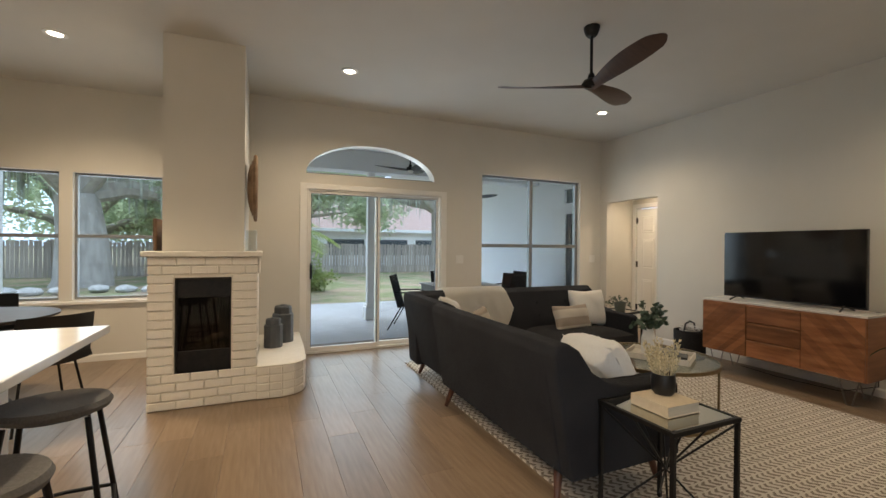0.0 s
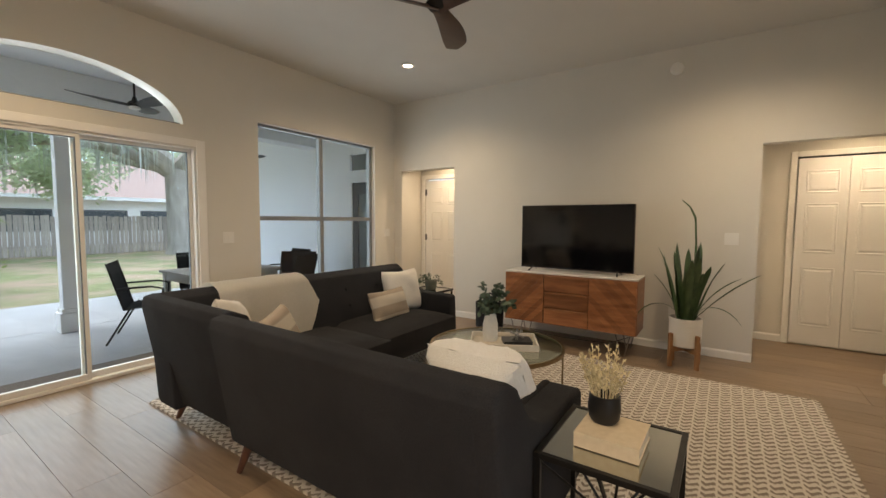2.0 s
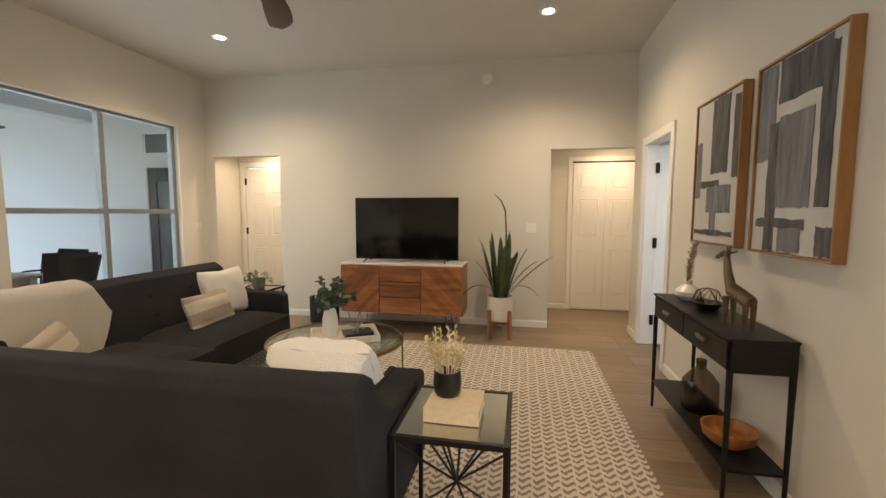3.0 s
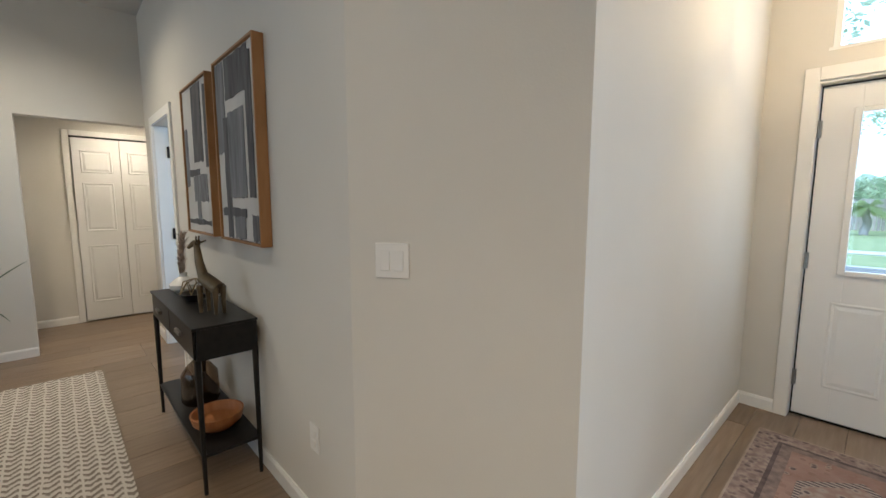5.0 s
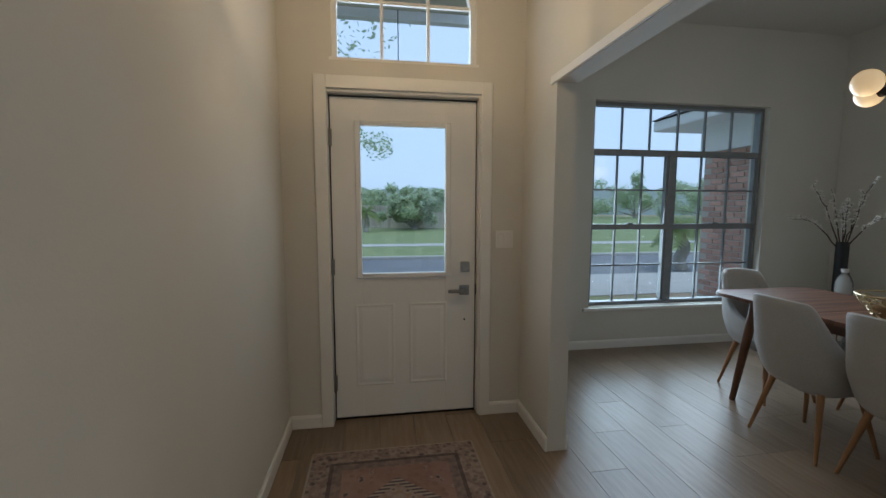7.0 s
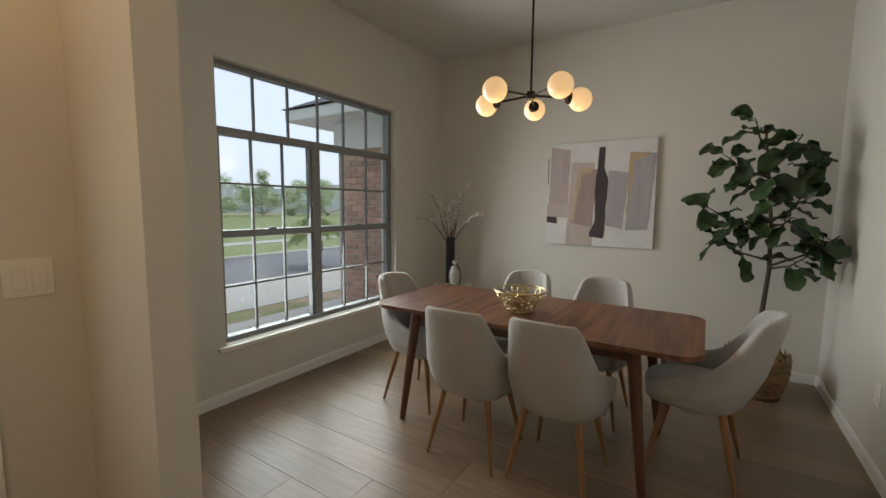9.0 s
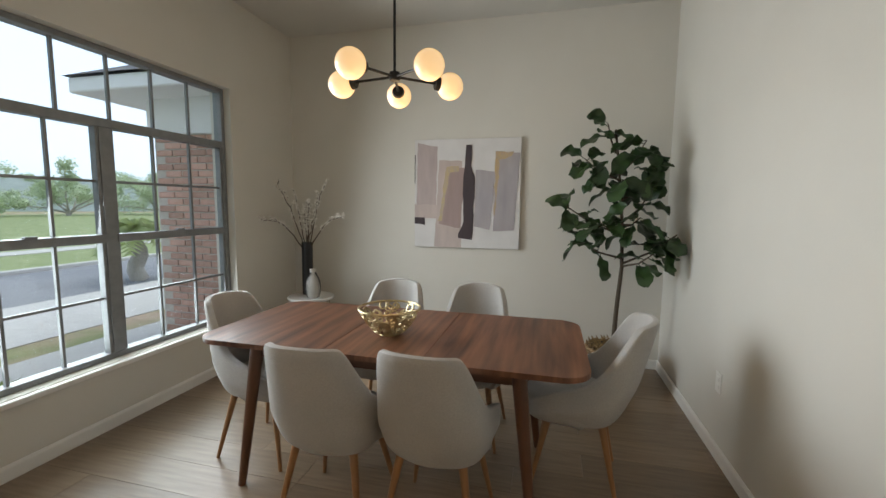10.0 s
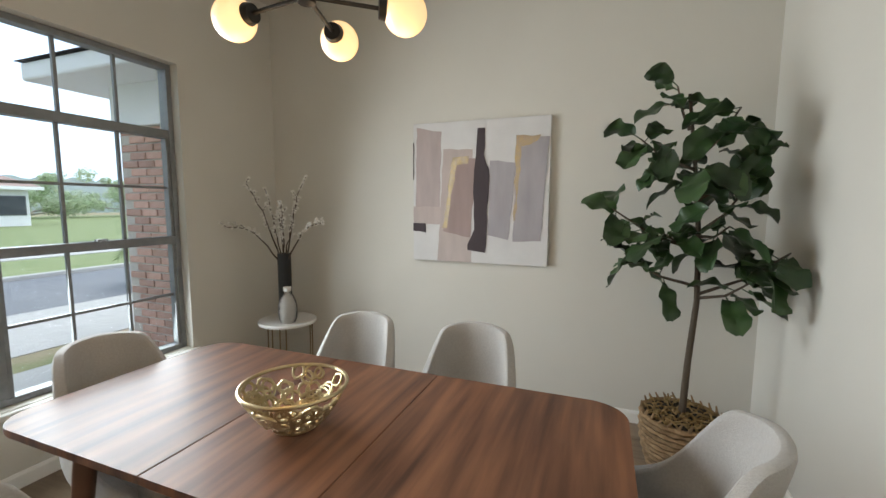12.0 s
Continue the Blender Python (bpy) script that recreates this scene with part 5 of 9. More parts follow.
fan("ceiling_fan", pose(4.01, 4.09, H), 0.74, M_FANWOOD, M_BLACK, "dark walnut three-blade ceiling fan on a black rod", 0.42)

# ---- fireplace ----
M_FIREBOX = mat("firebox_black", (0.012, 0.011, 0.010), 0.8, var=(0.03, 0.026, 0.022), scale=8, bump=0.3)
fp = thing("fireplace", pose(0, 0, 0), "white painted brick fireplace with a tall plaster chimney", "fireplace")
FX0, FX1, FY, FZ = 0.78, 1.58, 5.435, 1.235
HX0, HX1, HZ0, HZ1 = 0.965, 1.38, 0.255, 1.066
part("surround", boxes((FX0 + 0.012, HX0 + 0.002, FY + 0.012, 6.3, 0, FZ), (HX1 - 0.002, FX1 - 0.012, FY + 0.012, 6.3, 0, FZ), (HX0 + 0.002, HX1 - 0.002, FY + 0.012, 6.3, HZ1 - 0.002, FZ), (HX0 + 0.002, HX1 - 0.002, FY + 0.012, 6.3, 0, HZ0 + 0.002), (HX0 + 0.002, HX1 - 0.002, 6.0, 6.3, HZ0 + 0.002, HZ1 - 0.002)), M_MORTARW, fp)
part("mantel", boxes((0.745, 1.615, 5.395, 6.35, FZ + 0.002, FZ + 0.042), bevel=0.006), M_BRICKW, fp, "white painted mantel slab")
part("mantel_bracket", boxes((FX1 + 0.002, 1.60, FY + 0.03, 5.75, 1.09, FZ), bevel=0.006), M_BRICKW, fp)
part("chimney", boxes((0.855, 1.468, 5.585, 6.86, FZ + 0.044, H - 0.001)), M_WALL, fp, "off-white plastered chimney breast")
part("chimney_base", boxes((0.86, 1.53, 6.3, 7.38, 0, FZ)), M_WALL, fp)
part("firebox", boxes((HX0 + 0.003, HX0 + 0.012, FY + 0.02, 5.99, HZ0 + 0.004, HZ1 - 0.004), (HX1 - 0.012, HX1 - 0.003, FY + 0.02, 5.99, HZ0 + 0.004, HZ1 - 0.004), (HX0 + 0.012, HX1 - 0.012, 5.97, 5.99, HZ0 + 0.004, HZ1 - 0.004), (HX0 + 0.012, HX1 - 0.012, FY + 0.05, 5.97, HZ0 + 0.004, HZ0 + 0.02), (HX0 + 0.012, HX1 - 0.012, FY + 0.02, 5.97, HZ1 - 0.02, HZ1 - 0.004)), M_FIREBOX, fp, "blackened firebox")
for z0, z1 in ((HZ0 + 0.02, HZ0 + 0.20), (HZ1 - 0.17, HZ1 - 0.02)):
    part("vent_panel", boxes((HX0 + 0.012, HX1 - 0.012, FY + 0.05, FY + 0.065, z0, z1), bevel=0.003), M_BLACK, fp, "black metal vent panel")
gp = part("glass_front", boxes((HX0 + 0.02, HX1 - 0.02, FY + 0.068, FY + 0.072, HZ0 + 0.20, HZ1 - 0.17)), glass_mat("smoked_glass", (0.5, 0.48, 0.45), 0.02, 0.09), fp, "smoked glass front")
M_LOG = mat("charred_log", (0.10, 0.07, 0.05), 0.95, var=(0.22, 0.17, 0.13), scale=9, bump=0.8, bscale=30)
for a, b, r in (((1.02, 5.68, 0.36), (1.32, 5.72, 0.38), 0.045), ((1.05, 5.80, 0.38), (1.30, 5.62, 0.46), 0.04), ((1.10, 5.62, 0.47), (1.28, 5.80, 0.52), 0.035)):
    bm = tube(bmesh.new(), [Vector(a).lerp(Vector(b), k / 6) + Vector((0, 0, 0.008 * math.sin(k * 2.1))) for k in range(7)], r, 10, r * 0.85)
    part("log", bm, M_LOG, fp, "charred fire log", smooth=True)
# bricks of the front, shared meshes
bmesh_cache = {}


def wbrick(parent, m, ln, h=0.062, d=0.016):
    key = (round(ln, 3), round(h, 3))
    if key not in bmesh_cache:
        bm = box(bmesh.new(), 0, key[0], 0, d, 0, key[1], bevel=0.005, seg=1)
        me = bpy.data.meshes.new("brick")
        bm.to_mesh(me)
        bm.free()
        me.materials.append(M_BRICKW)
        bmesh_cache[key] = me
    ob = new("brick", bmesh_cache[key])
    ob.parent = parent
    ob.matrix_basis = m
    return ob


rng = random.Random(2)
CH = FZ / 17
for k in range(17):
    z = k * CH + 0.004
    spans = [(FX0, FX1)]
    if k * CH > HZ0 - 0.03 and (k + 1) * CH < HZ1 + 0.03:
        spans = [(FX0, HX0), (HX1, FX1)]
    for a, b in spans:
        n = max(1, round((b - a) / 0.2)) if b - a > 0.3 else 1
        cuts = [a + (b - a) * i / n for i in range(n + 1)]
        if n > 1 and k % 2:
            cuts = [a] + [c + (b - a) / n / 2 for c in cuts[:-1]] + [b]
        for c0, c1 in zip(cuts, cuts[1:]):
            wbrick(fp, pose(c0 + 0.003, FY - 0.002 + rng.uniform(-0.002, 0.002), z, rng.uniform(-0.3, 0.3), 0, 0), round(c1 - c0 - 0.006, 3), CH - 0.008)
    # right side
    y = FY + (0.10 if k % 2 else 0.2)
    wbrick(fp, pose(FX1 + 0.002, FY + 0.003, z, 0, 0, 90), round(y - FY - 0.006, 3), CH - 0.008)
    while y < 6.2:
        wbrick(fp, pose(FX1 + 0.002, y + 0.003, z, 0, 0, 90), 0.197, CH - 0.008)
        y += 0.203
# raised hearth with a rounded corner
HH = 0.275
out = [(FX1 - 0.008, 5.43), (1.78, 5.425)] + [(1.78 + 0.21 * math.sin(t), 5.635 - 0.21 * math.cos(t)) for t in [math.pi / 2 * i / 8 for i in range(1, 9)]] + [(2.01, 6.1), (2.02, NORTH - 0.003), (1.54, NORTH - 0.003), (1.54, 6.32), (FX1 + 0.02, 6.30)]
part("hearth", prism(bmesh.new(), out, 0, HH - 0.004, bevel=0.006), M_MORTARW, fp)
part("hearth_top", prism(bmesh.new(), [(x + (0.008 if x > 1.7 else 0), y - (0.008 if y < 5.7 else 0)) for x, y in out], HH - 0.003, HH + 0.012, bevel=0.005), M_BRICKW, fp, "smooth white painted hearth top")
run = out[:12]
for k in range(4):
    z = k * HH / 4 + 0.004
    dist, carry = 0.1 if k % 2 else 0.2, 0.0
    pts = []
    for (xa, ya), (xb, yb) in zip(run, run[1:]):
        n = max(1, int(math.hypot(xb - xa, yb - ya) / 0.01))
        pts += [(xa + (xb - xa) * i / n, ya + (yb - ya) * i / n) for i in range(n)]
    step = 10
    i = 0
    while i + step < len(pts):
        (xa, ya), (xb, yb) = pts[i], pts[i + step]
        ln = math.hypot(xb - xa, yb - ya)
        if ln > 0.03:
            wbrick(fp, pose(xa, ya, z, 0, 0, math.degrees(math.atan2(yb - ya, xb - xa))) @ pose(0.003, -0.008, 0), round(ln - 0.006, 2), HH / 4 - 0.008)
        i += step

# things on the mantel and hearth
M_GREYCAN = mat("grey_metal_canister", (0.09, 0.095, 0.10), 0.5, 0.3, var=(0.13, 0.135, 0.14), scale=10, bump=0.05)
for x, y, r, h in ((1.723, 6.15, 0.092, 0.30), (1.825, 6.385, 0.112, 0.40)):
    c = thing("canister", pose(x, y, HH + 0.012, 0, 0, 12), "dark grey faceted metal canister with a stepped lid", "canister", "canisters on the hearth")
    part("body", lathe(bmesh.new(), [(0, 0), (r, 0), (r, h * 0.74), (r * 0.93, h * 0.77), (0, h * 0.77)], 12), M_GREYCAN, c)
    part("lid", lathe(bmesh.new(), [(r * 0.80, h * 0.77), (r * 0.82, h * 0.93), (r * 0.72, h * 0.97), (0, h * 0.98)], 12), M_GREYCAN, c)
    part("lid_knob", lathe(bmesh.new(), [(r * 0.3, h * 0.98), (r * 0.32, h), (0, h * 1.005)], 12), M_GREYCAN, c)
M_CLEAR = glass_mat("vase_glass", (0.93, 0.95, 0.95), 0.0, 0.08)
v = thing("glass_vase", pose(1.52, 5.66, FZ + 0.042), "clear glass cylinder vase on the mantel", "vase")
part("glass", lathe(bmesh.new(), [(0, 0.012), (0.045, 0.01), (0.047, 0.0), (0.05, 0.0), (0.05, 0.19), (0.045, 0.19), (0.044, 0.015)], 28), M_CLEAR, v, smooth=True)
M_WICK = mat("woven_rattan", (0.17, 0.10, 0.055), 0.8, var=(0.30, 0.19, 0.11), scale=12, bump=0.8, bscale=60)
wd = thing("wall_basket", pose(1.47, 5.83, 1.87, 0, 90, 0) @ Matrix.Scale(1.1, 4), "round woven rattan basket hung on the chimney", "wall decor")
for k in range(7):
    r = 0.06 + k * 0.033
    part("coil", tube(bmesh.new(), [(r * math.cos(t), r * math.sin(t), 0.02 + 0.05 * (k / 6) ** 2) for t in [2 * math.pi * i / 40 for i in range(40)]], 0.011, 6, closed=True), M_WICK, wd)
for k in range(28):
    a = 2 * math.pi * k / 28
    part("spoke", tube(bmesh.new(), [(r * math.cos(a + 0.12 * (r > 0.16)), r * math.sin(a + 0.12 * (r > 0.16)), 0.022 + 0.05 * ((r - 0.06) / 0.2) ** 2) for r in (0.05, 0.16, 0.27)], 0.006, 5), M_WICK, wd)
part("rim", tube(bmesh.new(), [(0.272 * math.cos(t), 0.272 * math.sin(t), 0.075) for t in [2 * math.pi * i / 48 for i in range(48)]], 0.014, 8, closed=True), M_WICK, wd)
bd = thing("wooden_board", pose(0.80, 5.72, FZ + 0.042), "round-edged wooden board leaning on the chimney", "board")
bm = prism(bmesh.new(), rounded(-0.015, 0.015, -0.12, 0.12, 0.014), 0, 0.27, bevel=0.01)
part("board", bm, mat("dark_board_wood", (0.16, 0.09, 0.05), 0.6, var=(0.24, 0.14, 0.08), scale=6, stretch=(1, 1, 6)), bd)

# ---- rug ----
M_RUG = bpy.data.materials.new("zigzag_wool_rug")
M_RUG.use_nodes = True
n, l = M_RUG.node_tree.nodes, M_RUG.node_tree.links
b = n["Principled BSDF"]
b.inputs["Roughness"].default_value = 0.95
tc, sp = n.new("ShaderNodeTexCoord"), n.new("ShaderNodeSeparateXYZ")
l.new(tc.outputs["Object"], sp.inputs[0])


def math_node(n, l, op, a, c=None):
    m = n.new("ShaderNodeMath")
    m.operation = op
    for i, v in enumerate((a, c)):
        if v is None:
            continue
        if isinstance(v, (int, float)):
            m.inputs[i].default_value = v
        else:
            l.new(v, m.inputs[i])
    return m.outputs[0]


nz = n.new("ShaderNodeTexNoise")
nz.inputs["Scale"].default_value, nz.inputs["Detail"].default_value = 9, 3
l.new(tc.outputs["Object"], nz.inputs["Vector"])
wob = math_node(n, l, "MULTIPLY", nz.outputs["Fac"], 0.022)
zig = math_node(n, l, "MULTIPLY", math_node(n, l, "PINGPONG", sp.outputs["Y"], 0.036), 0.95)
ph = math_node(n, l, "ADD", math_node(n, l, "ADD", sp.outputs["X"], zig), wob)
band = math_node(n, l, "FRACT", math_node(n, l, "MULTIPLY", ph, 1 / 0.052))
nz2 = n.new("ShaderNodeTexNoise")
nz2.inputs["Scale"].default_value = 45
l.new(tc.outputs["Object"], nz2.inputs["Vector"])
band2 = math_node(n, l, "ADD", band, math_node(n, l, "MULTIPLY", math_node(n, l, "SUBTRACT", nz2.outputs["Fac"], 0.5), 0.8))
rp = n.new("ShaderNodeValToRGB")
rp.color_ramp.elements[0].position, rp.color_ramp.elements[0].color = 0.46, (0.60, 0.55, 0.485, 1)
rp.color_ramp.elements[1].position, rp.color_ramp.elements[1].color = 0.62, (0.23, 0.19, 0.155, 1)
pp = math_node(n, l, "PINGPONG", math_node(n, l, "ADD", sp.outputs["Y"], wob), 0.036)
dash = math_node(n, l, "GREATER_THAN", pp, 0.005)
l.new(math_node(n, l, "MULTIPLY", band2, dash), rp.inputs[0])
l.new(rp.outputs[0], b.inputs["Base Color"])
bp = n.new("ShaderNodeBump")
bp.inputs["Strength"].default_value, bp.inputs["Distance"].default_value = 0.6, 0.006
nb = n.new("ShaderNodeTexNoise")
nb.inputs["Scale"].default_value = 160
l.new(tc.outputs["Object"], nb.inputs["Vector"])
l.new(math_node(n, l, "ADD", nb.outputs["Fac"], band), bp.inputs["Height"])
l.new(bp.outputs[0], b.inputs["Normal"])
rug = tagged(part("area_rug", prism(bmesh.new(), rounded(3.12, 5.965, 1.965, 6.03, 0.02), 0.001, 0.014, bevel=0.005), M_RUG), "cream and grey-brown zigzag woven wool rug", "rug")

# ---- sectional sofa ----
M_LEGW = mat("dark_brown_leg", (0.075, 0.028, 0.016), 0.45, var=(0.11, 0.045, 0.026), scale=8, stretch=(3, 3, 0.6))


def extrude(profile, c0, c1, axis, bevel=0.02):
    """A section (u, z) drawn out from c0 to c1; along y the section lies in x and z, along x in y and z."""
    bm = bmesh.new()
    pt = (lambda u, c, z: (u, c, z)) if axis == "y" else (lambda u, c, z: (c, u, z))
    a = [bm.verts.new(pt(u, c0, z)) for u, z in profile]
    b2 = [bm.verts.new(pt(u, c1, z)) for u, z in profile]
    bm.faces.new(a)
    bm.faces.new(b2[::-1])
    k = len(profile)
    for i in range(k):
        bm.faces.new((a[i], b2[i], b2[(i + 1) % k], a[(i + 1) % k]))
    bmesh.ops.recalc_face_normals(bm, faces=bm.faces)
    if bevel:
        bmesh.ops.bevel(bm, geom=bm.edges[:], offset=bevel, segments=3, affect="EDGES", profile=0.6)
    return bm


def cushion_pad(x0, x1, y0, y1, z0, z1, puff=0.03, nx=14, ny=14):
    """A soft pad, crowned on top."""
    bm = bmesh.new()
    crown = lambda u, v: puff * (1 - (2 * u - 1) ** 4) * (1 - (2 * v - 1) ** 4)
    edge = 0.022

    def top(u, v):
        e = 1 - max(abs(2 * u - 1), abs(2 * v - 1)) ** 14
        return (x0 + (x1 - x0) * u, y0 + (y1 - y0) * v, z1 - edge * (1 - e) + crown(u, v))

    grid(bm, nx, ny, top)
    r = bmesh.ops.extrude_edge_only(bm, edges=[e for e in bm.edges if e.is_boundary])
    for v in r["geom"]:
        if isinstance(v, bmesh.types.BMVert):
            v.co.z = z0
    return bm


def sofa_leg(parent, x, y, dx, dy):
    bm = tube(bmesh.new(), [(x + dx, y + dy, 0.0), (x, y, 0.19)], 0.016, 10, 0.030)
    part("leg", bm, M_LEGW, parent, "tapered dark brown wooden leg", smooth=True)


sw = thing("sofa_section", pose(0, 0, 0.012), "charcoal fabric sofa section with one arm, on the rug", "sofa", "sectional sofa")
back = [(3.02, 0.17), (2.985, 0.20), (2.885, 0.80), (2.90, 0.85), (2.96, 0.862), (3.05, 0.82), (3.19, 0.42), (3.22, 0.17)]
part("backrest", extrude(back, 3.175, 4.655, "y", 0.014), M_SOFA, sw, smooth=True)
part("base", boxes((3.05, 3.72, 3.20, 4.65, 0.18, 0.30), bevel=0.02), M_SOFA, sw)
part("seat_cushion", cushion_pad(3.14, 3.76, 3.28, 4.65, 0.29, 0.43), M_SOFA, sw, smooth=True)
arm = [(3.00, 0.18), (2.885, 0.80), (2.90, 0.85), (2.97, 0.862), (3.04, 0.82), (3.13, 0.70), (3.24, 0.635), (3.40, 0.605), (3.70, 0.60), (3.735, 0.58), (3.75, 0.18)]
part("armrest", extrude(arm, 3.10, 3.24, "y", 0.02), M_SOFA, sw, "sloped upholstered arm", smooth=True)
part("arm_pad", boxes((3.30, 3.72, 3.235, 3.275, 0.40, 0.60), bevel=0.015), M_SOFA, sw)
for x, y, dx, dy in ((3.08, 4.62, -0.05, 0.05), (3.08, 3.30, -0.05, -0.05), (3.68, 3.26, 0.04, -0.04), (3.68, 4.60, 0.04, 0.02)):
    sofa_leg(sw, x, y, dx, dy)
sn = thing("sofa_section", pose(0, 0, 0.012), "charcoal fabric corner sofa section with tufted back", "sofa", "sectional sofa")
part("corner_back", extrude([(u + 0.06, z) for u, z in back], 4.675, 5.60, "y", 0.014), M_SOFA, sn, smooth=True)
backn = [(5.62 - (u - 2.885) + 0.03, z) for u, z in back]
part("backrest", extrude(backn, 3.0, 5.33, "x", 0.014), M_SOFA, sn, smooth=True)
part("base", boxes((3.10, 5.28, 4.76, 5.48, 0.18, 0.30), bevel=0.02), M_SOFA, sn)
part("seat_cushion", cushion_pad(3.24, 4.27, 4.69, 5.42, 0.29, 0.43), M_SOFA, sn, smooth=True)
part("seat_cushion", cushion_pad(4.28, 5.24, 4.73, 5.42, 0.29, 0.43), M_SOFA, sn, smooth=True)
armn = [(5.62 - (u - 2.885) + 0.03, z) for u, z in arm]
part("armrest", extrude(armn, 5.24, 5.36, "x", 0.02), M_SOFA, sn, smooth=True)
for x in (3.7, 4.1, 4.5, 4.9):
    for z in (0.56, 0.70):
        u = 5.62 - (3.05 + (0.82 - z) * 0.35 - 2.885) + 0.03
        bm = bmesh.new()
        bmesh.ops.create_uvsphere(bm, u_segments=10, v_segments=6, radius=0.014)
        part("button", bm, M_SOFA, sn).matrix_basis = pose(x, u - 0.004, z)
for x, y, dx, dy in ((3.18, 5.52, -0.05, 0.07), (5.27, 5.50, 0.03, 0.05), (5.26, 4.82, 0.04, -0.05), (3.5, 4.80, 0.0, -0.05)):
    sofa_leg(sn, x, y, dx, dy)


def pillow(name, m, w, h, t, material, label, category="pillow", fuzz=0.0, seed=1, piping=False):
    """A stuffed pillow standing on its lower edge, facing -y."""
    bm = bmesh.new()

    def side(u, v, s):
        a, c = 2 * u - 1, 2 * v - 1
        r = max(0, (1 - a ** 4)) ** 0.5 * max(0, (1 - c ** 4)) ** 0.5
        pinch = 1 - 0.10 * (1 - abs(c)) * abs(a) ** 3
        pz = 1 - 0.10 * (1 - abs(a)) * abs(c) ** 3
        nn = noise.noise(Vector((a * 1.7 + seed * 3.1, c * 1.7, s))) * 0.16
        p = Vector((a * w / 2 * pinch, s * t / 2 * r * (1 + nn), h / 2 + c * h / 2 * pz))
        if fuzz:
            q = noise.noise(p * 45 + Vector((seed, 0, 0))) * fuzz + noise.noise(p * 110) * fuzz * 0.6
            p += Vector((q * 0.6, s * q, q * 0.6))
        return p

    grid(bm, 26, 26, lambda u, v: side(u, v, -1))
    grid(bm, 26, 26, lambda u, v: side(1 - u, v, 1))
    bmesh.ops.remove_doubles(bm, verts=bm.verts, dist=0.004 if not fuzz else 0.0001)
    ob = part(name, bm, material, smooth=True)
    ob.matrix_basis = m
    return tagged(ob, label, category)


M_FUR = mat("white_faux_fur", (0.86, 0.84, 0.80), 1.0, var=(0.90, 0.89, 0.86), scale=60, bump=1.0, bscale=140, sheen=0.5)
M_CREAM = mat("cream_knit", (0.82, 0.78, 0.70), 0.95, var=(0.87, 0.83, 0.76), scale=90, bump=0.7, bscale=160, sheen=0.3)
M_STRIPE = bpy.data.materials.new("striped_linen")
M_STRIPE.use_nodes = True
n, l = M_STRIPE.node_tree.nodes, M_STRIPE.node_tree.links
n["Principled BSDF"].inputs["Roughness"].default_value = 0.95
tc, sp = n.new("ShaderNodeTexCoord"), n.new("ShaderNodeSeparateXYZ")
l.new(tc.outputs["Object"], sp.inputs[0])
rp = n.new("ShaderNodeValToRGB")
rp.color_ramp.interpolation = "EASE"
rp.color_ramp.elements[0].position, rp.color_ramp.elements[0].color = 0.40, (0.62, 0.56, 0.47, 1)
rp.color_ramp.elements[1].position, rp.color_ramp.elements[1].color = 0.60, (0.36, 0.30, 0.24, 1)
l.new(math_node(n, l, "PINGPONG", math_node(n, l, "MULTIPLY", sp.outputs["Z"], 11.0), 1.0), rp.inputs[0])
l.new(rp.outputs[0], n["Principled BSDF"].inputs["Base Color"])
pillow("throw_pillow", pose(5.06, 5.20, 0.44, -14, 0, -6), 0.46, 0.42, 0.17, M_CREAM, "square cream knit pillow against the sofa back", seed=2)
pillow("throw_pillow", pose(4.74, 5.08, 0.44, -20, 0, 4), 0.50, 0.28, 0.14, M_STRIPE, "oblong beige striped linen pillow on the sofa", seed=3)
pillow("throw_pillow", pose(3.64, 3.47, 0.445, -32, 3, 80), 0.54, 0.37, 0.25, M_FUR, "white faux fur pillow on the sofa", fuzz=0.006, seed=4)
pillow("throw_pillow", pose(3.32, 5.08, 0.44, -18, 12, 48), 0.44, 0.42, 0.17, M_CREAM, "cream pillow in the sofa corner", seed=5)
pillow("throw_pillow", pose(3.58, 5.02, 0.44, -24, -8, 30), 0.44, 0.30, 0.15, M_STRIPE, "beige striped pillow in the sofa corner", seed=6)
# blanket over the corner of the back
bm = bmesh.new()


def drape(u, v):
    """Hangs a little behind the back, lies over its top and falls to a slanting point in front."""
    end = 0.27 + 0.15 * u / 0.72 if u < 0.72 else 0.42 - 0.24 * (u - 0.72) / 0.28
    s = v * (0.33 + end)
    wv = 0.010 * math.sin(u * 15 + v * 4) + 0.012 * noise.noise(Vector((u * 5, v * 5, 2)))
    x = 3.36 + 0.74 * u
    if s < 0.13:
        return (x - 0.02, 5.682 + wv * 0.4, 0.752 + s)
    if s < 0.33:
        k = (s - 0.13) / 0.20
        return (x, 5.680 - k * 0.205, 0.886 + 0.012 * math.sin(k * math.pi) - 0.036 * k * k + abs(wv) * 0.3)
    d = s - 0.33
    return (x + 0.34 * d * u, 5.470 - 0.38 * d - abs(wv) * min(1, d * 8), 0.850 - d)


grid(bm, 34, 26, drape)
bmesh.ops.solidify(bm, geom=bm.faces[:], thickness=0.012)
bl = part("throw_blanket", bm, M_CREAM, smooth=True)
tagged(bl, "cream knit throw draped over the sofa's corner", "blanket")


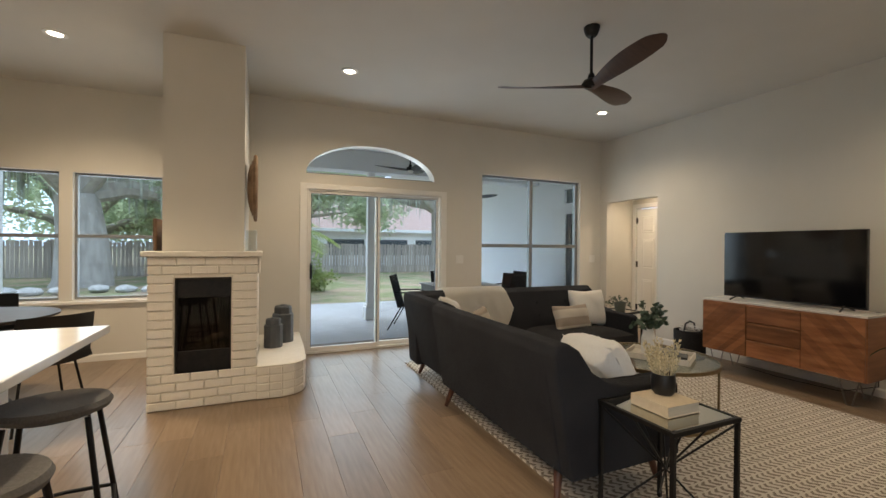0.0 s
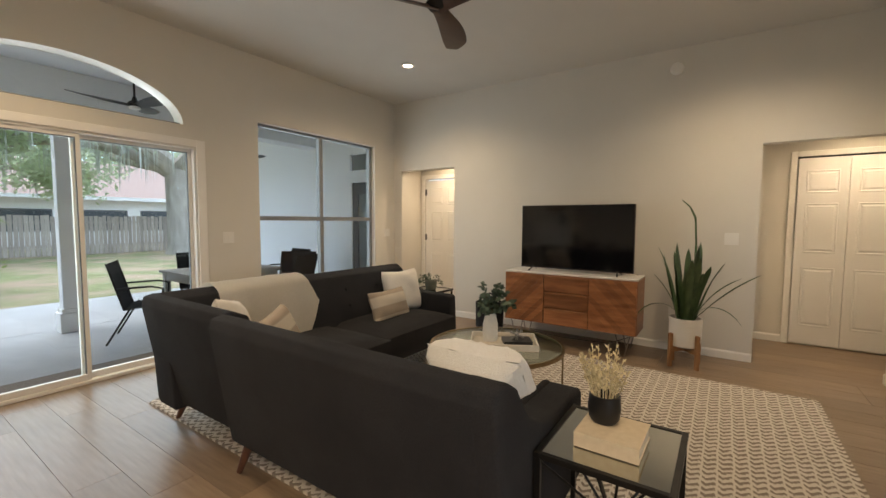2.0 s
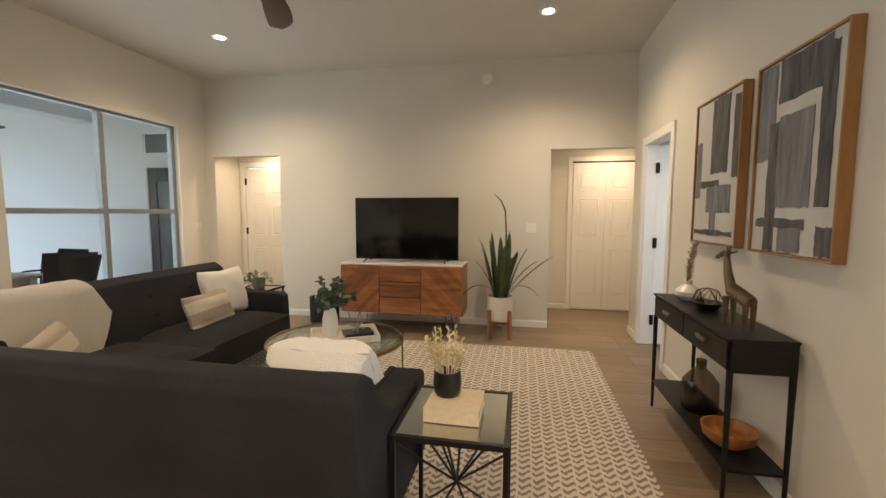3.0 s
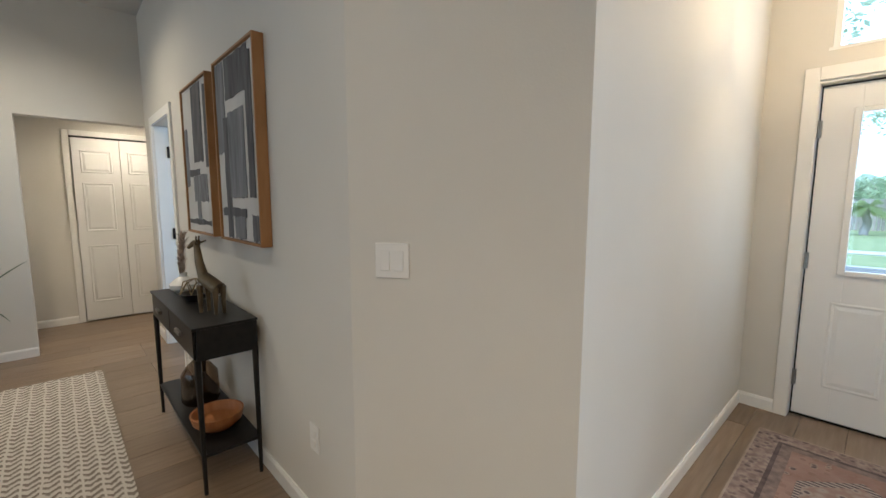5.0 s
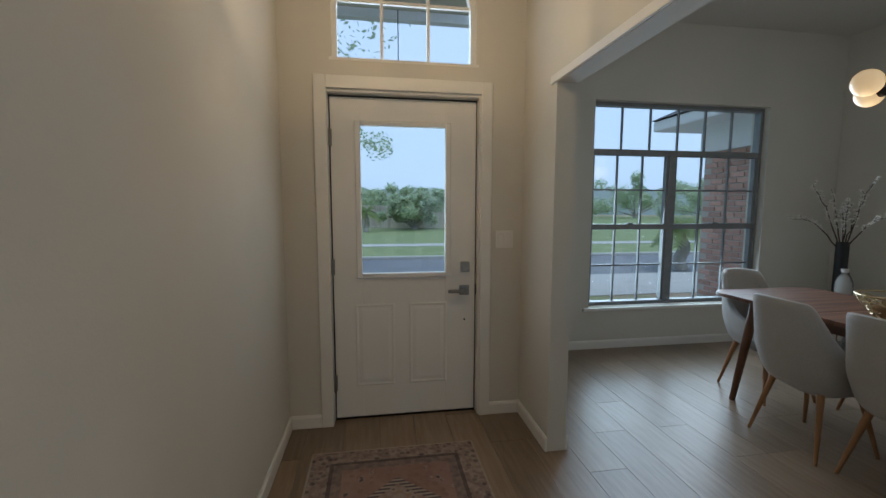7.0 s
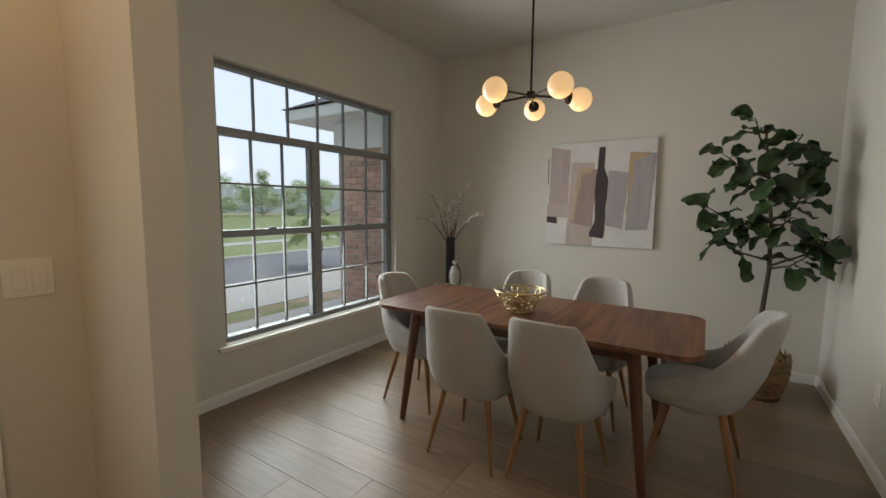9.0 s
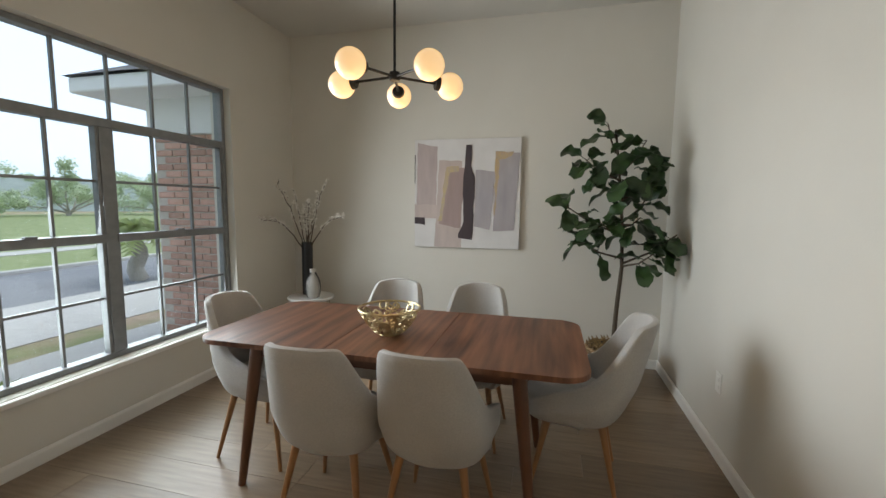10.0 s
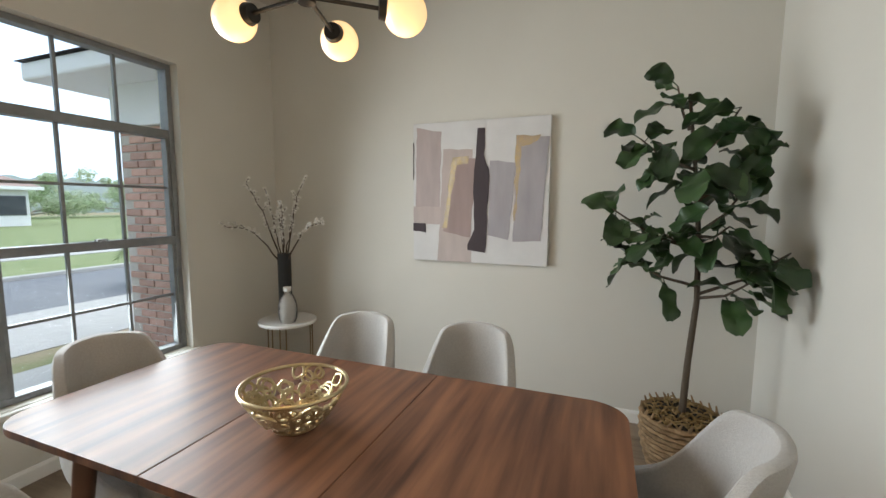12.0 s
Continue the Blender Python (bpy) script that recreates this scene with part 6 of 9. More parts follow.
# ---- living room things ----
M_ACACIA = mat("oiled_acacia", (0.20, 0.072, 0.028), 0.38, var=(0.38, 0.16, 0.066), scale=3.5, detail=9, stretch=(1, 1, 7), bump=0.05, coat=0.15, island=0.3)
M_ACACIA_D = mat("acacia_case", (0.22, 0.085, 0.034), 0.4, var=(0.36, 0.155, 0.065), scale=3, detail=9, stretch=(1, 1.2, 8), bump=0.05, coat=0.15)
M_MARBLE = mat("white_marble", (0.74, 0.72, 0.69), 0.18, var=(0.80, 0.79, 0.77), scale=2.5, detail=8, dirt=(0.60, 0.58, 0.55), dscale=3.5, amount=0.5)
CX0, CX1, CY0, CY1, CZ0, CZ1 = 6.20, 6.63, 3.27, 4.665, 0.225, 0.765
con = thing("media_console", pose(0, 0, 0), "wooden media console with chevron doors and a marble top", "console")
part("case", boxes((CX0 + 0.02, CX1, CY0, CY0 + 0.025, CZ0, CZ1), (CX0 + 0.02, CX1, CY1 - 0.025, CY1, CZ0, CZ1), (CX0 + 0.02, CX1, CY0 + 0.025, CY1 - 0.025, CZ0, CZ0 + 0.025), (CX0 + 0.02, CX1, CY0 + 0.025, CY1 - 0.025, CZ1 - 0.025, CZ1), (CX1 - 0.02, CX1, CY0 + 0.025, CY1 - 0.025, CZ0 + 0.025, CZ1 - 0.025), bevel=0.003), M_ACACIA_D, con)
part("marble_top", boxes((CX0 + 0.012, CX1, CY0 - 0.003, CY1 + 0.003, CZ1 + 0.001, CZ1 + 0.02), bevel=0.003), M_MARBLE, con, "white marble top")
DWID = 0.43


def chevron_door(y0, y1, lean):
    """A door face of diagonal boards, each board a piece cut to the frame."""
    dr = part("door", boxes((CX0 + 0.012, CX0 + 0.02, y0, y1, CZ0 + 0.004, CZ1 - 0.004)), M_ACACIA_D, con)
    w, n = 0.075, 0
    z0, z1 = CZ0 + 0.006, CZ1 - 0.006
    span = (z1 - z0) + (y1 - y0)
    k = -int((z1 - z0) / w) - 1
    while k * w < span:
        c0, c1 = y0 + k * w, y0 + (k + 1) * w - 0.0015
        # board between two 45 degree lines, clipped to the face
        poly = []
        for c, order in ((c0, 1), (c1, -1)):
            seg = []
            for z in (z0, z1):
                seg.append((c + (z - z0) * 1.0, z))
            poly += seg if order == 1 else seg[::-1]

        def clip(pts, inside, cut):
            out_ = []
            for p, q in zip(pts, pts[1:] + pts[:1]):
                if inside(p):
                    out_.append(p)
                if inside(p) != inside(q):
                    out_.append(cut(p, q))
            return out_

        for lim, sgn in ((y0 + 0.001, 1), (y1 - 0.001, -1)):
            if poly:
                poly = clip(poly, lambda p: (p[0] - lim) * sgn >= 0, lambda p, q: (lim, p[1] + (q[1] - p[1]) * (lim - p[0]) / (q[0] - p[0])))
        if len(poly) > 2:
            if lean < 0:
                poly = [(y0 + y1 - y, z) for y, z in poly]
            bm = bmesh.new()
            a = [bm.verts.new((CX0 + 0.012, y, z)) for y, z in poly]
            b = [bm.verts.new((CX0, y, z)) for y, z in poly]
            bm.faces.new(a)
            bm.faces.new(b[::-1])
            for i in range(len(poly)):
                bm.faces.new((a[i], b[i], b[(i + 1) % len(poly)], a[(i + 1) % len(poly)]))
            bmesh.ops.recalc_face_normals(bm, faces=bm.faces)
            part("board", bm, M_ACACIA, dr)
        k += 1


chevron_door(CY0 + 0.006, CY0 + 0.006 + DWID + 0.02, 1)
chevron_door(CY1 - 0.006 - DWID - 0.02, CY1 - 0.006, -1)
for k in range(3):
    z = CZ0 + 0.008 + k * 0.178
    dr = part("drawer", boxes((CX0 + 0.004, CX0 + 0.02, CY0 + DWID + 0.032, CY1 - DWID - 0.032, z, z + 0.168), bevel=0.004), M_ACACIA, con)
    part("finger_pull", boxes((CX0 - 0.006, CX0 + 0.004, CY0 + DWID + 0.045, CY1 - DWID - 0.045, z + 0.150, z + 0.166), bevel=0.003), M_ACACIA_D, dr)
for y in (CY0 + 0.13, CY1 - 0.13):
    for x in (CX0 + 0.06, CX1 - 0.06):
        part("leg", tube(bmesh.new(), [(x, y - 0.07, CZ0), (x, y - 0.02, 0.003), (x, y + 0.02, 0.003), (x, y + 0.07, CZ0)], 0.006, 6), M_STEEL, con, "bent metal rod leg")
M_TVS = mat("tv_screen", (0.004, 0.004, 0.005), 0.09, spec=0.5)
tv = thing("television", pose(6.41, 3.95, CZ1 + 0.021), "large black flat television on the console", "television")
part("bezel", boxes((-0.012, 0.03, -0.605, 0.605, 0.03, 0.735), bevel=0.005), M_BLACKP, tv)
part("screen", boxes((-0.0145, -0.0125, -0.598, 0.598, 0.045, 0.729)), M_TVS, tv)
for s in (-1, 1):
    part("foot", tube(bmesh.new(), [(-0.12, s * 0.47, 0.006), (0.0, s * 0.45, 0.05), (0.12, s * 0.47, 0.006)], 0.008, 6), M_BLACKP, tv)
cb = tube(bmesh.new(), [(6.5, 3.32, 0.8), (6.6, 3.34, 0.79), (6.66, 3.36, 0.6), (6.66, 3.36, 0.12), (6.6, 3.6, 0.012), (6.55, 4.1, 0.012), (6.62, 4.5, 0.012)], 0.004, 6)
tagged(part("power_cable", cb, M_BLACKP), "black cable behind the console", "cable")
# black basket with coiled cable beside the console
bk = thing("storage_basket", pose(6.43, 4.98, 0.0), "black woven basket with cords in it", "basket")
part("body", lathe(bmesh.new(), [(0, 0.002), (0.15, 0.0), (0.17, 0.05), (0.175, 0.34), (0.165, 0.34), (0.158, 0.05), (0, 0.02)], 28), mat("black_weave", (0.012, 0.012, 0.013), 0.9, var=(0.025, 0.025, 0.026), scale=60, bump=0.8, bscale=90), bk, smooth=True)
part("handle", tube(bmesh.new(), [(-0.1, 0, 0.33), (-0.08, 0, 0.42), (0.0, 0.0, 0.45), (0.08, 0, 0.42), (0.1, 0, 0.33)], 0.010, 8), M_BLACKP, bk)
part("cord", tube(bmesh.new(), [(0.11 * math.cos(t) * (1 - t / 40), 0.11 * math.sin(t), 0.33 + 0.004 * t) for t in [i * 0.5 for i in range(30)]], 0.007, 6), M_WHITEP, bk, "white coiled cord")

# snake plant in a white pot on a wooden stand
M_SNAKE = mat("snake_plant_leaf", (0.025, 0.06, 0.022), 0.4, var=(0.07, 0.12, 0.045), scale=18, stretch=(1, 1, 0.5), bump=0.05, island=0.2)
M_OAKLT = mat("teak_stand", (0.28, 0.135, 0.055), 0.5, var=(0.36, 0.19, 0.09), scale=6, stretch=(4, 4, 0.8))
M_SOIL = mat("potting_soil", (0.03, 0.022, 0.016), 1.0, var=(0.06, 0.045, 0.03), scale=30, bump=1.0)
sp_ = thing("potted_plant", pose(6.32, 2.87, 0.0), "tall snake plant in a white pot on a wooden stand", "plant")
part("pot", lathe(bmesh.new(), [(0, 0.19), (0.105, 0.185), (0.125, 0.20), (0.135, 0.30), (0.137, 0.455), (0.127, 0.455), (0.124, 0.40), (0, 0.40)], 32), mat("white_ceramic", (0.76, 0.74, 0.70), 0.3, var=(0.80, 0.78, 0.75), scale=6), sp_, "white ceramic pot", smooth=True)
part("soil", lathe(bmesh.new(), [(0.124, 0.41), (0.06, 0.425), (0, 0.42)], 20), M_SOIL, sp_)
for k in range(4):
    a = radians(45 + 90 * k)
    part("stand_leg", boxes((-0.018, 0.018, -0.014, 0.014, 0.0, 0.315), bevel=0.004), M_OAKLT, sp_).matrix_basis = pose(0.152 * math.cos(a), 0.152 * math.sin(a), 0, 0, 0, math.degrees(a))
for a in (45, 135):
    part("stand_bar", boxes((-0.14, 0.14, -0.014, 0.014, 0.14, 0.18), bevel=0.004), M_OAKLT, sp_).matrix_basis = pose(0, 0, 0 if a == 45 else 0.001, 0, 0, a)


def blade_leaf(base, az, length, lean, width, curl=0.0, twist=0.0):
    """A strap leaf with a channelled section that leans and curls over."""
    bm = bmesh.new()

    def f(u, v):
        el = radians(90 - lean - curl * u * u)
        h = length * u
        r = length * u * math.cos(el)
        z = length * (u * math.sin(el))
        w = width * (0.55 + 0.9 * u) * max(0.0, 1 - u ** 5) ** 0.8 + 0.002
        t = (v - 0.5) * 2
        az2 = az + twist * u
        d, s = Vector((math.cos(az), math.sin(az), 0)), Vector((-math.sin(az2), math.cos(az2), 0))
        return Vector(base) + d * r + s * (t * w) + Vector((0, 0, z)) + d * (0.35 * w * t * t)

    grid(bm, 12, 4, f)
    return bm


rng = random.Random(17)
for k in range(18):
    a = rng.uniform(0, 6.28)
    b = (0.06 * math.cos(a), 0.06 * math.sin(a), 0.40)
    part("leaf", blade_leaf(b, a, rng.uniform(0.46, 0.78), rng.uniform(2, 22), rng.uniform(0.024, 0.034), rng.uniform(0, 10), rng.uniform(-1, 1)), M_SNAKE, sp_, smooth=True)
# the long drooping ones: along the wall towards the south, north and up
for az, ln, le, cu, w in ((-95, 0.72, 38, 8, 0.024), (-100, 0.60, 26, 14, 0.026), (-110, 0.42, 22, 60, 0.02), (100, 0.40, 20, 70, 0.02), (90, 0.52, 20, 10, 0.022), (80, 0.62, 12, 6, 0.024)):
    part("leaf", blade_leaf((0.0, 0.03 if az > 0 else -0.03, 0.40), radians(az), ln, le, w, cu, 0.3), M_SNAKE, sp_, smooth=True)
bm = bmesh.new()
tall = [Vector((0.02, -0.02, 0.40)).lerp(Vector((0.06, -0.055, 1.12)), k / 6) for k in range(7)] + [Vector((0.06, -0.04, 1.38)), Vector((0.06, 0.005, 1.48)), Vector((0.06, 0.075, 1.55))]
for i, (p, q) in enumerate(zip(tall, tall[1:])):
    w0, w1 = [0.006 + 0.006 * (1 if j > 5 else 0.0) - 0.009 * max(0, j - 7) / 2 for j in (i, i + 1)]
    sd = Vector((0.3, 1, 0)).normalized() if i < 6 else Vector((0.2, 0.8, -0.9)).normalized()
    vs = [bm.verts.new(v) for v in (p - sd * w0, p + sd * w0, q + sd * w1, q - sd * w1)]
    bm.faces.new(vs)
bmesh.ops.remove_doubles(bm, verts=bm.verts, dist=0.001)
part("leaf", bm, M_SNAKE, sp_, "tall curled leaf", smooth=True)

# coffee table: glass and brass
M_TTOP = glass_mat("table_glass", (0.80, 0.86, 0.83), 0.0, 0.10)
ct = thing("coffee_table", pose(4.53, 3.93, 0.014), "round glass coffee table with a brass frame", "table")
R = 0.47
ring = lambda r, z, t, n=56: tube(bmesh.new(), [(r * math.cos(2 * math.pi * i / n), r * math.sin(2 * math.pi * i / n), z) for i in range(n)], t, 8, closed=True)
part("glass_top", lathe(bmesh.new(), [(0, 0.438), (R - 0.01, 0.438), (R - 0.01, 0.446), (0, 0.446)], 56), M_TTOP, ct, "clear glass top")
part("top_ring", lathe(bmesh.new(), [(R - 0.008, 0.425), (R + 0.006, 0.425), (R + 0.006, 0.450), (R - 0.008, 0.450), (R - 0.008, 0.425)], 56), M_ANTBRASS, ct)
part("base_ring", lathe(bmesh.new(), [(R - 0.03, 0.0), (R - 0.005, 0.0), (R - 0.005, 0.02), (R - 0.03, 0.02), (R - 0.03, 0.0)], 56), M_ANTBRASS, ct)
for k in range(4):
    a = radians(20 + 90 * k)
    part("leg", boxes((-0.006, 0.006, -0.014, 0.014, 0.0, 0.43), bevel=0.002), M_ANTBRASS, ct).matrix_basis = pose((R - 0.006) * math.cos(a), (R - 0.006) * math.sin(a), 0, 0, 0, math.degrees(a))
part("lower_shelf", lathe(bmesh.new(), [(0, 0.021), (R - 0.03, 0.021), (R - 0.03, 0.027), (0, 0.027)], 48), glass_mat("mirror_shelf", (0.55, 0.50, 0.42), 0.05, 0.3), ct)
TT = 0.46
M_TRAY = mat("whitewashed_wood", (0.62, 0.57, 0.49), 0.7, var=(0.70, 0.65, 0.57), scale=8, stretch=(1, 6, 1), bump=0.1)
tr_ = thing("tray", pose(4.55, 3.88, TT + 0.001, 0, 0, 28), "whitewashed wooden serving tray on the coffee table", "tray")
part("bottom", boxes((-0.15, 0.15, -0.22, 0.22, 0, 0.01)), M_TRAY, tr_)
part("rim", boxes((-0.162, -0.15, -0.232, 0.232, 0, 0.045), (0.15, 0.162, -0.232, 0.232, 0, 0.045), (-0.15, 0.15, -0.232, -0.22, 0, 0.045), (-0.15, 0.15, 0.22, 0.232, 0, 0.045), bevel=0.003), M_TRAY, tr_)
vs_ = thing("plant_vase", pose(4.555, 3.99, TT + 0.012), "white ribbed vase with leafy eucalyptus stems", "plant")
part("vase", lathe(bmesh.new(), [(0, 0), (0.05, 0), (0.056, 0.03), (0.054, 0.12), (0.042, 0.175), (0.036, 0.20), (0.031, 0.20), (0.034, 0.17), (0, 0.15)], 28), mat("white_stoneware", (0.72, 0.70, 0.66), 0.6, var=(0.78, 0.76, 0.72), scale=30, bump=0.2), vs_, smooth=True)
M_EUC = mat("eucalyptus_leaf", (0.045, 0.075, 0.045), 0.6, var=(0.09, 0.13, 0.085), scale=12, island=0.3)
M_STEM = mat("green_stem", (0.07, 0.07, 0.035), 0.7)
rng = random.Random(23)
for k in range(12):
    a, el = rng.uniform(0, 6.28), rng.uniform(0.45, 1.35)
    ln = rng.uniform(0.20, 0.33)
    pts = [Vector((0, 0, 0.19)) + Vector((math.cos(a) * math.cos(el), math.sin(a) * math.cos(el), math.sin(el))) * ln * u - Vector((0, 0, 0.09 * u * u)) for u in [i / 7 for i in range(8)]]
    bm = tube(bmesh.new(), pts, 0.0025, 5, 0.0012)
    part("stem", bm, M_STEM, vs_)
    lf = bmesh.new()
    for p in pts[2:]:
        for _ in range(4):
            d = Vector((rng.gauss(0, 1), rng.gauss(0, 1), rng.gauss(0, 0.7))).normalized()
            s = d.cross(Vector((rng.gauss(0, 1), rng.gauss(0, 1), 1))).normalized()
            L, w = rng.uniform(0.035, 0.055), rng.uniform(0.012, 0.018)
            q = [p, p + d * L * 0.35 + s * w, p + d * L * 0.75 + s * w * 0.8, p + d * L, p + d * L * 0.75 - s * w * 0.8, p + d * L * 0.35 - s * w]
            lf.faces.new([lf.verts.new(v) for v in q])
    part("leaves", lf, M_EUC, vs_)
bk_ = thing("black_book", pose(4.60, 3.80, TT + 0.012, 0, 0, 34), "black book lying on the tray", "book")
part("cover", boxes((-0.075, 0.075, -0.10, 0.10, 0, 0.028), bevel=0.002), M_BLACKP, bk_)
part("pages", boxes((-0.070, 0.0765, -0.096, 0.096, 0.004, 0.024)), mat("paper_edge", (0.6, 0.57, 0.5), 0.9), bk_)
jk = thing("metal_jack", pose(4.60, 3.80, TT + 0.072), "small silver jack ornament on a book", "ornament")
for k, d in enumerate(((1, 0.4, 0.6), (-0.6, 1, 0.5), (0.3, -0.8, 0.8))):
    v = Vector(d).normalized() * 0.045
    bm = tube(bmesh.new(), [-v, v], 0.006, 8)
    for p in (-v, v):
        bmesh.ops.create_icosphere(bm, subdivisions=2, radius=0.010, matrix=Matrix.Translation(p))
    part("bar", bm, M_STEEL, jk, smooth=True)

# end table with books and a wheat pot
et = thing("end_table", pose(3.365, 2.885, 0.0), "black metal end table with a mirrored glass top", "table")
EX, EY, EZ = 0.205, 0.195, 0.585
for sx in (-1, 1):
    for sy in (-1, 1):
        part("leg", boxes((sx * EX - 0.009, sx * EX + 0.009, sy * EY - 0.009, sy * EY + 0.009, 0, EZ - 0.020), bevel=0.001), M_BLACK, et)
part("top_frame", boxes((-EX - 0.012, EX + 0.012, -EY - 0.012, -EY + 0.008, EZ - 0.02, EZ), (-EX - 0.012, EX + 0.012, EY - 0.008, EY + 0.012, EZ - 0.02, EZ), (-EX - 0.012, -EX + 0.008, -EY + 0.008, EY - 0.008, EZ - 0.02, EZ), (EX - 0.008, EX + 0.012, -EY + 0.008, EY - 0.008, EZ - 0.02, EZ), bevel=0.002), M_BLACK, et)
part("top", boxes((-EX + 0.006, EX - 0.006, -EY + 0.006, EY - 0.006, EZ - 0.012, EZ - 0.003)), mat("antique_mirror", (0.62, 0.62, 0.57), 0.04, 1.0, var=(0.56, 0.56, 0.52), scale=5), et, "mirrored glass top")
hubz = 0.30
for sx in (-1, 1):
    for sy in (-1, 1):
        for z in (0.03, EZ - 0.03):
            part("brace", tube(bmesh.new(), [(sx * EX, sy * EY, z), (0, 0, hubz)], 0.005, 6), M_BLACK, et)
for p in ((EX, 0), (-EX, 0), (0, EY), (0, -EY)):
    part("brace", tube(bmesh.new(), [(p[0], p[1], EZ - 0.02), (0, 0, hubz)], 0.005, 6), M_BLACK, et)
M_BOOKC = mat("pale_linen_book", (0.62, 0.52, 0.37), 0.85, var=(0.68, 0.58, 0.43), scale=40, bump=0.2, bscale=200)
M_PAGE = mat("book_pages", (0.66, 0.60, 0.48), 0.9, var=(0.58, 0.52, 0.41), scale=8, stretch=(1, 1, 60))
b_ = thing("book", pose(3.362, 2.892, EZ, 0, 0, -1), "pale cloth-bound book on the end table", "book")
h, w, d = 0.050, 0.205, 0.205
part("cover", boxes((-w / 2, w / 2, -d / 2, d / 2, 0, 0.004), (-w / 2, w / 2, -d / 2, d / 2, h - 0.004, h), (-w / 2, -w / 2 + 0.004, -d / 2, d / 2, 0.004, h - 0.004), bevel=0.001), M_BOOKC, b_)
part("pages", boxes((-w / 2 + 0.005, w / 2 - 0.004, -d / 2 + 0.004, d / 2 - 0.004, 0.004, h - 0.004)), M_PAGE, b_, "cream page edges")
wp = thing("dried_wheat", pose(3.40, 2.93, EZ + 0.050), "dried wheat stems in a matte black pot", "plant")
part("pot", lathe(bmesh.new(), [(0, 0), (0.042, 0), (0.052, 0.015), (0.056, 0.05), (0.052, 0.098), (0.046, 0.098), (0.049, 0.05), (0, 0.03)], 28), M_BLACKP, wp, "matte black pot", smooth=True)
M_WHEAT = mat("dried_wheat_straw", (0.62, 0.53, 0.33), 0.9, var=(0.74, 0.66, 0.45), scale=30, island=0.25)
rng = random.Random(29)
for k in range(34):
    a, le = rng.uniform(0, 6.28), rng.uniform(0.02, 0.36)
    ln = rng.uniform(0.13, 0.22)
    d = Vector((math.cos(a) * math.sin(le), math.sin(a) * math.sin(le), math.cos(le)))
    b0 = Vector((0.03 * math.cos(a), 0.03 * math.sin(a), 0.05))
    bm = tube(bmesh.new(), [b0, b0 + d * ln], 0.0016, 5)
    for j in range(9):
        p = b0 + d * (ln * (0.45 + 0.06 * j))
        s = Vector((math.cos(j * 2.4 + k), math.sin(j * 2.4 + k), 0.9)).normalized()
        w = s.cross(d).normalized() * 0.0045
        q = p + s * 0.020
        bm.faces.new([bm.verts.new(v) for v in (p - w * 0.4, p + s * 0.009 - w, q, p + s * 0.009 + w)])
        w2 = w.cross(s).normalized() * 0.0045
        bm.faces.new([bm.verts.new(v) for v in (p - w2 * 0.4, p + s * 0.009 - w2, q, p + s * 0.009 + w2)])
    part("wheat_stem", bm, M_WHEAT, wp)

# small table with a trailing plant at the far end of the sofa
st_ = thing("side_table", pose(5.62, 5.30, 0.0), "small black metal side table with a glass top", "table")
for sx in (-1, 1):
    for sy in (-1, 1):
        part("leg", boxes((sx * 0.17 - 0.008, sx * 0.17 + 0.008, sy * 0.17 - 0.008, sy * 0.17 + 0.008, 0, 0.56)), M_BLACK, st_)
part("top_frame", boxes((-0.185, 0.185, -0.185, -0.165, 0.56, 0.58), (-0.185, 0.185, 0.165, 0.185, 0.56, 0.58), (-0.185, -0.165, -0.165, 0.165, 0.56, 0.58), (0.165, 0.185, -0.165, 0.165, 0.56, 0.58)), M_BLACK, st_)
part("top", boxes((-0.165, 0.165, -0.165, 0.165, 0.568, 0.576)), bpy.data.materials["antique_mirror"], st_)
pp = thing("pot_plant", pose(5.60, 5.28, 0.581), "small trailing plant in a grey-green pot", "plant")
part("pot", lathe(bmesh.new(), [(0, 0), (0.055, 0), (0.07, 0.09), (0.072, 0.10), (0.062, 0.10), (0.05, 0.02), (0, 0.02)], 24), mat("grey_green_pot", (0.13, 0.14, 0.11), 0.7, var=(0.17, 0.18, 0.15), scale=12), pp, smooth=True)
rng = random.Random(31)
for k in range(9):
    a = rng.uniform(0, 6.28)
    pts = [Vector((0.03 * math.cos(a), 0.03 * math.sin(a), 0.09)) + Vector((math.cos(a), math.sin(a), 0)) * 0.13 * u + Vector((0, 0, 0.08 * math.sin(u * 2.6) - 0.10 * u * u)) for u in [i / 6 for i in range(7)]]
    bm = tube(bmesh.new(), pts, 0.002, 5)
    leaf_cloud(bm, rng, pts[3], 0.03, 8, 0.014)
    leaf_cloud(bm, rng, pts[5], 0.03, 8, 0.014)
    part("vine", bm, M_EUC, pp)

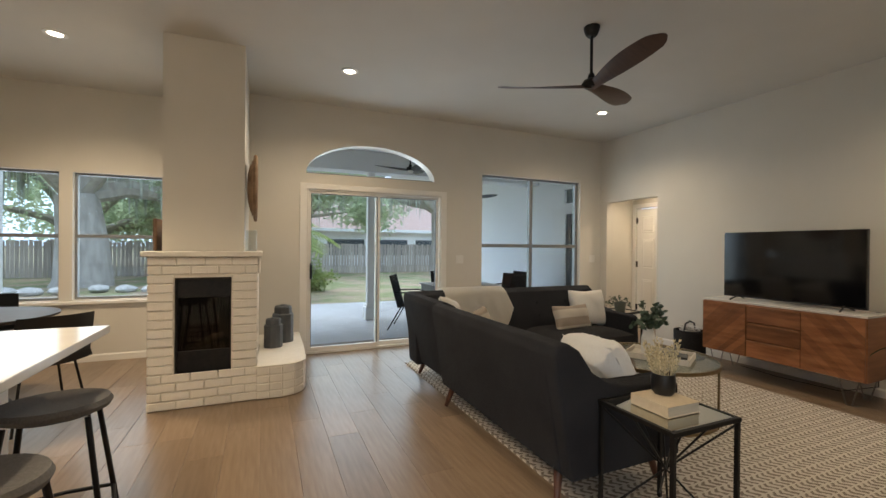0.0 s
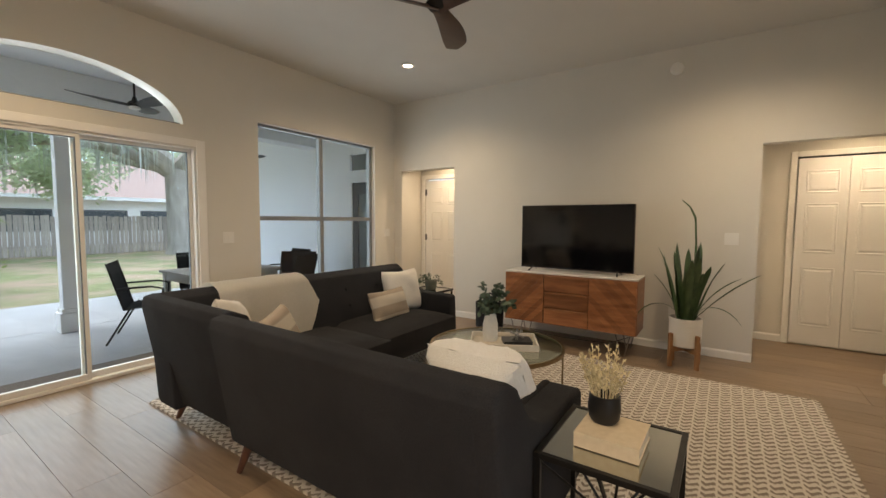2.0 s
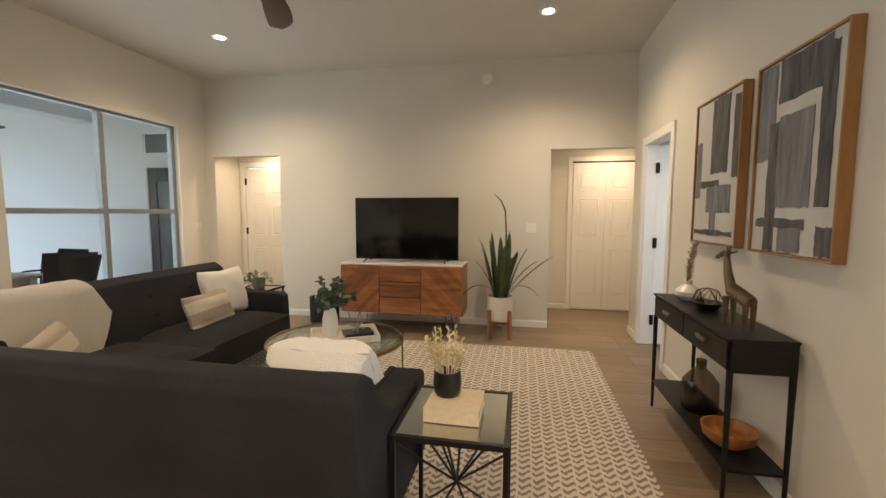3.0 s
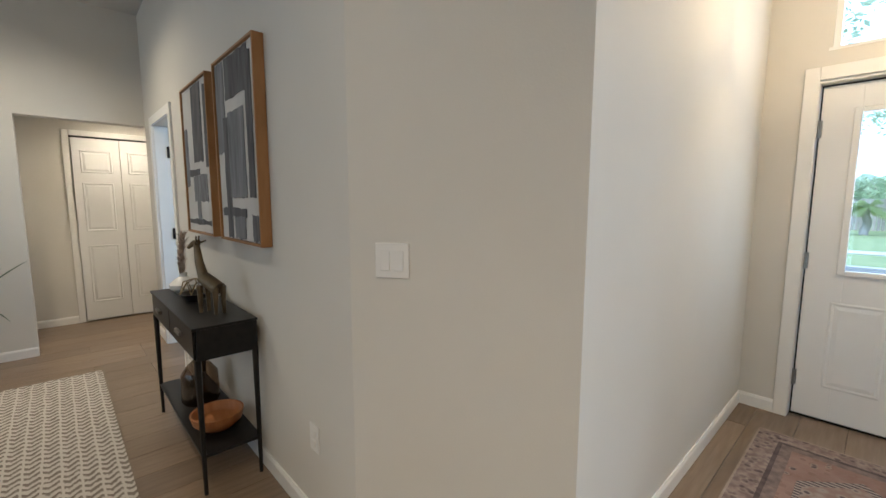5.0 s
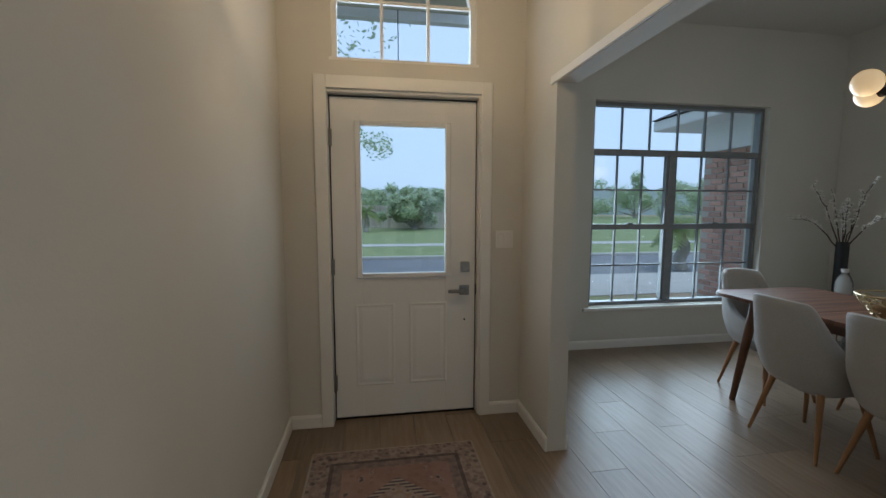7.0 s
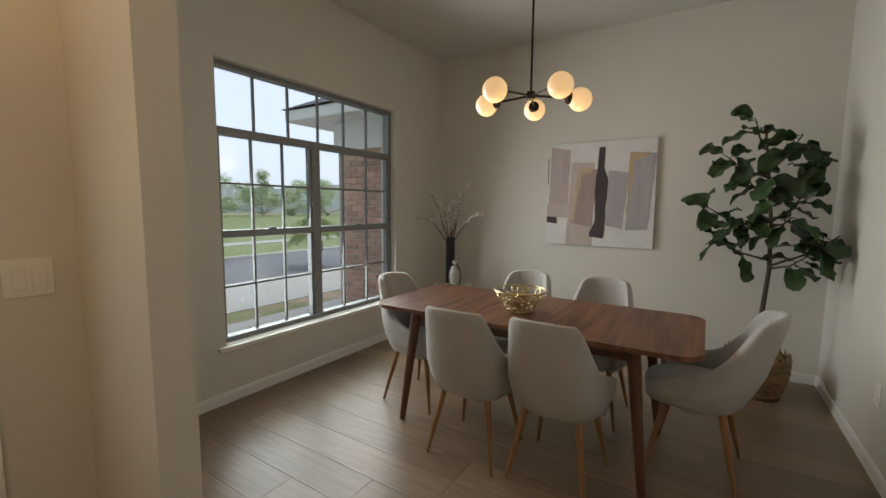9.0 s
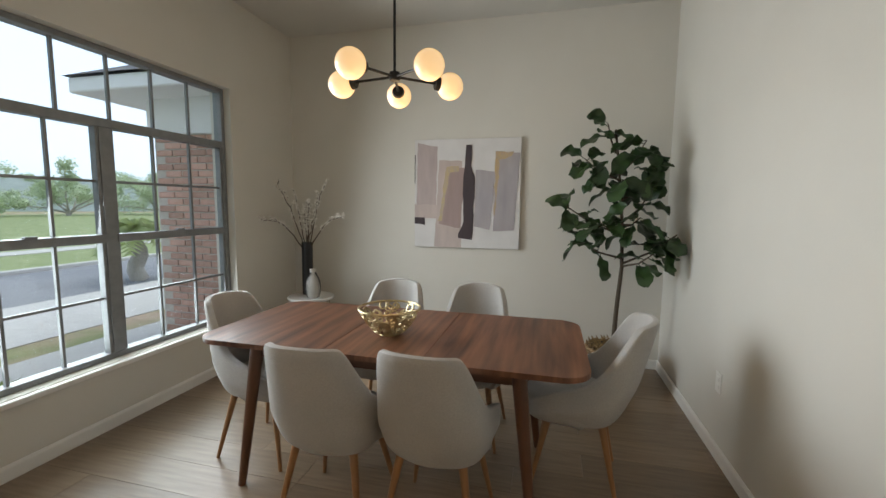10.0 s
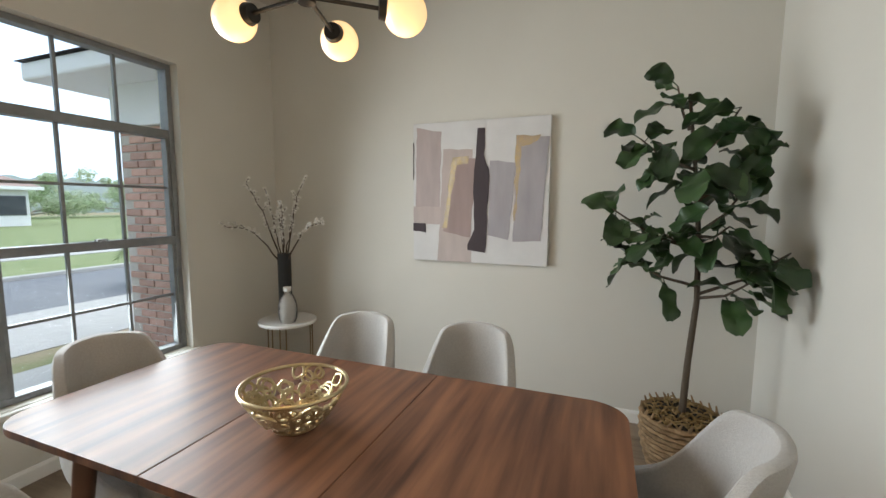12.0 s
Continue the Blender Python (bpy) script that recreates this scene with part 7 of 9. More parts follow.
# entry console table
kt = thing("console_table", pose(0, 0, 0), "slim black metal console table with two drawers", "table")
KX0, KX1, KY0, KY1, KZ = 3.825, 4.885, 1.468, 1.745, 0.80
part("top", boxes((KX0 - 0.005, KX1 + 0.005, KY0, KY1 + 0.005, KZ - 0.012, KZ), bevel=0.002), M_BLACK, kt)
part("case", boxes((KX0, KX1, KY0 + 0.004, KY1 - 0.012, KZ - 0.155, KZ - 0.013)), M_BLACK, kt)
for a, b in ((KX0 + 0.02, (KX0 + KX1) / 2 - 0.005), ((KX0 + KX1) / 2 + 0.005, KX1 - 0.02)):
    dr = part("drawer", boxes((a, b, KY1 - 0.011, KY1 - 0.001, KZ - 0.148, KZ - 0.02), bevel=0.002), M_BLACK, kt)
    part("drawer_pull", boxes(((a + b) / 2 - 0.05, (a + b) / 2 + 0.05, KY1, KY1 + 0.016, KZ - 0.085, KZ - 0.065), bevel=0.003), M_STEEL, dr, "dark metal pull")
for x in (KX0 + 0.012, KX1 - 0.012):
    for y in (KY0 + 0.014, KY1 - 0.014):
        part("leg", tube(bmesh.new(), [(x, y, 0), (x, y, KZ - 0.15)], 0.009, 8, 0.015), M_BLACK, kt)
part("lower_shelf", boxes((KX0 + 0.004, KX1 - 0.004, KY0 + 0.006, KY1 - 0.006, 0.18, 0.195), bevel=0.002), M_BLACK, kt)
gv = thing("bud_vase", pose(4.70, 1.60, KZ), "white round vase with a pampas plume", "vase")
part("vase", lathe(bmesh.new(), [(0, 0), (0.04, 0), (0.075, 0.03), (0.078, 0.055), (0.045, 0.085), (0.022, 0.10), (0.022, 0.125), (0.016, 0.125), (0, 0.09)], 28), bpy.data.materials["white_ceramic"], gv, smooth=True)
M_PAMPAS = mat("pampas_plume", (0.38, 0.28, 0.22), 1.0, var=(0.50, 0.40, 0.33), scale=40, bump=0.5)
for k in range(2):
    bm = bmesh.new()
    rng = random.Random(50 + k)
    for i in range(120):
        u = rng.random()
        p = Vector((-0.03 * k - 0.10 * u * u, 0.02 * k, 0.12 + 0.24 * u))
        d = Vector((rng.gauss(-0.3, 0.6), rng.gauss(0, 0.6), 1.1)).normalized() * 0.05
        w = d.cross(Vector((rng.gauss(0, 1), rng.gauss(0, 1), 0.1))).normalized() * 0.004
        bm.faces.new([bm.verts.new(v) for v in (p - w, p + w, p + d)])
    part("plume", bm, M_PAMPAS, gv, "beige dried plume")
go = thing("geometric_bowl", pose(4.42, 1.60, KZ), "dark bowl with a gold wire orb", "ornament")
part("bowl", lathe(bmesh.new(), [(0, 0), (0.04, 0), (0.085, 0.045), (0.078, 0.045), (0.035, 0.01), (0, 0.01)], 24), M_BLACKP, go, smooth=True)
for k in range(7):
    a, b = radians(k * 51), radians(k * 51 + 26)
    part("wire", tube(bmesh.new(), [(0.08 * math.cos(a), 0.08 * math.sin(a), 0.045), (0.055 * math.cos(b), 0.055 * math.sin(b), 0.11), (0.08 * math.cos(a + 0.9), 0.08 * math.sin(a + 0.9), 0.045)], 0.003, 5), M_ANTBRASS, go)
    part("wire", tube(bmesh.new(), [(0.055 * math.cos(b), 0.055 * math.sin(b), 0.11), (0, 0, 0.125)], 0.003, 5), M_ANTBRASS, go)
# plain stylised animal ornament, one mesh
bm = bmesh.new()
tube(bm, [(-0.045, 0, 0.125), (0.0, 0, 0.15), (0.05, 0, 0.175)], 0.036, 10, 0.034)
tube(bm, [(0.05, 0, 0.17), (0.075, 0, 0.26), (0.085, 0, 0.345)], 0.026, 10, 0.014)
tube(bm, [(0.075, 0, 0.35), (0.10, 0, 0.352), (0.14, 0, 0.325)], 0.018, 8, 0.009)
for x, y in ((-0.05, -0.02), (-0.04, 0.02), (0.05, -0.02), (0.06, 0.02)):
    tube(bm, [(x, y, 0.0), (x, y * 0.9, 0.14)], 0.009, 7, 0.016)
for y in (-0.008, 0.008):
    tube(bm, [(0.078, y, 0.36), (0.075, y, 0.385)], 0.004, 6)
    tube(bm, [(0.072, y, 0.352), (0.055, y * 4, 0.362)], 0.006, 6, 0.003)
gi = part("animal_figurine", bm, mat("bronzed_resin", (0.13, 0.095, 0.055), 0.35, 0.6, var=(0.20, 0.15, 0.09), scale=20, bump=0.2), smooth=True)
gi.matrix_basis = pose(4.06, 1.60, KZ, 0, 0, 28)
tagged(gi, "bronze long-necked animal figurine on the console", "figurine")
jg = thing("glass_jug", pose(4.45, 1.60, 0.195), "smoky glass jug on the lower shelf", "jug")
M_SMOKE = glass_mat("smoky_glass", (0.52, 0.44, 0.36), 0.02, 0.12)
part("glass", lathe(bmesh.new(), [(0, 0.0), (0.09, 0.0), (0.10, 0.02), (0.095, 0.17), (0.06, 0.22), (0.026, 0.25), (0.03, 0.30), (0.026, 0.30), (0.022, 0.25)], 28), M_SMOKE, jg, smooth=True)
wb = thing("wooden_bowl", pose(4.07, 1.61, 0.195), "round orange-brown wooden bowl on the lower shelf", "bowl")
part("bowl", lathe(bmesh.new(), [(0, 0), (0.07, 0), (0.115, 0.04), (0.125, 0.085), (0.115, 0.085), (0.10, 0.04), (0, 0.015)], 32), mat("orange_wood", (0.30, 0.11, 0.035), 0.45, var=(0.40, 0.17, 0.06), scale=6, stretch=(1, 6, 1)), wb, smooth=True)

# pair of framed abstracts
M_CANV = mat("grey_white_canvas", (0.50, 0.49, 0.47), 0.85, var=(0.62, 0.61, 0.59), scale=5, stretch=(1, 1, 0.6), detail=8, bump=0.2, bscale=200)
M_INK = mat("charcoal_paint", (0.045, 0.045, 0.05), 0.8, var=(0.14, 0.14, 0.15), scale=7, stretch=(5, 1, 0.7), detail=8)
M_INK2 = mat("slate_paint", (0.12, 0.125, 0.14), 0.8, var=(0.24, 0.245, 0.26), scale=7, stretch=(5, 1, 0.7), detail=8)
M_FRAMEW = mat("honey_wood_frame", (0.30, 0.145, 0.05), 0.5, var=(0.38, 0.20, 0.08), scale=7, stretch=(3, 3, 0.8))


def stroke(name, parent, rect, material, rng, y, ax="x", proud=1):
    """A painted block with ragged edges, a thin skin on its canvas."""
    a, b, c, d = rect
    n = 9
    out_ = [(a + (b - a) * i / n, c + rng.uniform(-0.006, 0.006)) for i in range(n)] + [(b + rng.uniform(-0.004, 0.004), c + (d - c) * i / n) for i in range(n)] + [(b + (a - b) * i / n, d + rng.uniform(-0.006, 0.006)) for i in range(n)] + [(a + rng.uniform(-0.004, 0.004), d + (c - d) * i / n) for i in range(n)]
    bm = bmesh.new()
    pt = (lambda u, dy, z: (u, y + dy, z)) if ax == "x" else (lambda u, dy, z: (y + dy, u, z))
    lo = [bm.verts.new(pt(u, 0, z)) for u, z in out_]
    hi = [bm.verts.new(pt(u, 0.0016 * proud, z)) for u, z in out_]
    bm.faces.new(hi)
    for i in range(len(out_)):
        bm.faces.new((lo[i], lo[(i + 1) % len(out_)], hi[(i + 1) % len(out_)], hi[i]))
    bmesh.ops.recalc_face_normals(bm, faces=bm.faces)
    return part(name, bm, material, parent)


for x0, x1, blocks in ((3.655, 4.26, ((0.0, 0.16, 0.45, 0.90, 1), (0.18, 0.52, 0.70, 0.90, 0), (0.12, 0.20, 0.02, 0.62, 0), (0.20, 0.44, 0.22, 0.64, 1), (0.48, 0.56, 0.22, 0.86, 0), (0.05, 0.42, 0.13, 0.17, 0), (0.24, 0.40, 0.0, 0.13, 1), (0.50, 0.60, 0.0, 0.14, 0))),
                       (4.40, 5.01, ((0.0, 0.10, 0.30, 0.66, 1), (0.24, 0.46, 0.44, 0.90, 0), (0.10, 0.36, 0.36, 0.40, 0), (0.20, 0.52, 0.20, 0.36, 1), (0.26, 0.34, 0.06, 0.26, 1), (0.52, 0.60, 0.4, 0.86, 0), (0.04, 0.56, 0.06, 0.09, 0)))):
    z0, z1, y0 = 1.155, 2.07, ART + 0.002
    ar = thing("framed_painting", pose(0, 0, 0), "black and grey abstract painting in a honey wood frame", "painting", "pair of abstracts")
    part("frame", boxes((x0, x0 + 0.012, y0, y0 + 0.05, z0, z1), (x1 - 0.012, x1, y0, y0 + 0.05, z0, z1), (x0 + 0.012, x1 - 0.012, y0, y0 + 0.05, z0, z0 + 0.012), (x0 + 0.012, x1 - 0.012, y0, y0 + 0.05, z1 - 0.012, z1), bevel=0.002), M_FRAMEW, ar)
    part("canvas", boxes((x0 + 0.014, x1 - 0.014, y0, y0 + 0.038, z0 + 0.014, z1 - 0.014)), M_CANV, ar)
    rng = random.Random(int(x0 * 10))
    for j, (a, b, c, d, k) in enumerate(blocks):
        w = x1 - x0
        stroke("brush_block", ar, (max(x0 + 0.02, x1 - b * w / 0.62), min(x1 - 0.02, x1 - a * w / 0.62), max(z0 + 0.02, z0 + c), min(z1 - 0.02, z0 + d)), M_INK2 if k else M_INK, rng, y0 + 0.0385 + 0.0004 * j)

# ---- kitchen island, stools and nook set ----
isl = thing("kitchen_island", pose(0, 0, 0), "white kitchen island body under a quartz worktop", "island")
part("body", boxes((-1.6, 0.62, 3.05, 3.90, 0.1, 0.895), bevel=0.003), M_DOOR, isl)
part("plinth", boxes((-1.6, 0.56, 3.1, 3.85, 0, 0.1)), M_DOOR, isl)
M_QUARTZ = mat("white_quartz", (0.76, 0.74, 0.70), 0.15, var=(0.80, 0.79, 0.76), scale=2, detail=8, dirt=(0.55, 0.50, 0.44), dscale=2.6, amount=0.35)
tagged(part("worktop", boxes((-1.7, 0.935, 2.75, 4.045, 0.897, 0.932), bevel=0.004), M_QUARTZ), "white quartz worktop with faint veining", "worktop")
M_GREYFAB = mat("grey_stool_fabric", (0.10, 0.095, 0.09), 0.9, var=(0.14, 0.135, 0.13), scale=120, bump=0.4, bscale=250)


def stool(m):
    s = thing("bar_stool", m, "grey upholstered bar stool with black metal legs", "stool", "bar stools")
    bm = bmesh.new()
    prof = [(0, 0.62), (0.15, 0.62), (0.185, 0.635), (0.195, 0.655), (0.185, 0.675), (0.12, 0.668), (0, 0.664)]
    lathe(bm, prof, 36)
    for v in bm.verts:
        v.co.y *= 0.86
    part("seat", bm, M_GREYFAB, s, smooth=True)
    feet = []
    for sx in (-1, 1):
        for sy in (-1, 1):
            p = Vector((sx * 0.20, sy * 0.19, 0.0))
            feet.append(p)
            part("leg", tube(bmesh.new(), [p, (sx * 0.125, sy * 0.11, 0.625)], 0.011, 8), M_BLACK, s)
    q = [(sx * 0.175, sy * 0.163, 0.20) for sx, sy in ((-1, -1), (1, -1), (1, 1), (-1, 1))]
    for i in range(4):
        a, b = Vector(q[i]), Vector(q[(i + 1) % 4])
        mid_ = (a + b) / 2
        mid_ = Vector((mid_.x * 1.14, mid_.y * 1.14, mid_.z))
        part("footrest", tube(bmesh.new(), [a, a.lerp(mid_, 0.6), mid_, b.lerp(mid_, 0.6), b], 0.009, 8), M_BLACK, s)
    return s


s0 = stool(pose(0.83, 3.74, 0, 0, 0, 8))
copy_thing(s0, pose(0.87, 3.08, 0, 0, 0, -6))
M_DKWOOD = mat("espresso_wood", (0.03, 0.02, 0.016), 0.55, var=(0.05, 0.034, 0.027), scale=6, stretch=(1, 6, 1))
nt = thing("nook_table", pose(-0.55, 6.0, 0), "round dark wood breakfast table", "table")
part("top", lathe(bmesh.new(), [(0, 0.72), (0.55, 0.72), (0.58, 0.735), (0.58, 0.75), (0, 0.752)], 48), M_DKWOOD, nt, smooth=True)
part("pedestal", lathe(bmesh.new(), [(0, 0), (0.28, 0), (0.28, 0.02), (0.06, 0.06), (0.05, 0.4), (0.09, 0.72), (0, 0.72)], 28), M_DKWOOD, nt, smooth=True)


def nook_chair(m):
    c = thing("nook_chair", m, "dark shell dining chair on black legs", "chair", "nook chairs")
    bm = bmesh.new()

    def shell(u, v):
        a = (u - 0.5) * 2
        if v < 0.5:
            y = -0.22 + 0.44 * v / 0.5
            z = 0.45 + 0.03 * a * a
        else:
            k = (v - 0.5) / 0.5
            y = 0.22 + 0.10 * k
            z = 0.45 + 0.37 * k + 0.03 * a * a * (1 - k)
        return (a * (0.23 - 0.03 * max(0, v - 0.7)), y - 0.05 * a * a * (v > 0.5), z)

    grid(bm, 10, 14, shell)
    bmesh.ops.solidify(bm, geom=bm.faces[:], thickness=0.02)
    part("shell", bm, M_BLACKP, c, smooth=True)
    for sx in (-1, 1):
        for sy in (-1, 1):
            part("leg", tube(bmesh.new(), [(sx * 0.22, sy * 0.2, 0), (sx * 0.15, sy * 0.14, 0.45)], 0.009, 8), M_BLACK, c)
    return c


nc = nook_chair(pose(0.10, 5.55, 0, 0, 0, -140))
for x, y, a in ((-0.85, 6.85, 10), (-0.35, 5.25, 190), (-1.3, 6.2, 80)):
    copy_thing(nc, pose(x, y, 0, 0, 0, a))
# garden chairs seen through the nook window
for x, y in ((0.55, 9.2), (0.98, 9.3)):
    copy_thing(pc, pose(x, y, -0.2, 0, 0, 10))
tagged(part("nook_paving", boxes((-0.5, 1.6, 8.7, 9.9, -0.3, -0.19)), M_CONC), "concrete paving by the nook", "pavement", kind="structure")


# ---- foyer runner ----
M_PERS = bpy.data.materials.new("faded_persian_rug")
M_PERS.use_nodes = True
n, l = M_PERS.node_tree.nodes, M_PERS.node_tree.links
b = n["Principled BSDF"]
b.inputs["Roughness"].default_value = 0.95
tc, sp = n.new("ShaderNodeTexCoord"), n.new("ShaderNodeSeparateXYZ")
l.new(tc.outputs["Object"], sp.inputs[0])
RW, RL = 0.452, 0.76       # half sizes
ax_, ay_ = math_node(n, l, "ABSOLUTE", sp.outputs["X"]), math_node(n, l, "ABSOLUTE", sp.outputs["Y"])
edge = math_node(n, l, "MINIMUM", math_node(n, l, "SUBTRACT", RW, ax_), math_node(n, l, "SUBTRACT", RL, ay_))
vo = n.new("ShaderNodeTexVoronoi")
vo.inputs["Scale"].default_value = 24
l.new(tc.outputs["Object"], vo.inputs["Vector"])
no = n.new("ShaderNodeTexNoise")
no.inputs["Scale"].default_value, no.inputs["Detail"].default_value = 28, 6
l.new(tc.outputs["Object"], no.inputs["Vector"])
no2 = n.new("ShaderNodeTexNoise")
no2.inputs["Scale"].default_value, no2.inputs["Detail"].default_value = 5, 3
l.new(tc.outputs["Object"], no2.inputs["Vector"])


def ramp_node(fac, *stops):
    r = n.new("ShaderNodeValToRGB")
    while len(r.color_ramp.elements) < len(stops):
        r.color_ramp.elements.new(0.5)
    for e, (p, c) in zip(r.color_ramp.elements, stops):
        e.position, e.color = p, (*c, 1)
    l.new(fac, r.inputs[0])
    return r.outputs[0]


def mixc(fac, a, c):
    m = n.new("ShaderNodeMixRGB")
    l.new(fac, m.inputs[0])
    l.new(a, m.inputs[1])
    l.new(c, m.inputs[2])
    return m.outputs[0]


field = ramp_node(no2.outputs["Fac"], (0.35, (0.22, 0.115, 0.095)), (0.65, (0.30, 0.19, 0.155)))
border_ = ramp_node(vo.outputs["Distance"], (0.12, (0.05, 0.032, 0.04)), (0.30, (0.13, 0.085, 0.09)), (0.40, (0.34, 0.265, 0.225)), (0.75, (0.24, 0.165, 0.15)))
speck = ramp_node(no.outputs["Fac"], (0.42, (0.09, 0.06, 0.065)), (0.60, (0.34, 0.27, 0.23)))
half = n.new("ShaderNodeValue")
half.outputs[0].default_value = 0.4
border = mixc(half.outputs[0], border_, speck)
# central diamonds and small florets
dia = math_node(n, l, "PINGPONG", math_node(n, l, "ADD", math_node(n, l, "MULTIPLY", ax_, 1.5), ay_), 0.19)
med = ramp_node(math_node(n, l, "ADD", math_node(n, l, "MULTIPLY", dia, 4.5), math_node(n, l, "MULTIPLY", vo.outputs["Distance"], 0.6)), (0.20, (0.07, 0.045, 0.055)), (0.30, (0.34, 0.26, 0.21)), (0.42, (0.21, 0.115, 0.09)), (0.95, (0.25, 0.155, 0.125)))
hexa = math_node(n, l, "MAXIMUM", math_node(n, l, "DIVIDE", ax_, 0.20), math_node(n, l, "DIVIDE", math_node(n, l, "ADD", math_node(n, l, "MULTIPLY", ax_, 0.9), ay_), 0.44))
creamf = ramp_node(vo.outputs["Distance"], (0.20, (0.07, 0.05, 0.06)), (0.34, (0.34, 0.28, 0.24)), (0.7, (0.26, 0.17, 0.14)))
inner0 = mixc(math_node(n, l, "GREATER_THAN", vo.outputs["Distance"], 0.42), med, field)
tooth = ramp_node(math_node(n, l, "PINGPONG", ay_, 0.012), (0.004, (0.05, 0.035, 0.045)), (0.008, (0.36, 0.30, 0.26)))
greyband = ramp_node(no.outputs["Fac"], (0.35, (0.13, 0.095, 0.095)), (0.7, (0.24, 0.17, 0.15)))
inner1 = mixc(math_node(n, l, "LESS_THAN", edge, 0.175), inner0, greyband)
inner2 = mixc(math_node(n, l, "LESS_THAN", hexa, 1.12), inner1, tooth)
inner = mixc(math_node(n, l, "LESS_THAN", hexa, 1.0), inner2, creamf)
vline = math_node(n, l, "LESS_THAN", math_node(n, l, "ABSOLUTE", math_node(n, l, "SUBTRACT", edge, 0.118)), 0.010)
c1 = mixc(math_node(n, l, "LESS_THAN", edge, 0.115), inner, border)
dark = ramp_node(no.outputs["Fac"], (0.3, (0.05, 0.035, 0.04)), (0.8, (0.09, 0.06, 0.06)))
c2 = mixc(vline, c1, dark)
pale = ramp_node(no.outputs["Fac"], (0.3, (0.32, 0.25, 0.20)), (0.8, (0.42, 0.35, 0.29)))
c3 = mixc(math_node(n, l, "LESS_THAN", edge, 0.010), c2, pale)
worn = mixc(math_node(n, l, "MULTIPLY", no.outputs["Fac"], 0.25), c3, pale)
l.new(worn, b.inputs["Base Color"])
bp = n.new("ShaderNodeBump")
bp.inputs["Strength"].default_value, bp.inputs["Distance"].default_value = 0.4, 0.003
nb = n.new("ShaderNodeTexNoise")
nb.inputs["Scale"].default_value = 300
l.new(tc.outputs["Object"], nb.inputs["Vector"])
l.new(nb.outputs["Fac"], bp.inputs["Height"])
l.new(bp.outputs[0], b.inputs["Normal"])
rn = part("entry_rug", prism(bmesh.new(), rounded(-RW, RW, -RL, RL, 0.008), 0.001, 0.008, bevel=0.002), M_PERS)
rn.matrix_basis = pose(1.748, -0.108, 0, 0, 0, 0)
tagged(rn, "faded red patterned runner rug at the door", "rug")

# ---- dining room ----
M_WALNUT = mat("walnut_table", (0.058, 0.021, 0.011), 0.44, var=(0.25, 0.108, 0.056), scale=2.4, detail=10, stretch=(0.7, 9, 1), bump=0.04, bscale=30, coat=0.05, dirt=(0.09, 0.034, 0.017), dscale=2.2, amount=0.5, island=0.12)
M_WALNUTD = mat("walnut_dark", (0.085, 0.034, 0.018), 0.42, var=(0.14, 0.06, 0.03), scale=4, stretch=(4, 4, 0.6))
TX0, TX1, TY0, TY1, TZ = -1.465, -0.62, -1.300, 0.535, 0.76
dt = thing("dining_table", pose((TX0 + TX1) / 2, (TY0 + TY1) / 2, 0), "walnut extending dining table with rounded corners", "table")
hw, hl = (TX1 - TX0) / 2, (TY1 - TY0) / 2


def bowed(r=0.10, bow=0.03):
    """Plan of the top: bowed long sides and round corners."""
    pts = rounded(-hw, hw, -hl, hl, r, 8)
    return [(x * (1 + bow * (1 - (y / hl) ** 2)), y * (1 + 0.02 * (1 - (x / hw) ** 2))) for x, y in pts]


def clip_y(pts, y0, y1):
    out_ = pts
    for lim, s in ((y0, 1), (y1, -1)):
        res = []
        for p, q in zip(out_, out_[1:] + out_[:1]):
            if (p[1] - lim) * s >= 0:
                res.append(p)
            if ((p[1] - lim) * s >= 0) != ((q[1] - lim) * s >= 0):
                k = (lim - p[1]) / (q[1] - p[1])
                res.append((p[0] + (q[0] - p[0]) * k, lim))
        out_ = res
    return out_


dense = []
base_ = bowed()
for p, q in zip(base_, base_[1:] + base_[:1]):
    m_ = max(1, int(math.hypot(q[0] - p[0], q[1] - p[1]) / 0.12))
    dense += [(p[0] + (q[0] - p[0]) * i / m_, p[1] + (q[1] - p[1]) * i / m_) for i in range(m_)]
dense = [(math.copysign(min(abs(x), hw * 1.03), x), y) for x, y in dense]
for y0, y1 in ((-hl - 0.1, -0.235), (-0.2335, 0.2335), (0.235, hl + 0.1)):
    bm = bmesh.new()
    prism(bm, clip_y(dense, y0, y1), TZ - 0.024, TZ, bevel=0.003, seg=2)
    part("tabletop_leaf", bm, M_WALNUT, dt)
part("apron", boxes((-hw + 0.10, -hw + 0.12, -hl + 0.28, hl - 0.28, TZ - 0.10, TZ - 0.025), (hw - 0.12, hw - 0.10, -hl + 0.28, hl - 0.28, TZ - 0.10, TZ - 0.025), (-hw + 0.12, hw - 0.12, -hl + 0.28, -hl + 0.30, TZ - 0.10, TZ - 0.025), (-hw + 0.12, hw - 0.12, hl - 0.30, hl - 0.28, TZ - 0.10, TZ - 0.025)), M_WALNUTD, dt)
for sx in (-1, 1):
    for sy in (-1, 1):
        part("leg", tube(bmesh.new(), [(sx * (hw - 0.055), sy * (hl - 0.20), 0), (sx * (hw - 0.11), sy * (hl - 0.28), TZ - 0.025)], 0.019, 12, 0.034), M_WALNUTD, dt, smooth=True)

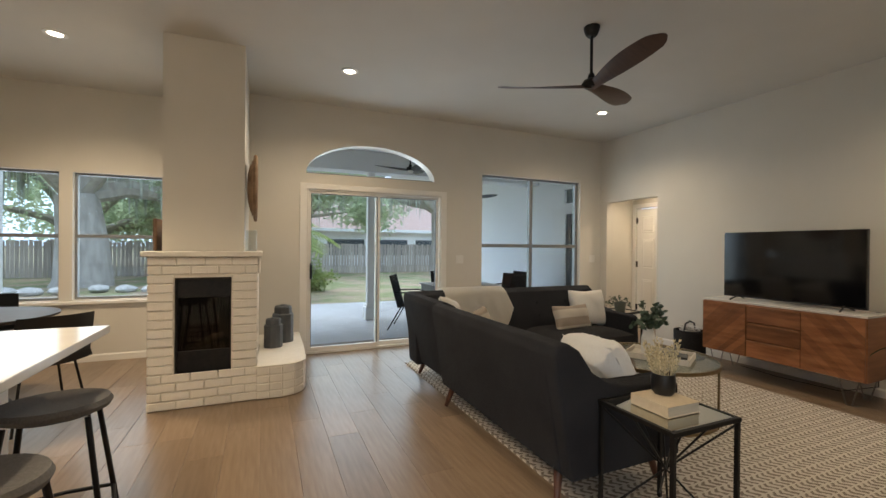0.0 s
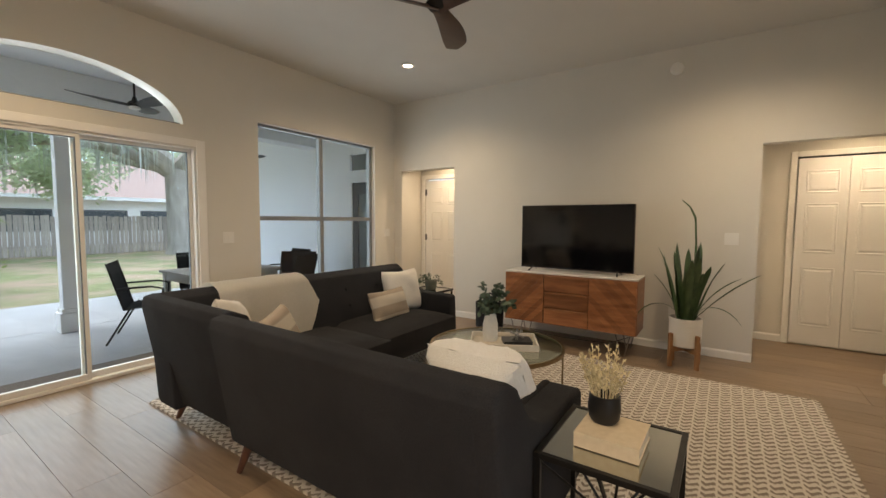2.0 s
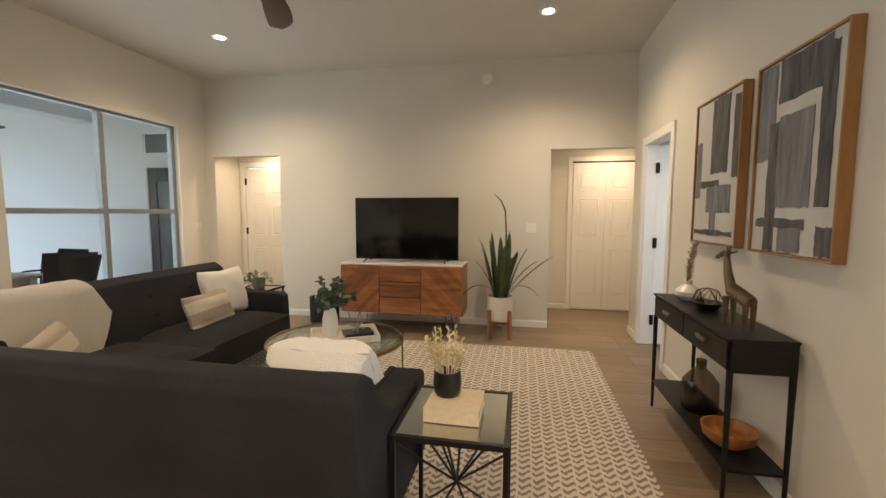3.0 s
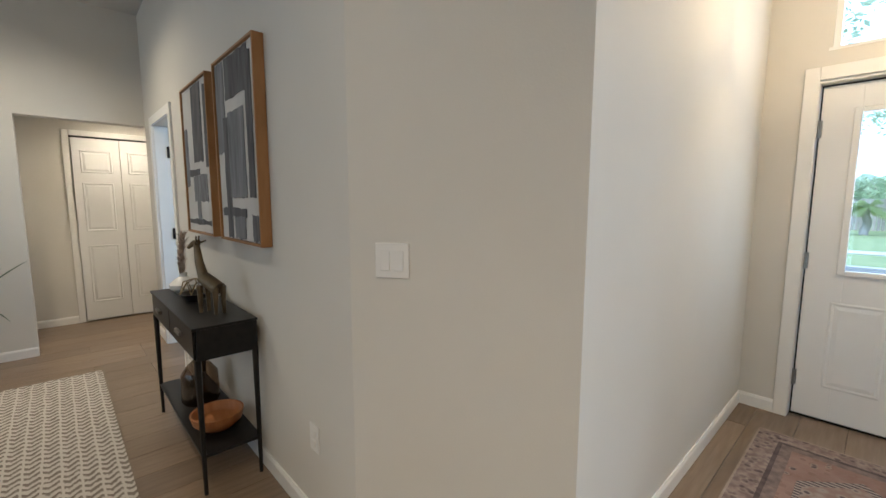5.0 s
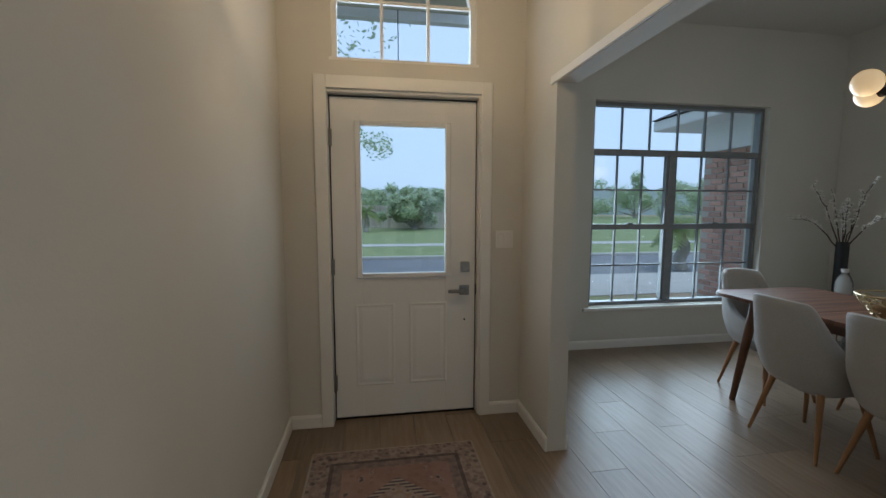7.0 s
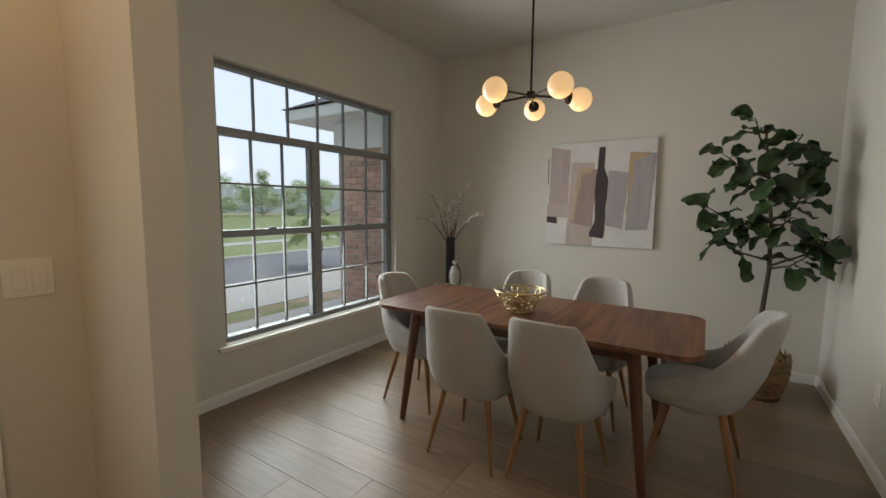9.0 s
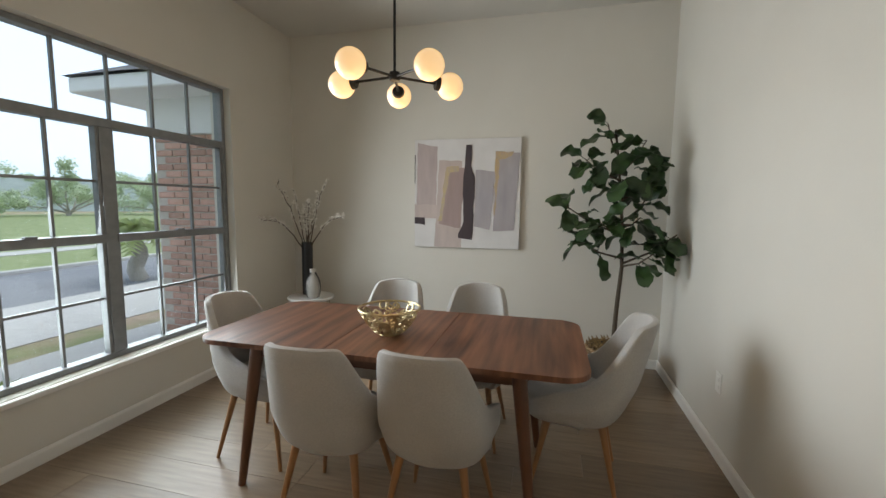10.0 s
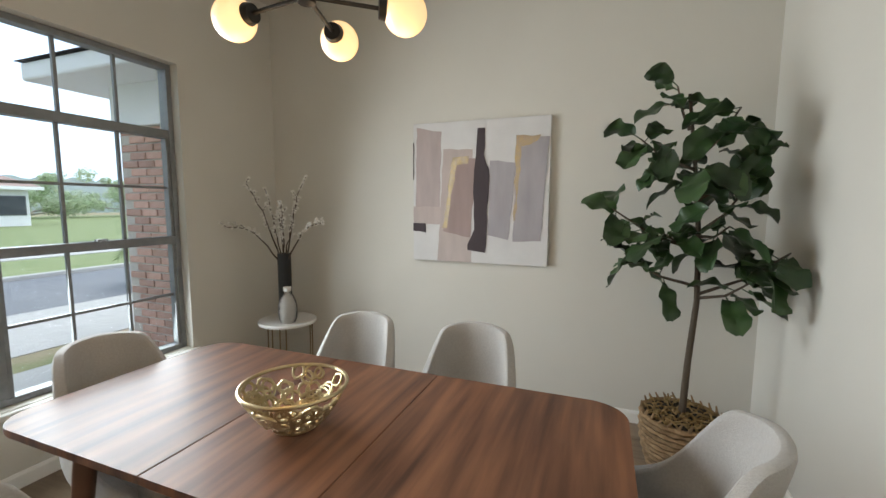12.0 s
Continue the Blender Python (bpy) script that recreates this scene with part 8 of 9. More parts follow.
M_CHFAB = mat("light_grey_fabric", (0.40, 0.385, 0.365), 0.95, var=(0.47, 0.455, 0.435), scale=150, bump=0.35, bscale=320, sheen=0.2, dirt=(0.36, 0.345, 0.33), dscale=5, amount=0.5)
M_CHLEG = mat("oak_chair_leg", (0.27, 0.13, 0.055), 0.5, var=(0.35, 0.18, 0.08), scale=7, stretch=(4, 4, 0.7))


def dining_chair(m):
    """An upholstered shell chair, facing -y."""
    c = thing("dining_chair", m, "light grey upholstered shell chair on tapered oak legs", "chair", "chairs round the table")
    bm = bmesh.new()
    # shell: a closed band of sections from the front lip of one side, round the back, to the other
    NU, NV = 44, 12

    def outer(u, v, off):
        a = (u - 0.5) * 2                       # -1 to 1 round the shell
        th = a * radians(128)
        r_x, r_y = 0.245, 0.255
        deg = abs(math.degrees(th))
        drop = min(1.0, max(0.0, (deg - 49) / 50))
        topz = 0.858 + 0.032 * max(0.0, math.cos(th)) ** 2 - 0.335 * (0.55 * drop + 0.45 * drop * drop * (3 - 2 * drop)) - 0.05 * max(0.0, (deg - 102) / 26)
        lean = 0.13 * v * max(0.0, math.cos(th))
        taper = 1 - 0.17 * v * max(0.0, math.cos(th)) ** 0.5
        belly = 0.74 + 0.26 * min(1.0, v * 2.4) ** 0.55
        x = math.copysign(abs(math.sin(th)) ** 0.82, math.sin(th)) * (r_x - off) * taper * belly
        y = math.copysign(abs(math.cos(th)) ** 0.42, math.cos(th)) * (r_y - off) * belly + lean - 0.02
        z = 0.36 + (topz - 0.36) * v
        return (x, y, z)

    grid(bm, NU, NV, lambda u, v: outer(u, v, 0.0))
    grid(bm, NU, NV, lambda u, v: outer(1 - u, v, 0.042))
    ob_ = [v for v in bm.verts]
    o = lambda i, j: ob_[i * (NV + 1) + j]
    base_n = (NU + 1) * (NV + 1)
    q = lambda i, j: ob_[base_n + (NU - i) * (NV + 1) + j]
    for i in range(NU):
        bm.faces.new((o(i, NV), o(i + 1, NV), q(i + 1, NV), q(i, NV)))
        bm.faces.new((o(i + 1, 0), o(i, 0), q(i, 0), q(i + 1, 0)))
    for j in range(NV):
        bm.faces.new((o(0, j), o(0, j + 1), q(0, j + 1), q(0, j)))
        bm.faces.new((o(NU, j + 1), o(NU, j), q(NU, j), q(NU, j + 1)))
    bmesh.ops.recalc_face_normals(bm, faces=bm.faces)
    sh = part("shell", bm, M_CHFAB, c, smooth=True)
    md = sh.modifiers.new("soft", "SUBSURF")
    md.levels = md.render_levels = 1
    bm = bmesh.new()
    seat_ = [(0.225 * math.sin(t) * (1 if math.cos(t) > 0 else 1.02), 0.225 * math.cos(t) * (1 if math.cos(t) > 0 else 1.08) - 0.02) for t in [-2 * math.pi * i / 32 for i in range(32)]]
    prism(bm, [(x, y) for x, y in seat_], 0.37, 0.475, bevel=0.03, seg=3)
    part("seat", bm, M_CHFAB, c, smooth=True)
    bm = bmesh.new()
    lathe(bm, [(0, 0.315), (0.12, 0.325), (0.185, 0.36), (0.19, 0.40), (0, 0.40)], 28, 0, -0.02)
    part("seat_pan", bm, M_CHFAB, c, smooth=True)
    for sx in (-1, 1):
        for y0, y1 in ((-0.21, -0.13), (0.20, 0.12)):
            part("leg", tube(bmesh.new(), [(sx * 0.20, y0, 0), (sx * 0.135, y1, 0.37)], 0.009, 10, 0.019), M_CHLEG, c, "tapered oak leg", smooth=True)
    return c


ch = dining_chair(pose(-0.66, -0.55, 0, 0, 0, -90))
for x, y, a in ((-0.70, -0.075, -93), (-1.47, -0.655, 90), (-1.49, -0.09, 88), (-1.02, -1.18, 178), (-1.195, 0.530, -5)):
    copy_thing(ch, pose(x, y, 0, 0, 0, a))

# wire bowl
wb = thing("wire_bowl", pose(-0.95, -0.41, TZ), "gold openwork wire bowl on the table", "bowl")
part("rim", tube(bmesh.new(), [(0.155 * math.cos(t), 0.155 * math.sin(t), 0.135) for t in [2 * math.pi * i / 40 for i in range(40)]], 0.006, 8, closed=True), M_GOLD, wb)
part("foot", tube(bmesh.new(), [(0.055 * math.cos(t), 0.055 * math.sin(t), 0.006) for t in [2 * math.pi * i / 28 for i in range(28)]], 0.005, 8, closed=True), M_GOLD, wb)
rng = random.Random(37)
for k in range(84):
    a0, s0_ = rng.uniform(0, 6.28), rng.uniform(0.1, 0.88)
    ra, rs = rng.uniform(0.16, 0.30), rng.uniform(0.09, 0.16)
    pts = []
    for i in range(14):
        t = 2 * math.pi * i / 14
        s = min(1.0, max(0.0, s0_ + rs * math.sin(t) * (1 + 0.2 * math.sin(2 * t + k))))
        r = 0.05 + 0.105 * s ** 0.62
        aa = a0 + ra * math.cos(t) * 0.1 / max(0.06, r)
        pts.append((r * math.cos(aa), r * math.sin(aa), 0.006 + 0.129 * s))
    part("wire_loop", tube(bmesh.new(), pts, 0.0046, 6, closed=True), M_GOLD, wb)

# globe chandelier
M_OPAL = bpy.data.materials.new("opal_glass_lit")
M_OPAL.use_nodes = True
ob_n = M_OPAL.node_tree.nodes["Principled BSDF"]
ob_n.inputs["Base Color"].default_value = (0.85, 0.78, 0.66, 1)
ob_n.inputs["Roughness"].default_value = 0.25
ob_n.inputs["Emission Color"].default_value = (1.0, 0.60, 0.24, 1)
ob_n.inputs["Emission Strength"].default_value = 1.05
HX, HY, HZ = -1.085, -0.433, 2.064
cd = thing("chandelier", pose(HX, HY, 0), "black five-arm chandelier with glowing opal globes", "chandelier")
part("canopy", lathe(bmesh.new(), [(0, H - 0.001), (0.06, H - 0.001), (0.06, H - 0.025), (0, H - 0.03)], 24), M_BLACK, cd, smooth=True)
part("rod", tube(bmesh.new(), [(0, 0, HZ), (0, 0, H - 0.02)], 0.007, 10), M_BLACK, cd)
part("hub", lathe(bmesh.new(), [(0, HZ - 0.025), (0.026, HZ - 0.02), (0.03, HZ), (0.026, HZ + 0.022), (0, HZ + 0.03)], 20), M_BLACK, cd, smooth=True)
for a in (-20, 52, 124, 196, 268):
    t = radians(a)
    d = Vector((math.cos(t), math.sin(t), 0))
    arm = part("arm", tube(bmesh.new(), [Vector((0, 0, HZ)), Vector((0, 0, HZ - 0.012)) + d * 0.24], 0.007, 8), M_BLACK, cd)
    p = Vector((0, 0, HZ - 0.018)) + d * 0.302
    bm = lathe(bmesh.new(), [(0, -0.01), (0.03, -0.01), (0.036, 0.012), (0.033, 0.03), (0, 0.03)], 20)
    cap = part("cap", bm, M_BLACK, arm, smooth=True)
    cap.matrix_basis = Matrix.Translation(Vector((0, 0, HZ - 0.012)) + d * 0.228) @ d.to_track_quat("Z", "Y").to_matrix().to_4x4()
    bm = bmesh.new()
    bmesh.ops.create_uvsphere(bm, u_segments=28, v_segments=18, radius=0.070)
    g = part("globe", bm, M_OPAL, arm, "glowing opal glass globe", smooth=True)
    g.matrix_basis = Matrix.Translation(p)
    lamp = bpy.data.lights.new("globe_lamp", "POINT")
    lamp.energy, lamp.color, lamp.shadow_soft_size = 1.7, (1.0, 0.70, 0.40), 0.09
    lo_ = new("globe_lamp", lamp)
    lo_.location = Vector((HX, HY, 0)) + p + Vector((0, 0, -0.18))

# abstract canvas
cv = thing("canvas_painting", pose(0, 0, 0), "square abstract canvas in mauve, white and gold", "painting")
AX, AY0, AY1, AZ0, AZ1 = DIN_W + 0.035, -0.907, 0.098, 1.017, 2.032
part("canvas", boxes((DIN_W + 0.002, AX, AY0, AY1, AZ0, AZ1), bevel=0.003), mat("white_canvas", (0.66, 0.64, 0.63), 0.9, var=(0.72, 0.70, 0.69), scale=6, bump=0.3, bscale=300), cv)
PAINT = {"mauve": (0.42, 0.345, 0.33), "rose": (0.34, 0.25, 0.235), "grey": (0.36, 0.33, 0.345), "plum": (0.06, 0.045, 0.05), "pink": (0.47, 0.39, 0.365)}
PM = {k: mat(k + "_paint", c, 0.85, var=tuple(min(1, x * 1.18) for x in c), scale=5, stretch=(1, 3, 0.7), detail=8, bump=0.2, bscale=200) for k, c in PAINT.items()}
PM["gold"] = mat("gold_leaf", (0.52, 0.40, 0.22), 0.4, 0.6, var=(0.42, 0.35, 0.29), scale=40, bump=0.4, bscale=80)
rng = random.Random(41)
j = 0
for name_, pts in (("mauve", ((0.02, 0.27), (0.21, 0.27), (0.225, 0.93), (0.03, 0.97))), ("pink", ((0.20, 0.0), (0.46, 0.0), (0.46, 0.80), (0.24, 0.81))), ("pink", ((0.0, 0.27), (0.25, 0.27), (0.25, 0.40), (0.0, 0.40))),
                   ("rose", ((0.24, 0.22), (0.45, 0.18), (0.49, 0.74), (0.32, 0.74))), ("gold", ((0.235, 0.24), (0.265, 0.25), (0.345, 0.69), (0.44, 0.70), (0.44, 0.745), (0.315, 0.745))),
                   ("grey", ((0.58, 0.20), (0.73, 0.17), (0.77, 0.70), (0.59, 0.72))), ("grey", ((0.76, 0.16), (0.95, 0.17), (0.99, 0.86), (0.77, 0.88))), ("gold", ((0.765, 0.30), (0.78, 0.30), (0.805, 0.80), (0.93, 0.84), (0.93, 0.875), (0.775, 0.885))),
                   ("plum", ((0.435, 0.09), (0.565, 0.075), (0.57, 0.20), (0.585, 0.66), (0.545, 0.76), (0.555, 0.94), (0.495, 0.945), (0.485, 0.76), (0.47, 0.60), (0.48, 0.24), (0.43, 0.13))), ("plum", ((0.0, 0.215), (0.105, 0.21), (0.10, 0.275), (0.0, 0.275))), ("plum", ((-0.002, 0.60), (0.006, 0.60), (0.006, 0.86), (-0.002, 0.86)))):
    j += 1
    bm = bmesh.new()
    dens = []
    for p, q in zip(pts, pts[1:] + pts[:1]):
        m_ = max(1, int(math.hypot(q[0] - p[0], q[1] - p[1]) / 0.05))
        for i in range(m_):
            w_ = 0.004 if name_ != "gold" else 0.010
            dens.append((p[0] + (q[0] - p[0]) * i / m_ + rng.uniform(-w_, w_), p[1] + (q[1] - p[1]) * i / m_ + rng.uniform(-w_, w_)))
    lo = [bm.verts.new((AX, AY0 + (AY1 - AY0) * min(0.999, max(0.001, u)), AZ0 + (AZ1 - AZ0) * min(0.999, max(0.001, w)))) for u, w in dens]
    hi = [bm.verts.new((AX + 0.0006 + 0.0005 * j, v.co.y, v.co.z)) for v in lo]
    bm.faces.new(hi)
    for i in range(len(lo)):
        bm.faces.new((lo[i], lo[(i + 1) % len(lo)], hi[(i + 1) % len(lo)], hi[i]))
    bmesh.ops.recalc_face_normals(bm, faces=bm.faces)
    part("paint_patch", bm, PM[name_], cv)

# corner table with vases
rt = thing("round_side_table", pose(-2.55, -1.86, 0) @ Matrix.Diagonal((1.1, 1.1, 1.03, 1)), "small round marble side table with thin brass legs", "table")
part("top", lathe(bmesh.new(), [(0, 0.49), (0.195, 0.49), (0.20, 0.497), (0.20, 0.508), (0.195, 0.515), (0, 0.515)], 40), M_MARBLE, rt, smooth=True)
for k in range(3):
    a = radians(30 + 120 * k)
    for s in (-0.12, 0.12):
        part("leg", tube(bmesh.new(), [(0.17 * math.cos(a + s), 0.17 * math.sin(a + s), 0), (0.17 * math.cos(a + s), 0.17 * math.sin(a + s), 0.49)], 0.005, 6), M_ANTBRASS, rt)
    part("foot", tube(bmesh.new(), [(0.17 * math.cos(a - 0.12), 0.17 * math.sin(a - 0.12), 0.005), (0.17 * math.cos(a + 0.12), 0.17 * math.sin(a + 0.12), 0.005)], 0.005, 6), M_ANTBRASS, rt)
bv = thing("tall_vase", pose(-2.61, -1.93, 0.530), "tall black cylinder vase with white blossom branches", "vase")
part("vase", lathe(bmesh.new(), [(0, 0), (0.05, 0), (0.052, 0.01), (0.052, 0.515), (0.045, 0.515), (0.044, 0.3), (0, 0.3)], 28), M_BLACKP, bv, "matte black vase", smooth=True)
M_TWIG = mat("brown_twig", (0.065, 0.045, 0.032), 0.9, var=(0.11, 0.08, 0.058), scale=30)
M_BLOSS = mat("white_blossom", (0.82, 0.79, 0.74), 0.9, var=(0.88, 0.86, 0.82), scale=30, island=0.1)
rng = random.Random(43)
for tip in ((0.17, -0.19, 1.06), (0.02, 0.21, 1.07), (0.32, -0.25, 0.73), (0.06, 0.42, 0.76), (0.10, -0.06, 0.98), (-0.04, 0.10, 0.92), (0.16, 0.13, 0.90), (0.06, 0.02, 0.84)):
    tip = Vector(tip)
    foot = Vector((tip.x * 0.1, tip.y * 0.1, 0.46))
    pts, flat_ = [], math.hypot(tip.x, tip.y)
    for i in range(10):
        u = i / 9
        p = foot.lerp(tip, u) + Vector((0, 0, 0.22 * flat_ * math.sin(u * math.pi)))
        pts.append(p + Vector((rng.uniform(-1, 1), rng.uniform(-1, 1), rng.uniform(-0.5, 0.5))) * 0.010 * min(1, i))
    dirn = (tip - foot).normalized()
    tw = tube(bmesh.new(), pts, 0.0062, 6, 0.003)
    bl_ = bmesh.new()
    for i, q in enumerate(pts[3:]):
        d = (dirn + Vector((rng.uniform(-1, 1), rng.uniform(-1, 1), rng.uniform(0, 0.6)))).normalized()
        e = q + d * 0.05
        tube(tw, [q, e], 0.003, 5, 0.002)
        for c in (e, q, q + d * 0.025):
            leaf_cloud(bl_, rng, c, 0.010, 14, 0.0115)
    br = part("branch", tw, M_TWIG, bv, "thin brown branch")
    tagged(part("blossoms", bl_, M_BLOSS, br, "white blossoms"), kind="stuff")
wv_ = thing("small_vase", pose(-2.47, -1.785, 0.530), "small white bottle vase with a dark net pattern", "vase")
VPROF = [(0.045, 0), (0.060, 0.03), (0.067, 0.09), (0.063, 0.15), (0.045, 0.20), (0.029, 0.228), (0.026, 0.262), (0.032, 0.276)]
part("vase", lathe(bmesh.new(), [(0, 0)] + VPROF + [(0.022, 0.276), (0, 0.22)], 28), bpy.data.materials["white_ceramic"], wv_, smooth=True)


def vase_r(z):
    for (r0, z0), (r1, z1) in zip(VPROF, VPROF[1:]):
        if z <= z1:
            return r0 + (r1 - r0) * (z - z0) / (z1 - z0)
    return VPROF[-1][0]


for k in range(11):
    z = 0.016 + k * 0.022
    pts = [(2 * math.pi * i / 36, z + (0.011 if i % 2 else -0.011)) for i in range(36)]
    part("band", tube(bmesh.new(), [((vase_r(q) + 0.0005) * math.cos(t), (vase_r(q) + 0.0005) * math.sin(t), q) for t, q in pts], 0.0030, 5, closed=True), M_BLACKP, wv_, "dark net line")

# fiddle-leaf fig in a seagrass basket
FGX, FGY = -2.46, 0.885
fg = thing("fiddle_leaf_fig", pose(FGX, FGY, 0), "fiddle-leaf fig tree in a woven seagrass basket", "plant")
M_SEA = mat("seagrass", (0.20, 0.12, 0.06), 0.9, var=(0.34, 0.225, 0.125), scale=25, bump=0.6, bscale=90, island=0.2)
for k in range(12):
    z = 0.012 + k * 0.026
    r = 0.150 + 0.045 * math.sin(min(1, k / 8) * 1.5)
    part("weave", tube(bmesh.new(), [(r * (1 + 0.022 * math.sin(16 * t + (k % 2) * math.pi)) * math.cos(t), r * (1 + 0.022 * math.sin(16 * t + (k % 2) * math.pi)) * math.sin(t), z) for t in [2 * math.pi * i / 96 for i in range(96)]], 0.0145, 6, closed=True), M_SEA, fg, smooth=True)
part("liner", lathe(bmesh.new(), [(0, 0.01), (0.14, 0.01), (0.185, 0.30), (0, 0.29)], 28), M_SOIL, fg)
rng = random.Random(47)
bm = bmesh.new()
for k in range(130):
    a, r = rng.uniform(0, 6.28), 0.175 * rng.random() ** 0.5
    p = Vector((r * math.cos(a), r * math.sin(a), 0.295 + rng.uniform(0, 0.03)))
    d = Vector((rng.gauss(0, 1), rng.gauss(0, 1), rng.gauss(0, 0.5))).normalized() * rng.uniform(0.02, 0.04)
    tube(bm, [p - d, p + Vector((0, 0, 0.012)), p + d], 0.005, 4)
tagged(part("moss_fill", bm, mat("dry_moss", (0.20, 0.12, 0.045), 1.0, var=(0.30, 0.20, 0.09), scale=20, island=0.3), fg, "dry brown moss"), kind="stuff")
for k in range(26):
    a = 2 * math.pi * k / 26
    part("rim_tuft", tube(bmesh.new(), [(0.195 * math.cos(a), 0.195 * math.sin(a), 0.30), (0.20 * math.cos(a + 0.1), 0.20 * math.sin(a + 0.1), 0.33 + 0.02 * rng.random())], 0.010, 5, 0.004), M_SEA, fg)
M_FIGT = mat("fig_trunk", (0.065, 0.047, 0.033), 0.9, var=(0.12, 0.088, 0.062), scale=12, stretch=(2, 2, 0.5), bump=0.5)
M_FIGL = mat("fiddle_leaf", (0.014, 0.036, 0.012), 0.42, var=(0.035, 0.075, 0.022), scale=9, bump=0.25, bscale=30, island=0.35)
tp = [(0, 0, 0.28), (0.006, 0.01, 0.6), (0.02, 0.03, 0.95), (0.0, 0.02, 1.3), (0.02, -0.02, 1.65), (0.0, -0.06, 2.0)]
part("trunk", tube(bmesh.new(), tp, 0.019, 10, 0.008), M_FIGT, fg, smooth=True)


def fig_leaf(p, d, L):
    """A broad fiddle-shaped leaf on a short stalk, with a folded midrib and a wavy rim."""
    bm = bmesh.new()
    d = d.normalized()
    s = d.cross(Vector((0, 0, 1)))
    s = s.normalized() if s.length > 0.1 else Vector((1, 0, 0))
    up = s.cross(d).normalized()
    w0, ph, roll_ = L * rng.uniform(0.36, 0.46), rng.uniform(0, 6), rng.uniform(-1.0, 1.0)
    s, up = s * math.cos(roll_) + up * math.sin(roll_), up * math.cos(roll_) - s * math.sin(roll_)
    droop, fold = rng.uniform(0.2, 0.9), rng.uniform(0.08, 0.4)
    stalk = p + d * 0.035

    def f(u, v):
        t = (v - 0.5) * 2
        w = w0 * (math.sin(math.pi * min(1, u * 0.90 + 0.06)) ** 0.55) * (0.62 + 0.62 * u - 0.18 * math.sin(u * math.pi))
        if u > 0.98:
            w *= 0.45
        wave = 0.014 * math.sin(u * 12 + ph + (1.5 if t > 0 else 0)) * abs(t)
        return stalk + d * (L * u * (1 - 0.12 * u * droop)) + s * (t * w) + up * (abs(t) * w * fold + wave) - Vector((0, 0, droop * L * u * u * 0.55))

    grid(bm, 10, 8, f)
    tube(bm, [p, stalk + d * L * 0.1], 0.003, 5)
    return bm


def fig_branch(base, tip, n, L0=0.17):
    base, tip = Vector(base), Vector(tip)
    mid_ = base.lerp(tip, 0.55) + Vector((0, 0, -0.03))
    part("branch", tube(bmesh.new(), [base, mid_, tip], 0.009, 8, 0.004), M_FIGT, fg, smooth=True)
    out_ = (tip - base).normalized()
    n = round(n * 0.8)
    for i in range(n):
        k = 0.40 + 0.60 * (i + 1) / n
        p = base.lerp(mid_, k * 2) if k < 0.5 else mid_.lerp(tip, (k - 0.5) * 2)
        a = i * 2.4 + rng.uniform(-0.5, 0.5)
        d = out_ * rng.uniform(0.1, 0.6) + Vector((math.cos(a), math.sin(a), rng.uniform(-1.0, 0.9)))
        L = L0 * rng.uniform(0.75, 1.2)
        q = p + d.normalized() * (L + 0.05)
        if q.x + FGX < DIN_W + 0.06:
            d.x = abs(d.x) * 0.4
        if q.y + FGY > DIN_N - 0.05:
            d.y = -abs(d.y) * 0.3
        part("leaf", fig_leaf(p, d, L), M_FIGL, fg, smooth=True)


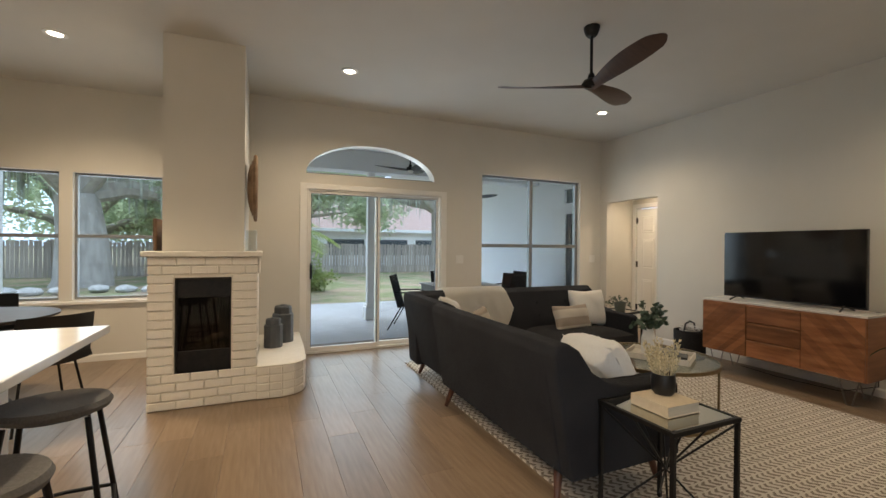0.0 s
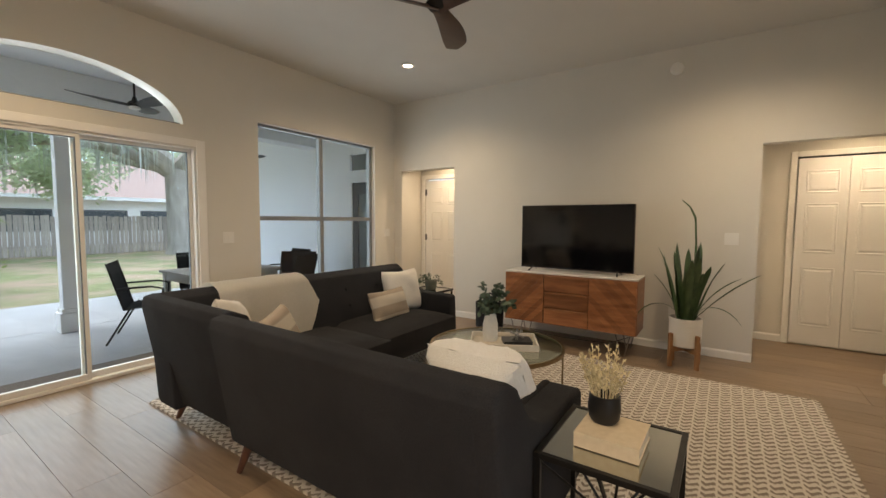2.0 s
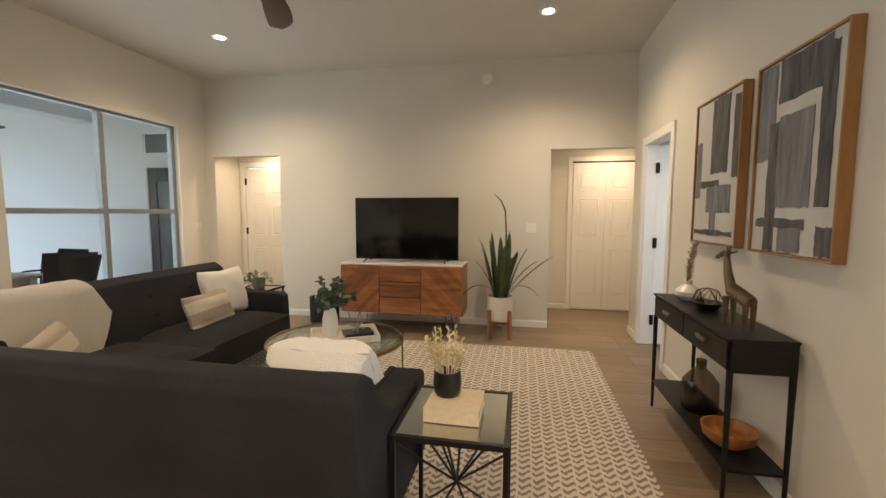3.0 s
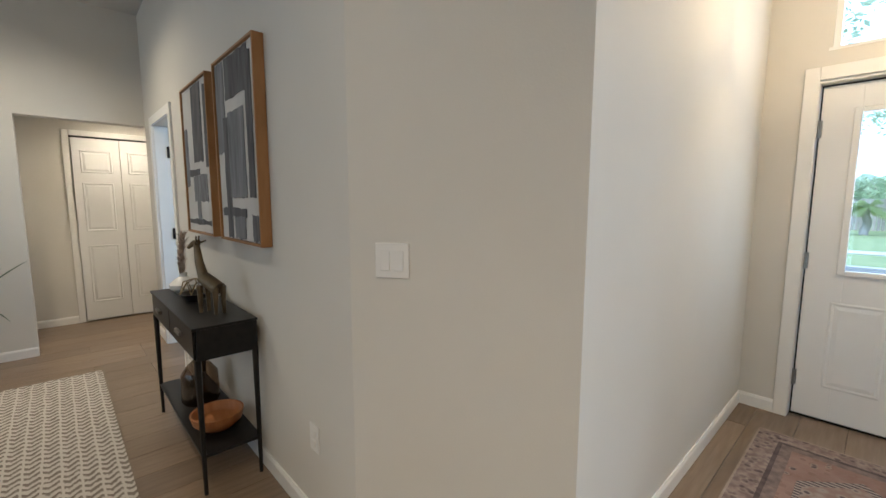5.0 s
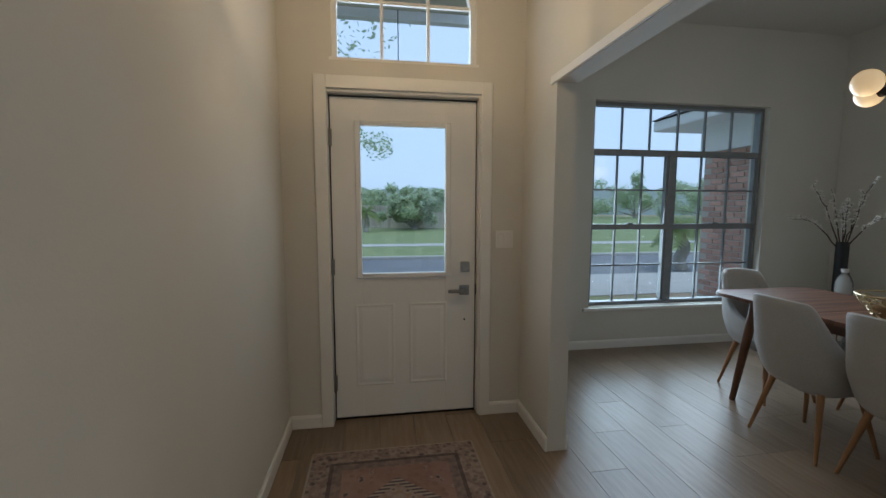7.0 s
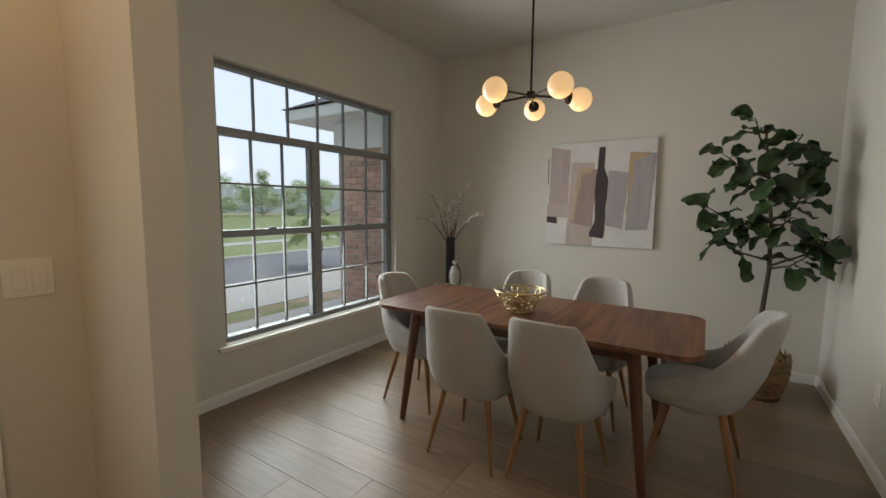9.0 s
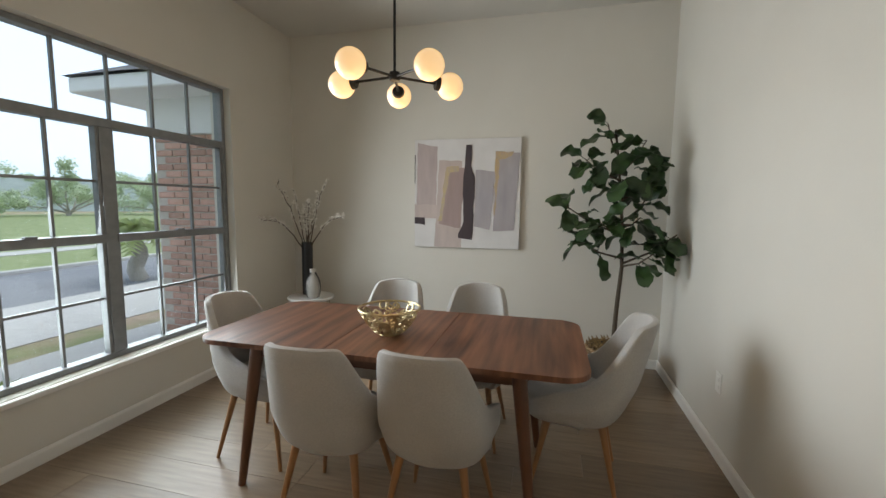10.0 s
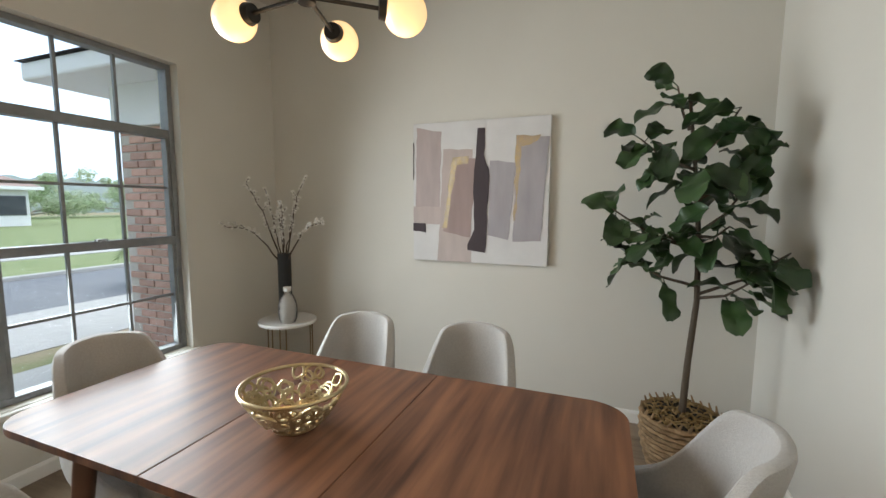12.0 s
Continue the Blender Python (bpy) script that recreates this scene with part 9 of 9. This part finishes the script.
for base_pt, tip_pt, count_, size_ in (((0.02, 0.03, 0.98), (0.10, 0.38, 1.22), 12, 0.19), ((0.02, 0.03, 0.96), (0.16, 0.22, 1.08), 7, 0.18), ((0.02, 0.03, 1.02), (0.08, -0.30, 1.16), 13, 0.18), ((0.0, 0.02, 1.20), (0.02, -0.40, 1.42), 12, 0.18),
                                  ((0.0, 0.02, 1.25), (0.16, -0.16, 1.30), 10, 0.19), ((0.0, 0.02, 1.28), (0.14, 0.12, 1.34), 9, 0.19), ((0.0, 0.02, 1.30), (0.04, 0.20, 1.52), 10, 0.18), ((0.01, 0.0, 1.46), (0.05, 0.30, 1.74), 10, 0.17),
                                  ((0.01, 0.0, 1.48), (-0.12, -0.16, 1.66), 8, 0.17), ((0.01, 0.0, 1.50), (0.16, -0.04, 1.62), 9, 0.18), ((0.02, -0.02, 1.62), (0.06, -0.28, 1.78), 10, 0.18), ((0.02, -0.02, 1.66), (0.10, 0.14, 1.90), 9, 0.18), ((0.0, -0.05, 1.82), (0.02, -0.12, 2.04), 7, 0.18)):
    fig_branch(base_pt, tip_pt, count_, size_)

# ---- floor planks, along y, staggered, nearest stretch as pieces of their own ----
rng = random.Random(7)
PW_, PL_ = 0.215, 1.42
plank_meshes = {}


def plank_mesh(length, width):
    key = (round(length, 2), round(width, 3))
    if key not in plank_meshes:
        bm = box(bmesh.new(), 0, key[1] - 0.0014, 0, key[0] - 0.0014, -0.012, 0.0, bevel=0.0006, seg=1)
        me = bpy.data.meshes.new("plank")
        bm.to_mesh(me)
        bm.free()
        me.materials.append(M_PLANK)
        plank_meshes[key] = me
    return plank_meshes[key]


def plank_rows():
    x = -2.90
    while x < 8.0:
        offset = rng.choice((0.0, 0.36, 0.71, 1.07))
        y0 = -2.26 if x < 2.4 else (1.30 if x < 6.6 else 0.2)
        y1 = 7.4 if x < 1.5 else (6.86 if x < 6.75 else 7.05)
        y = y0
        first = True
        while y < y1 - 0.02:
            ln = PL_ - offset if first and offset < PL_ - 0.2 else PL_
            first = False
            ln = min(ln, y1 - y)
            yield round(x, 3), round(y, 3), round(ln, 2)
            y += ln
        x += PW_


near, far = [], []
for row in plank_rows():
    x, y, ln = row
    seen = (0.6 < x < 3.3 and -1.2 < y < 6.8) or (-2.3 < x < 0.9 and y < 1.3)
    (near if seen and len(near) < 300 else far).append(row)
for x, y, ln in near:
    ob = new("plank", plank_mesh(ln, PW_))
    ob.location = (x, y, 0)
    ob.parent = FLOOR
bm = bmesh.new()
for x, y, ln in far:
    box(bm, x, x + PW_ - 0.003, y, y + ln - 0.003, -0.012, 0.0)
tagged(part("planks", bm, M_PLANK, FLOOR), "", "", kind="stuff")
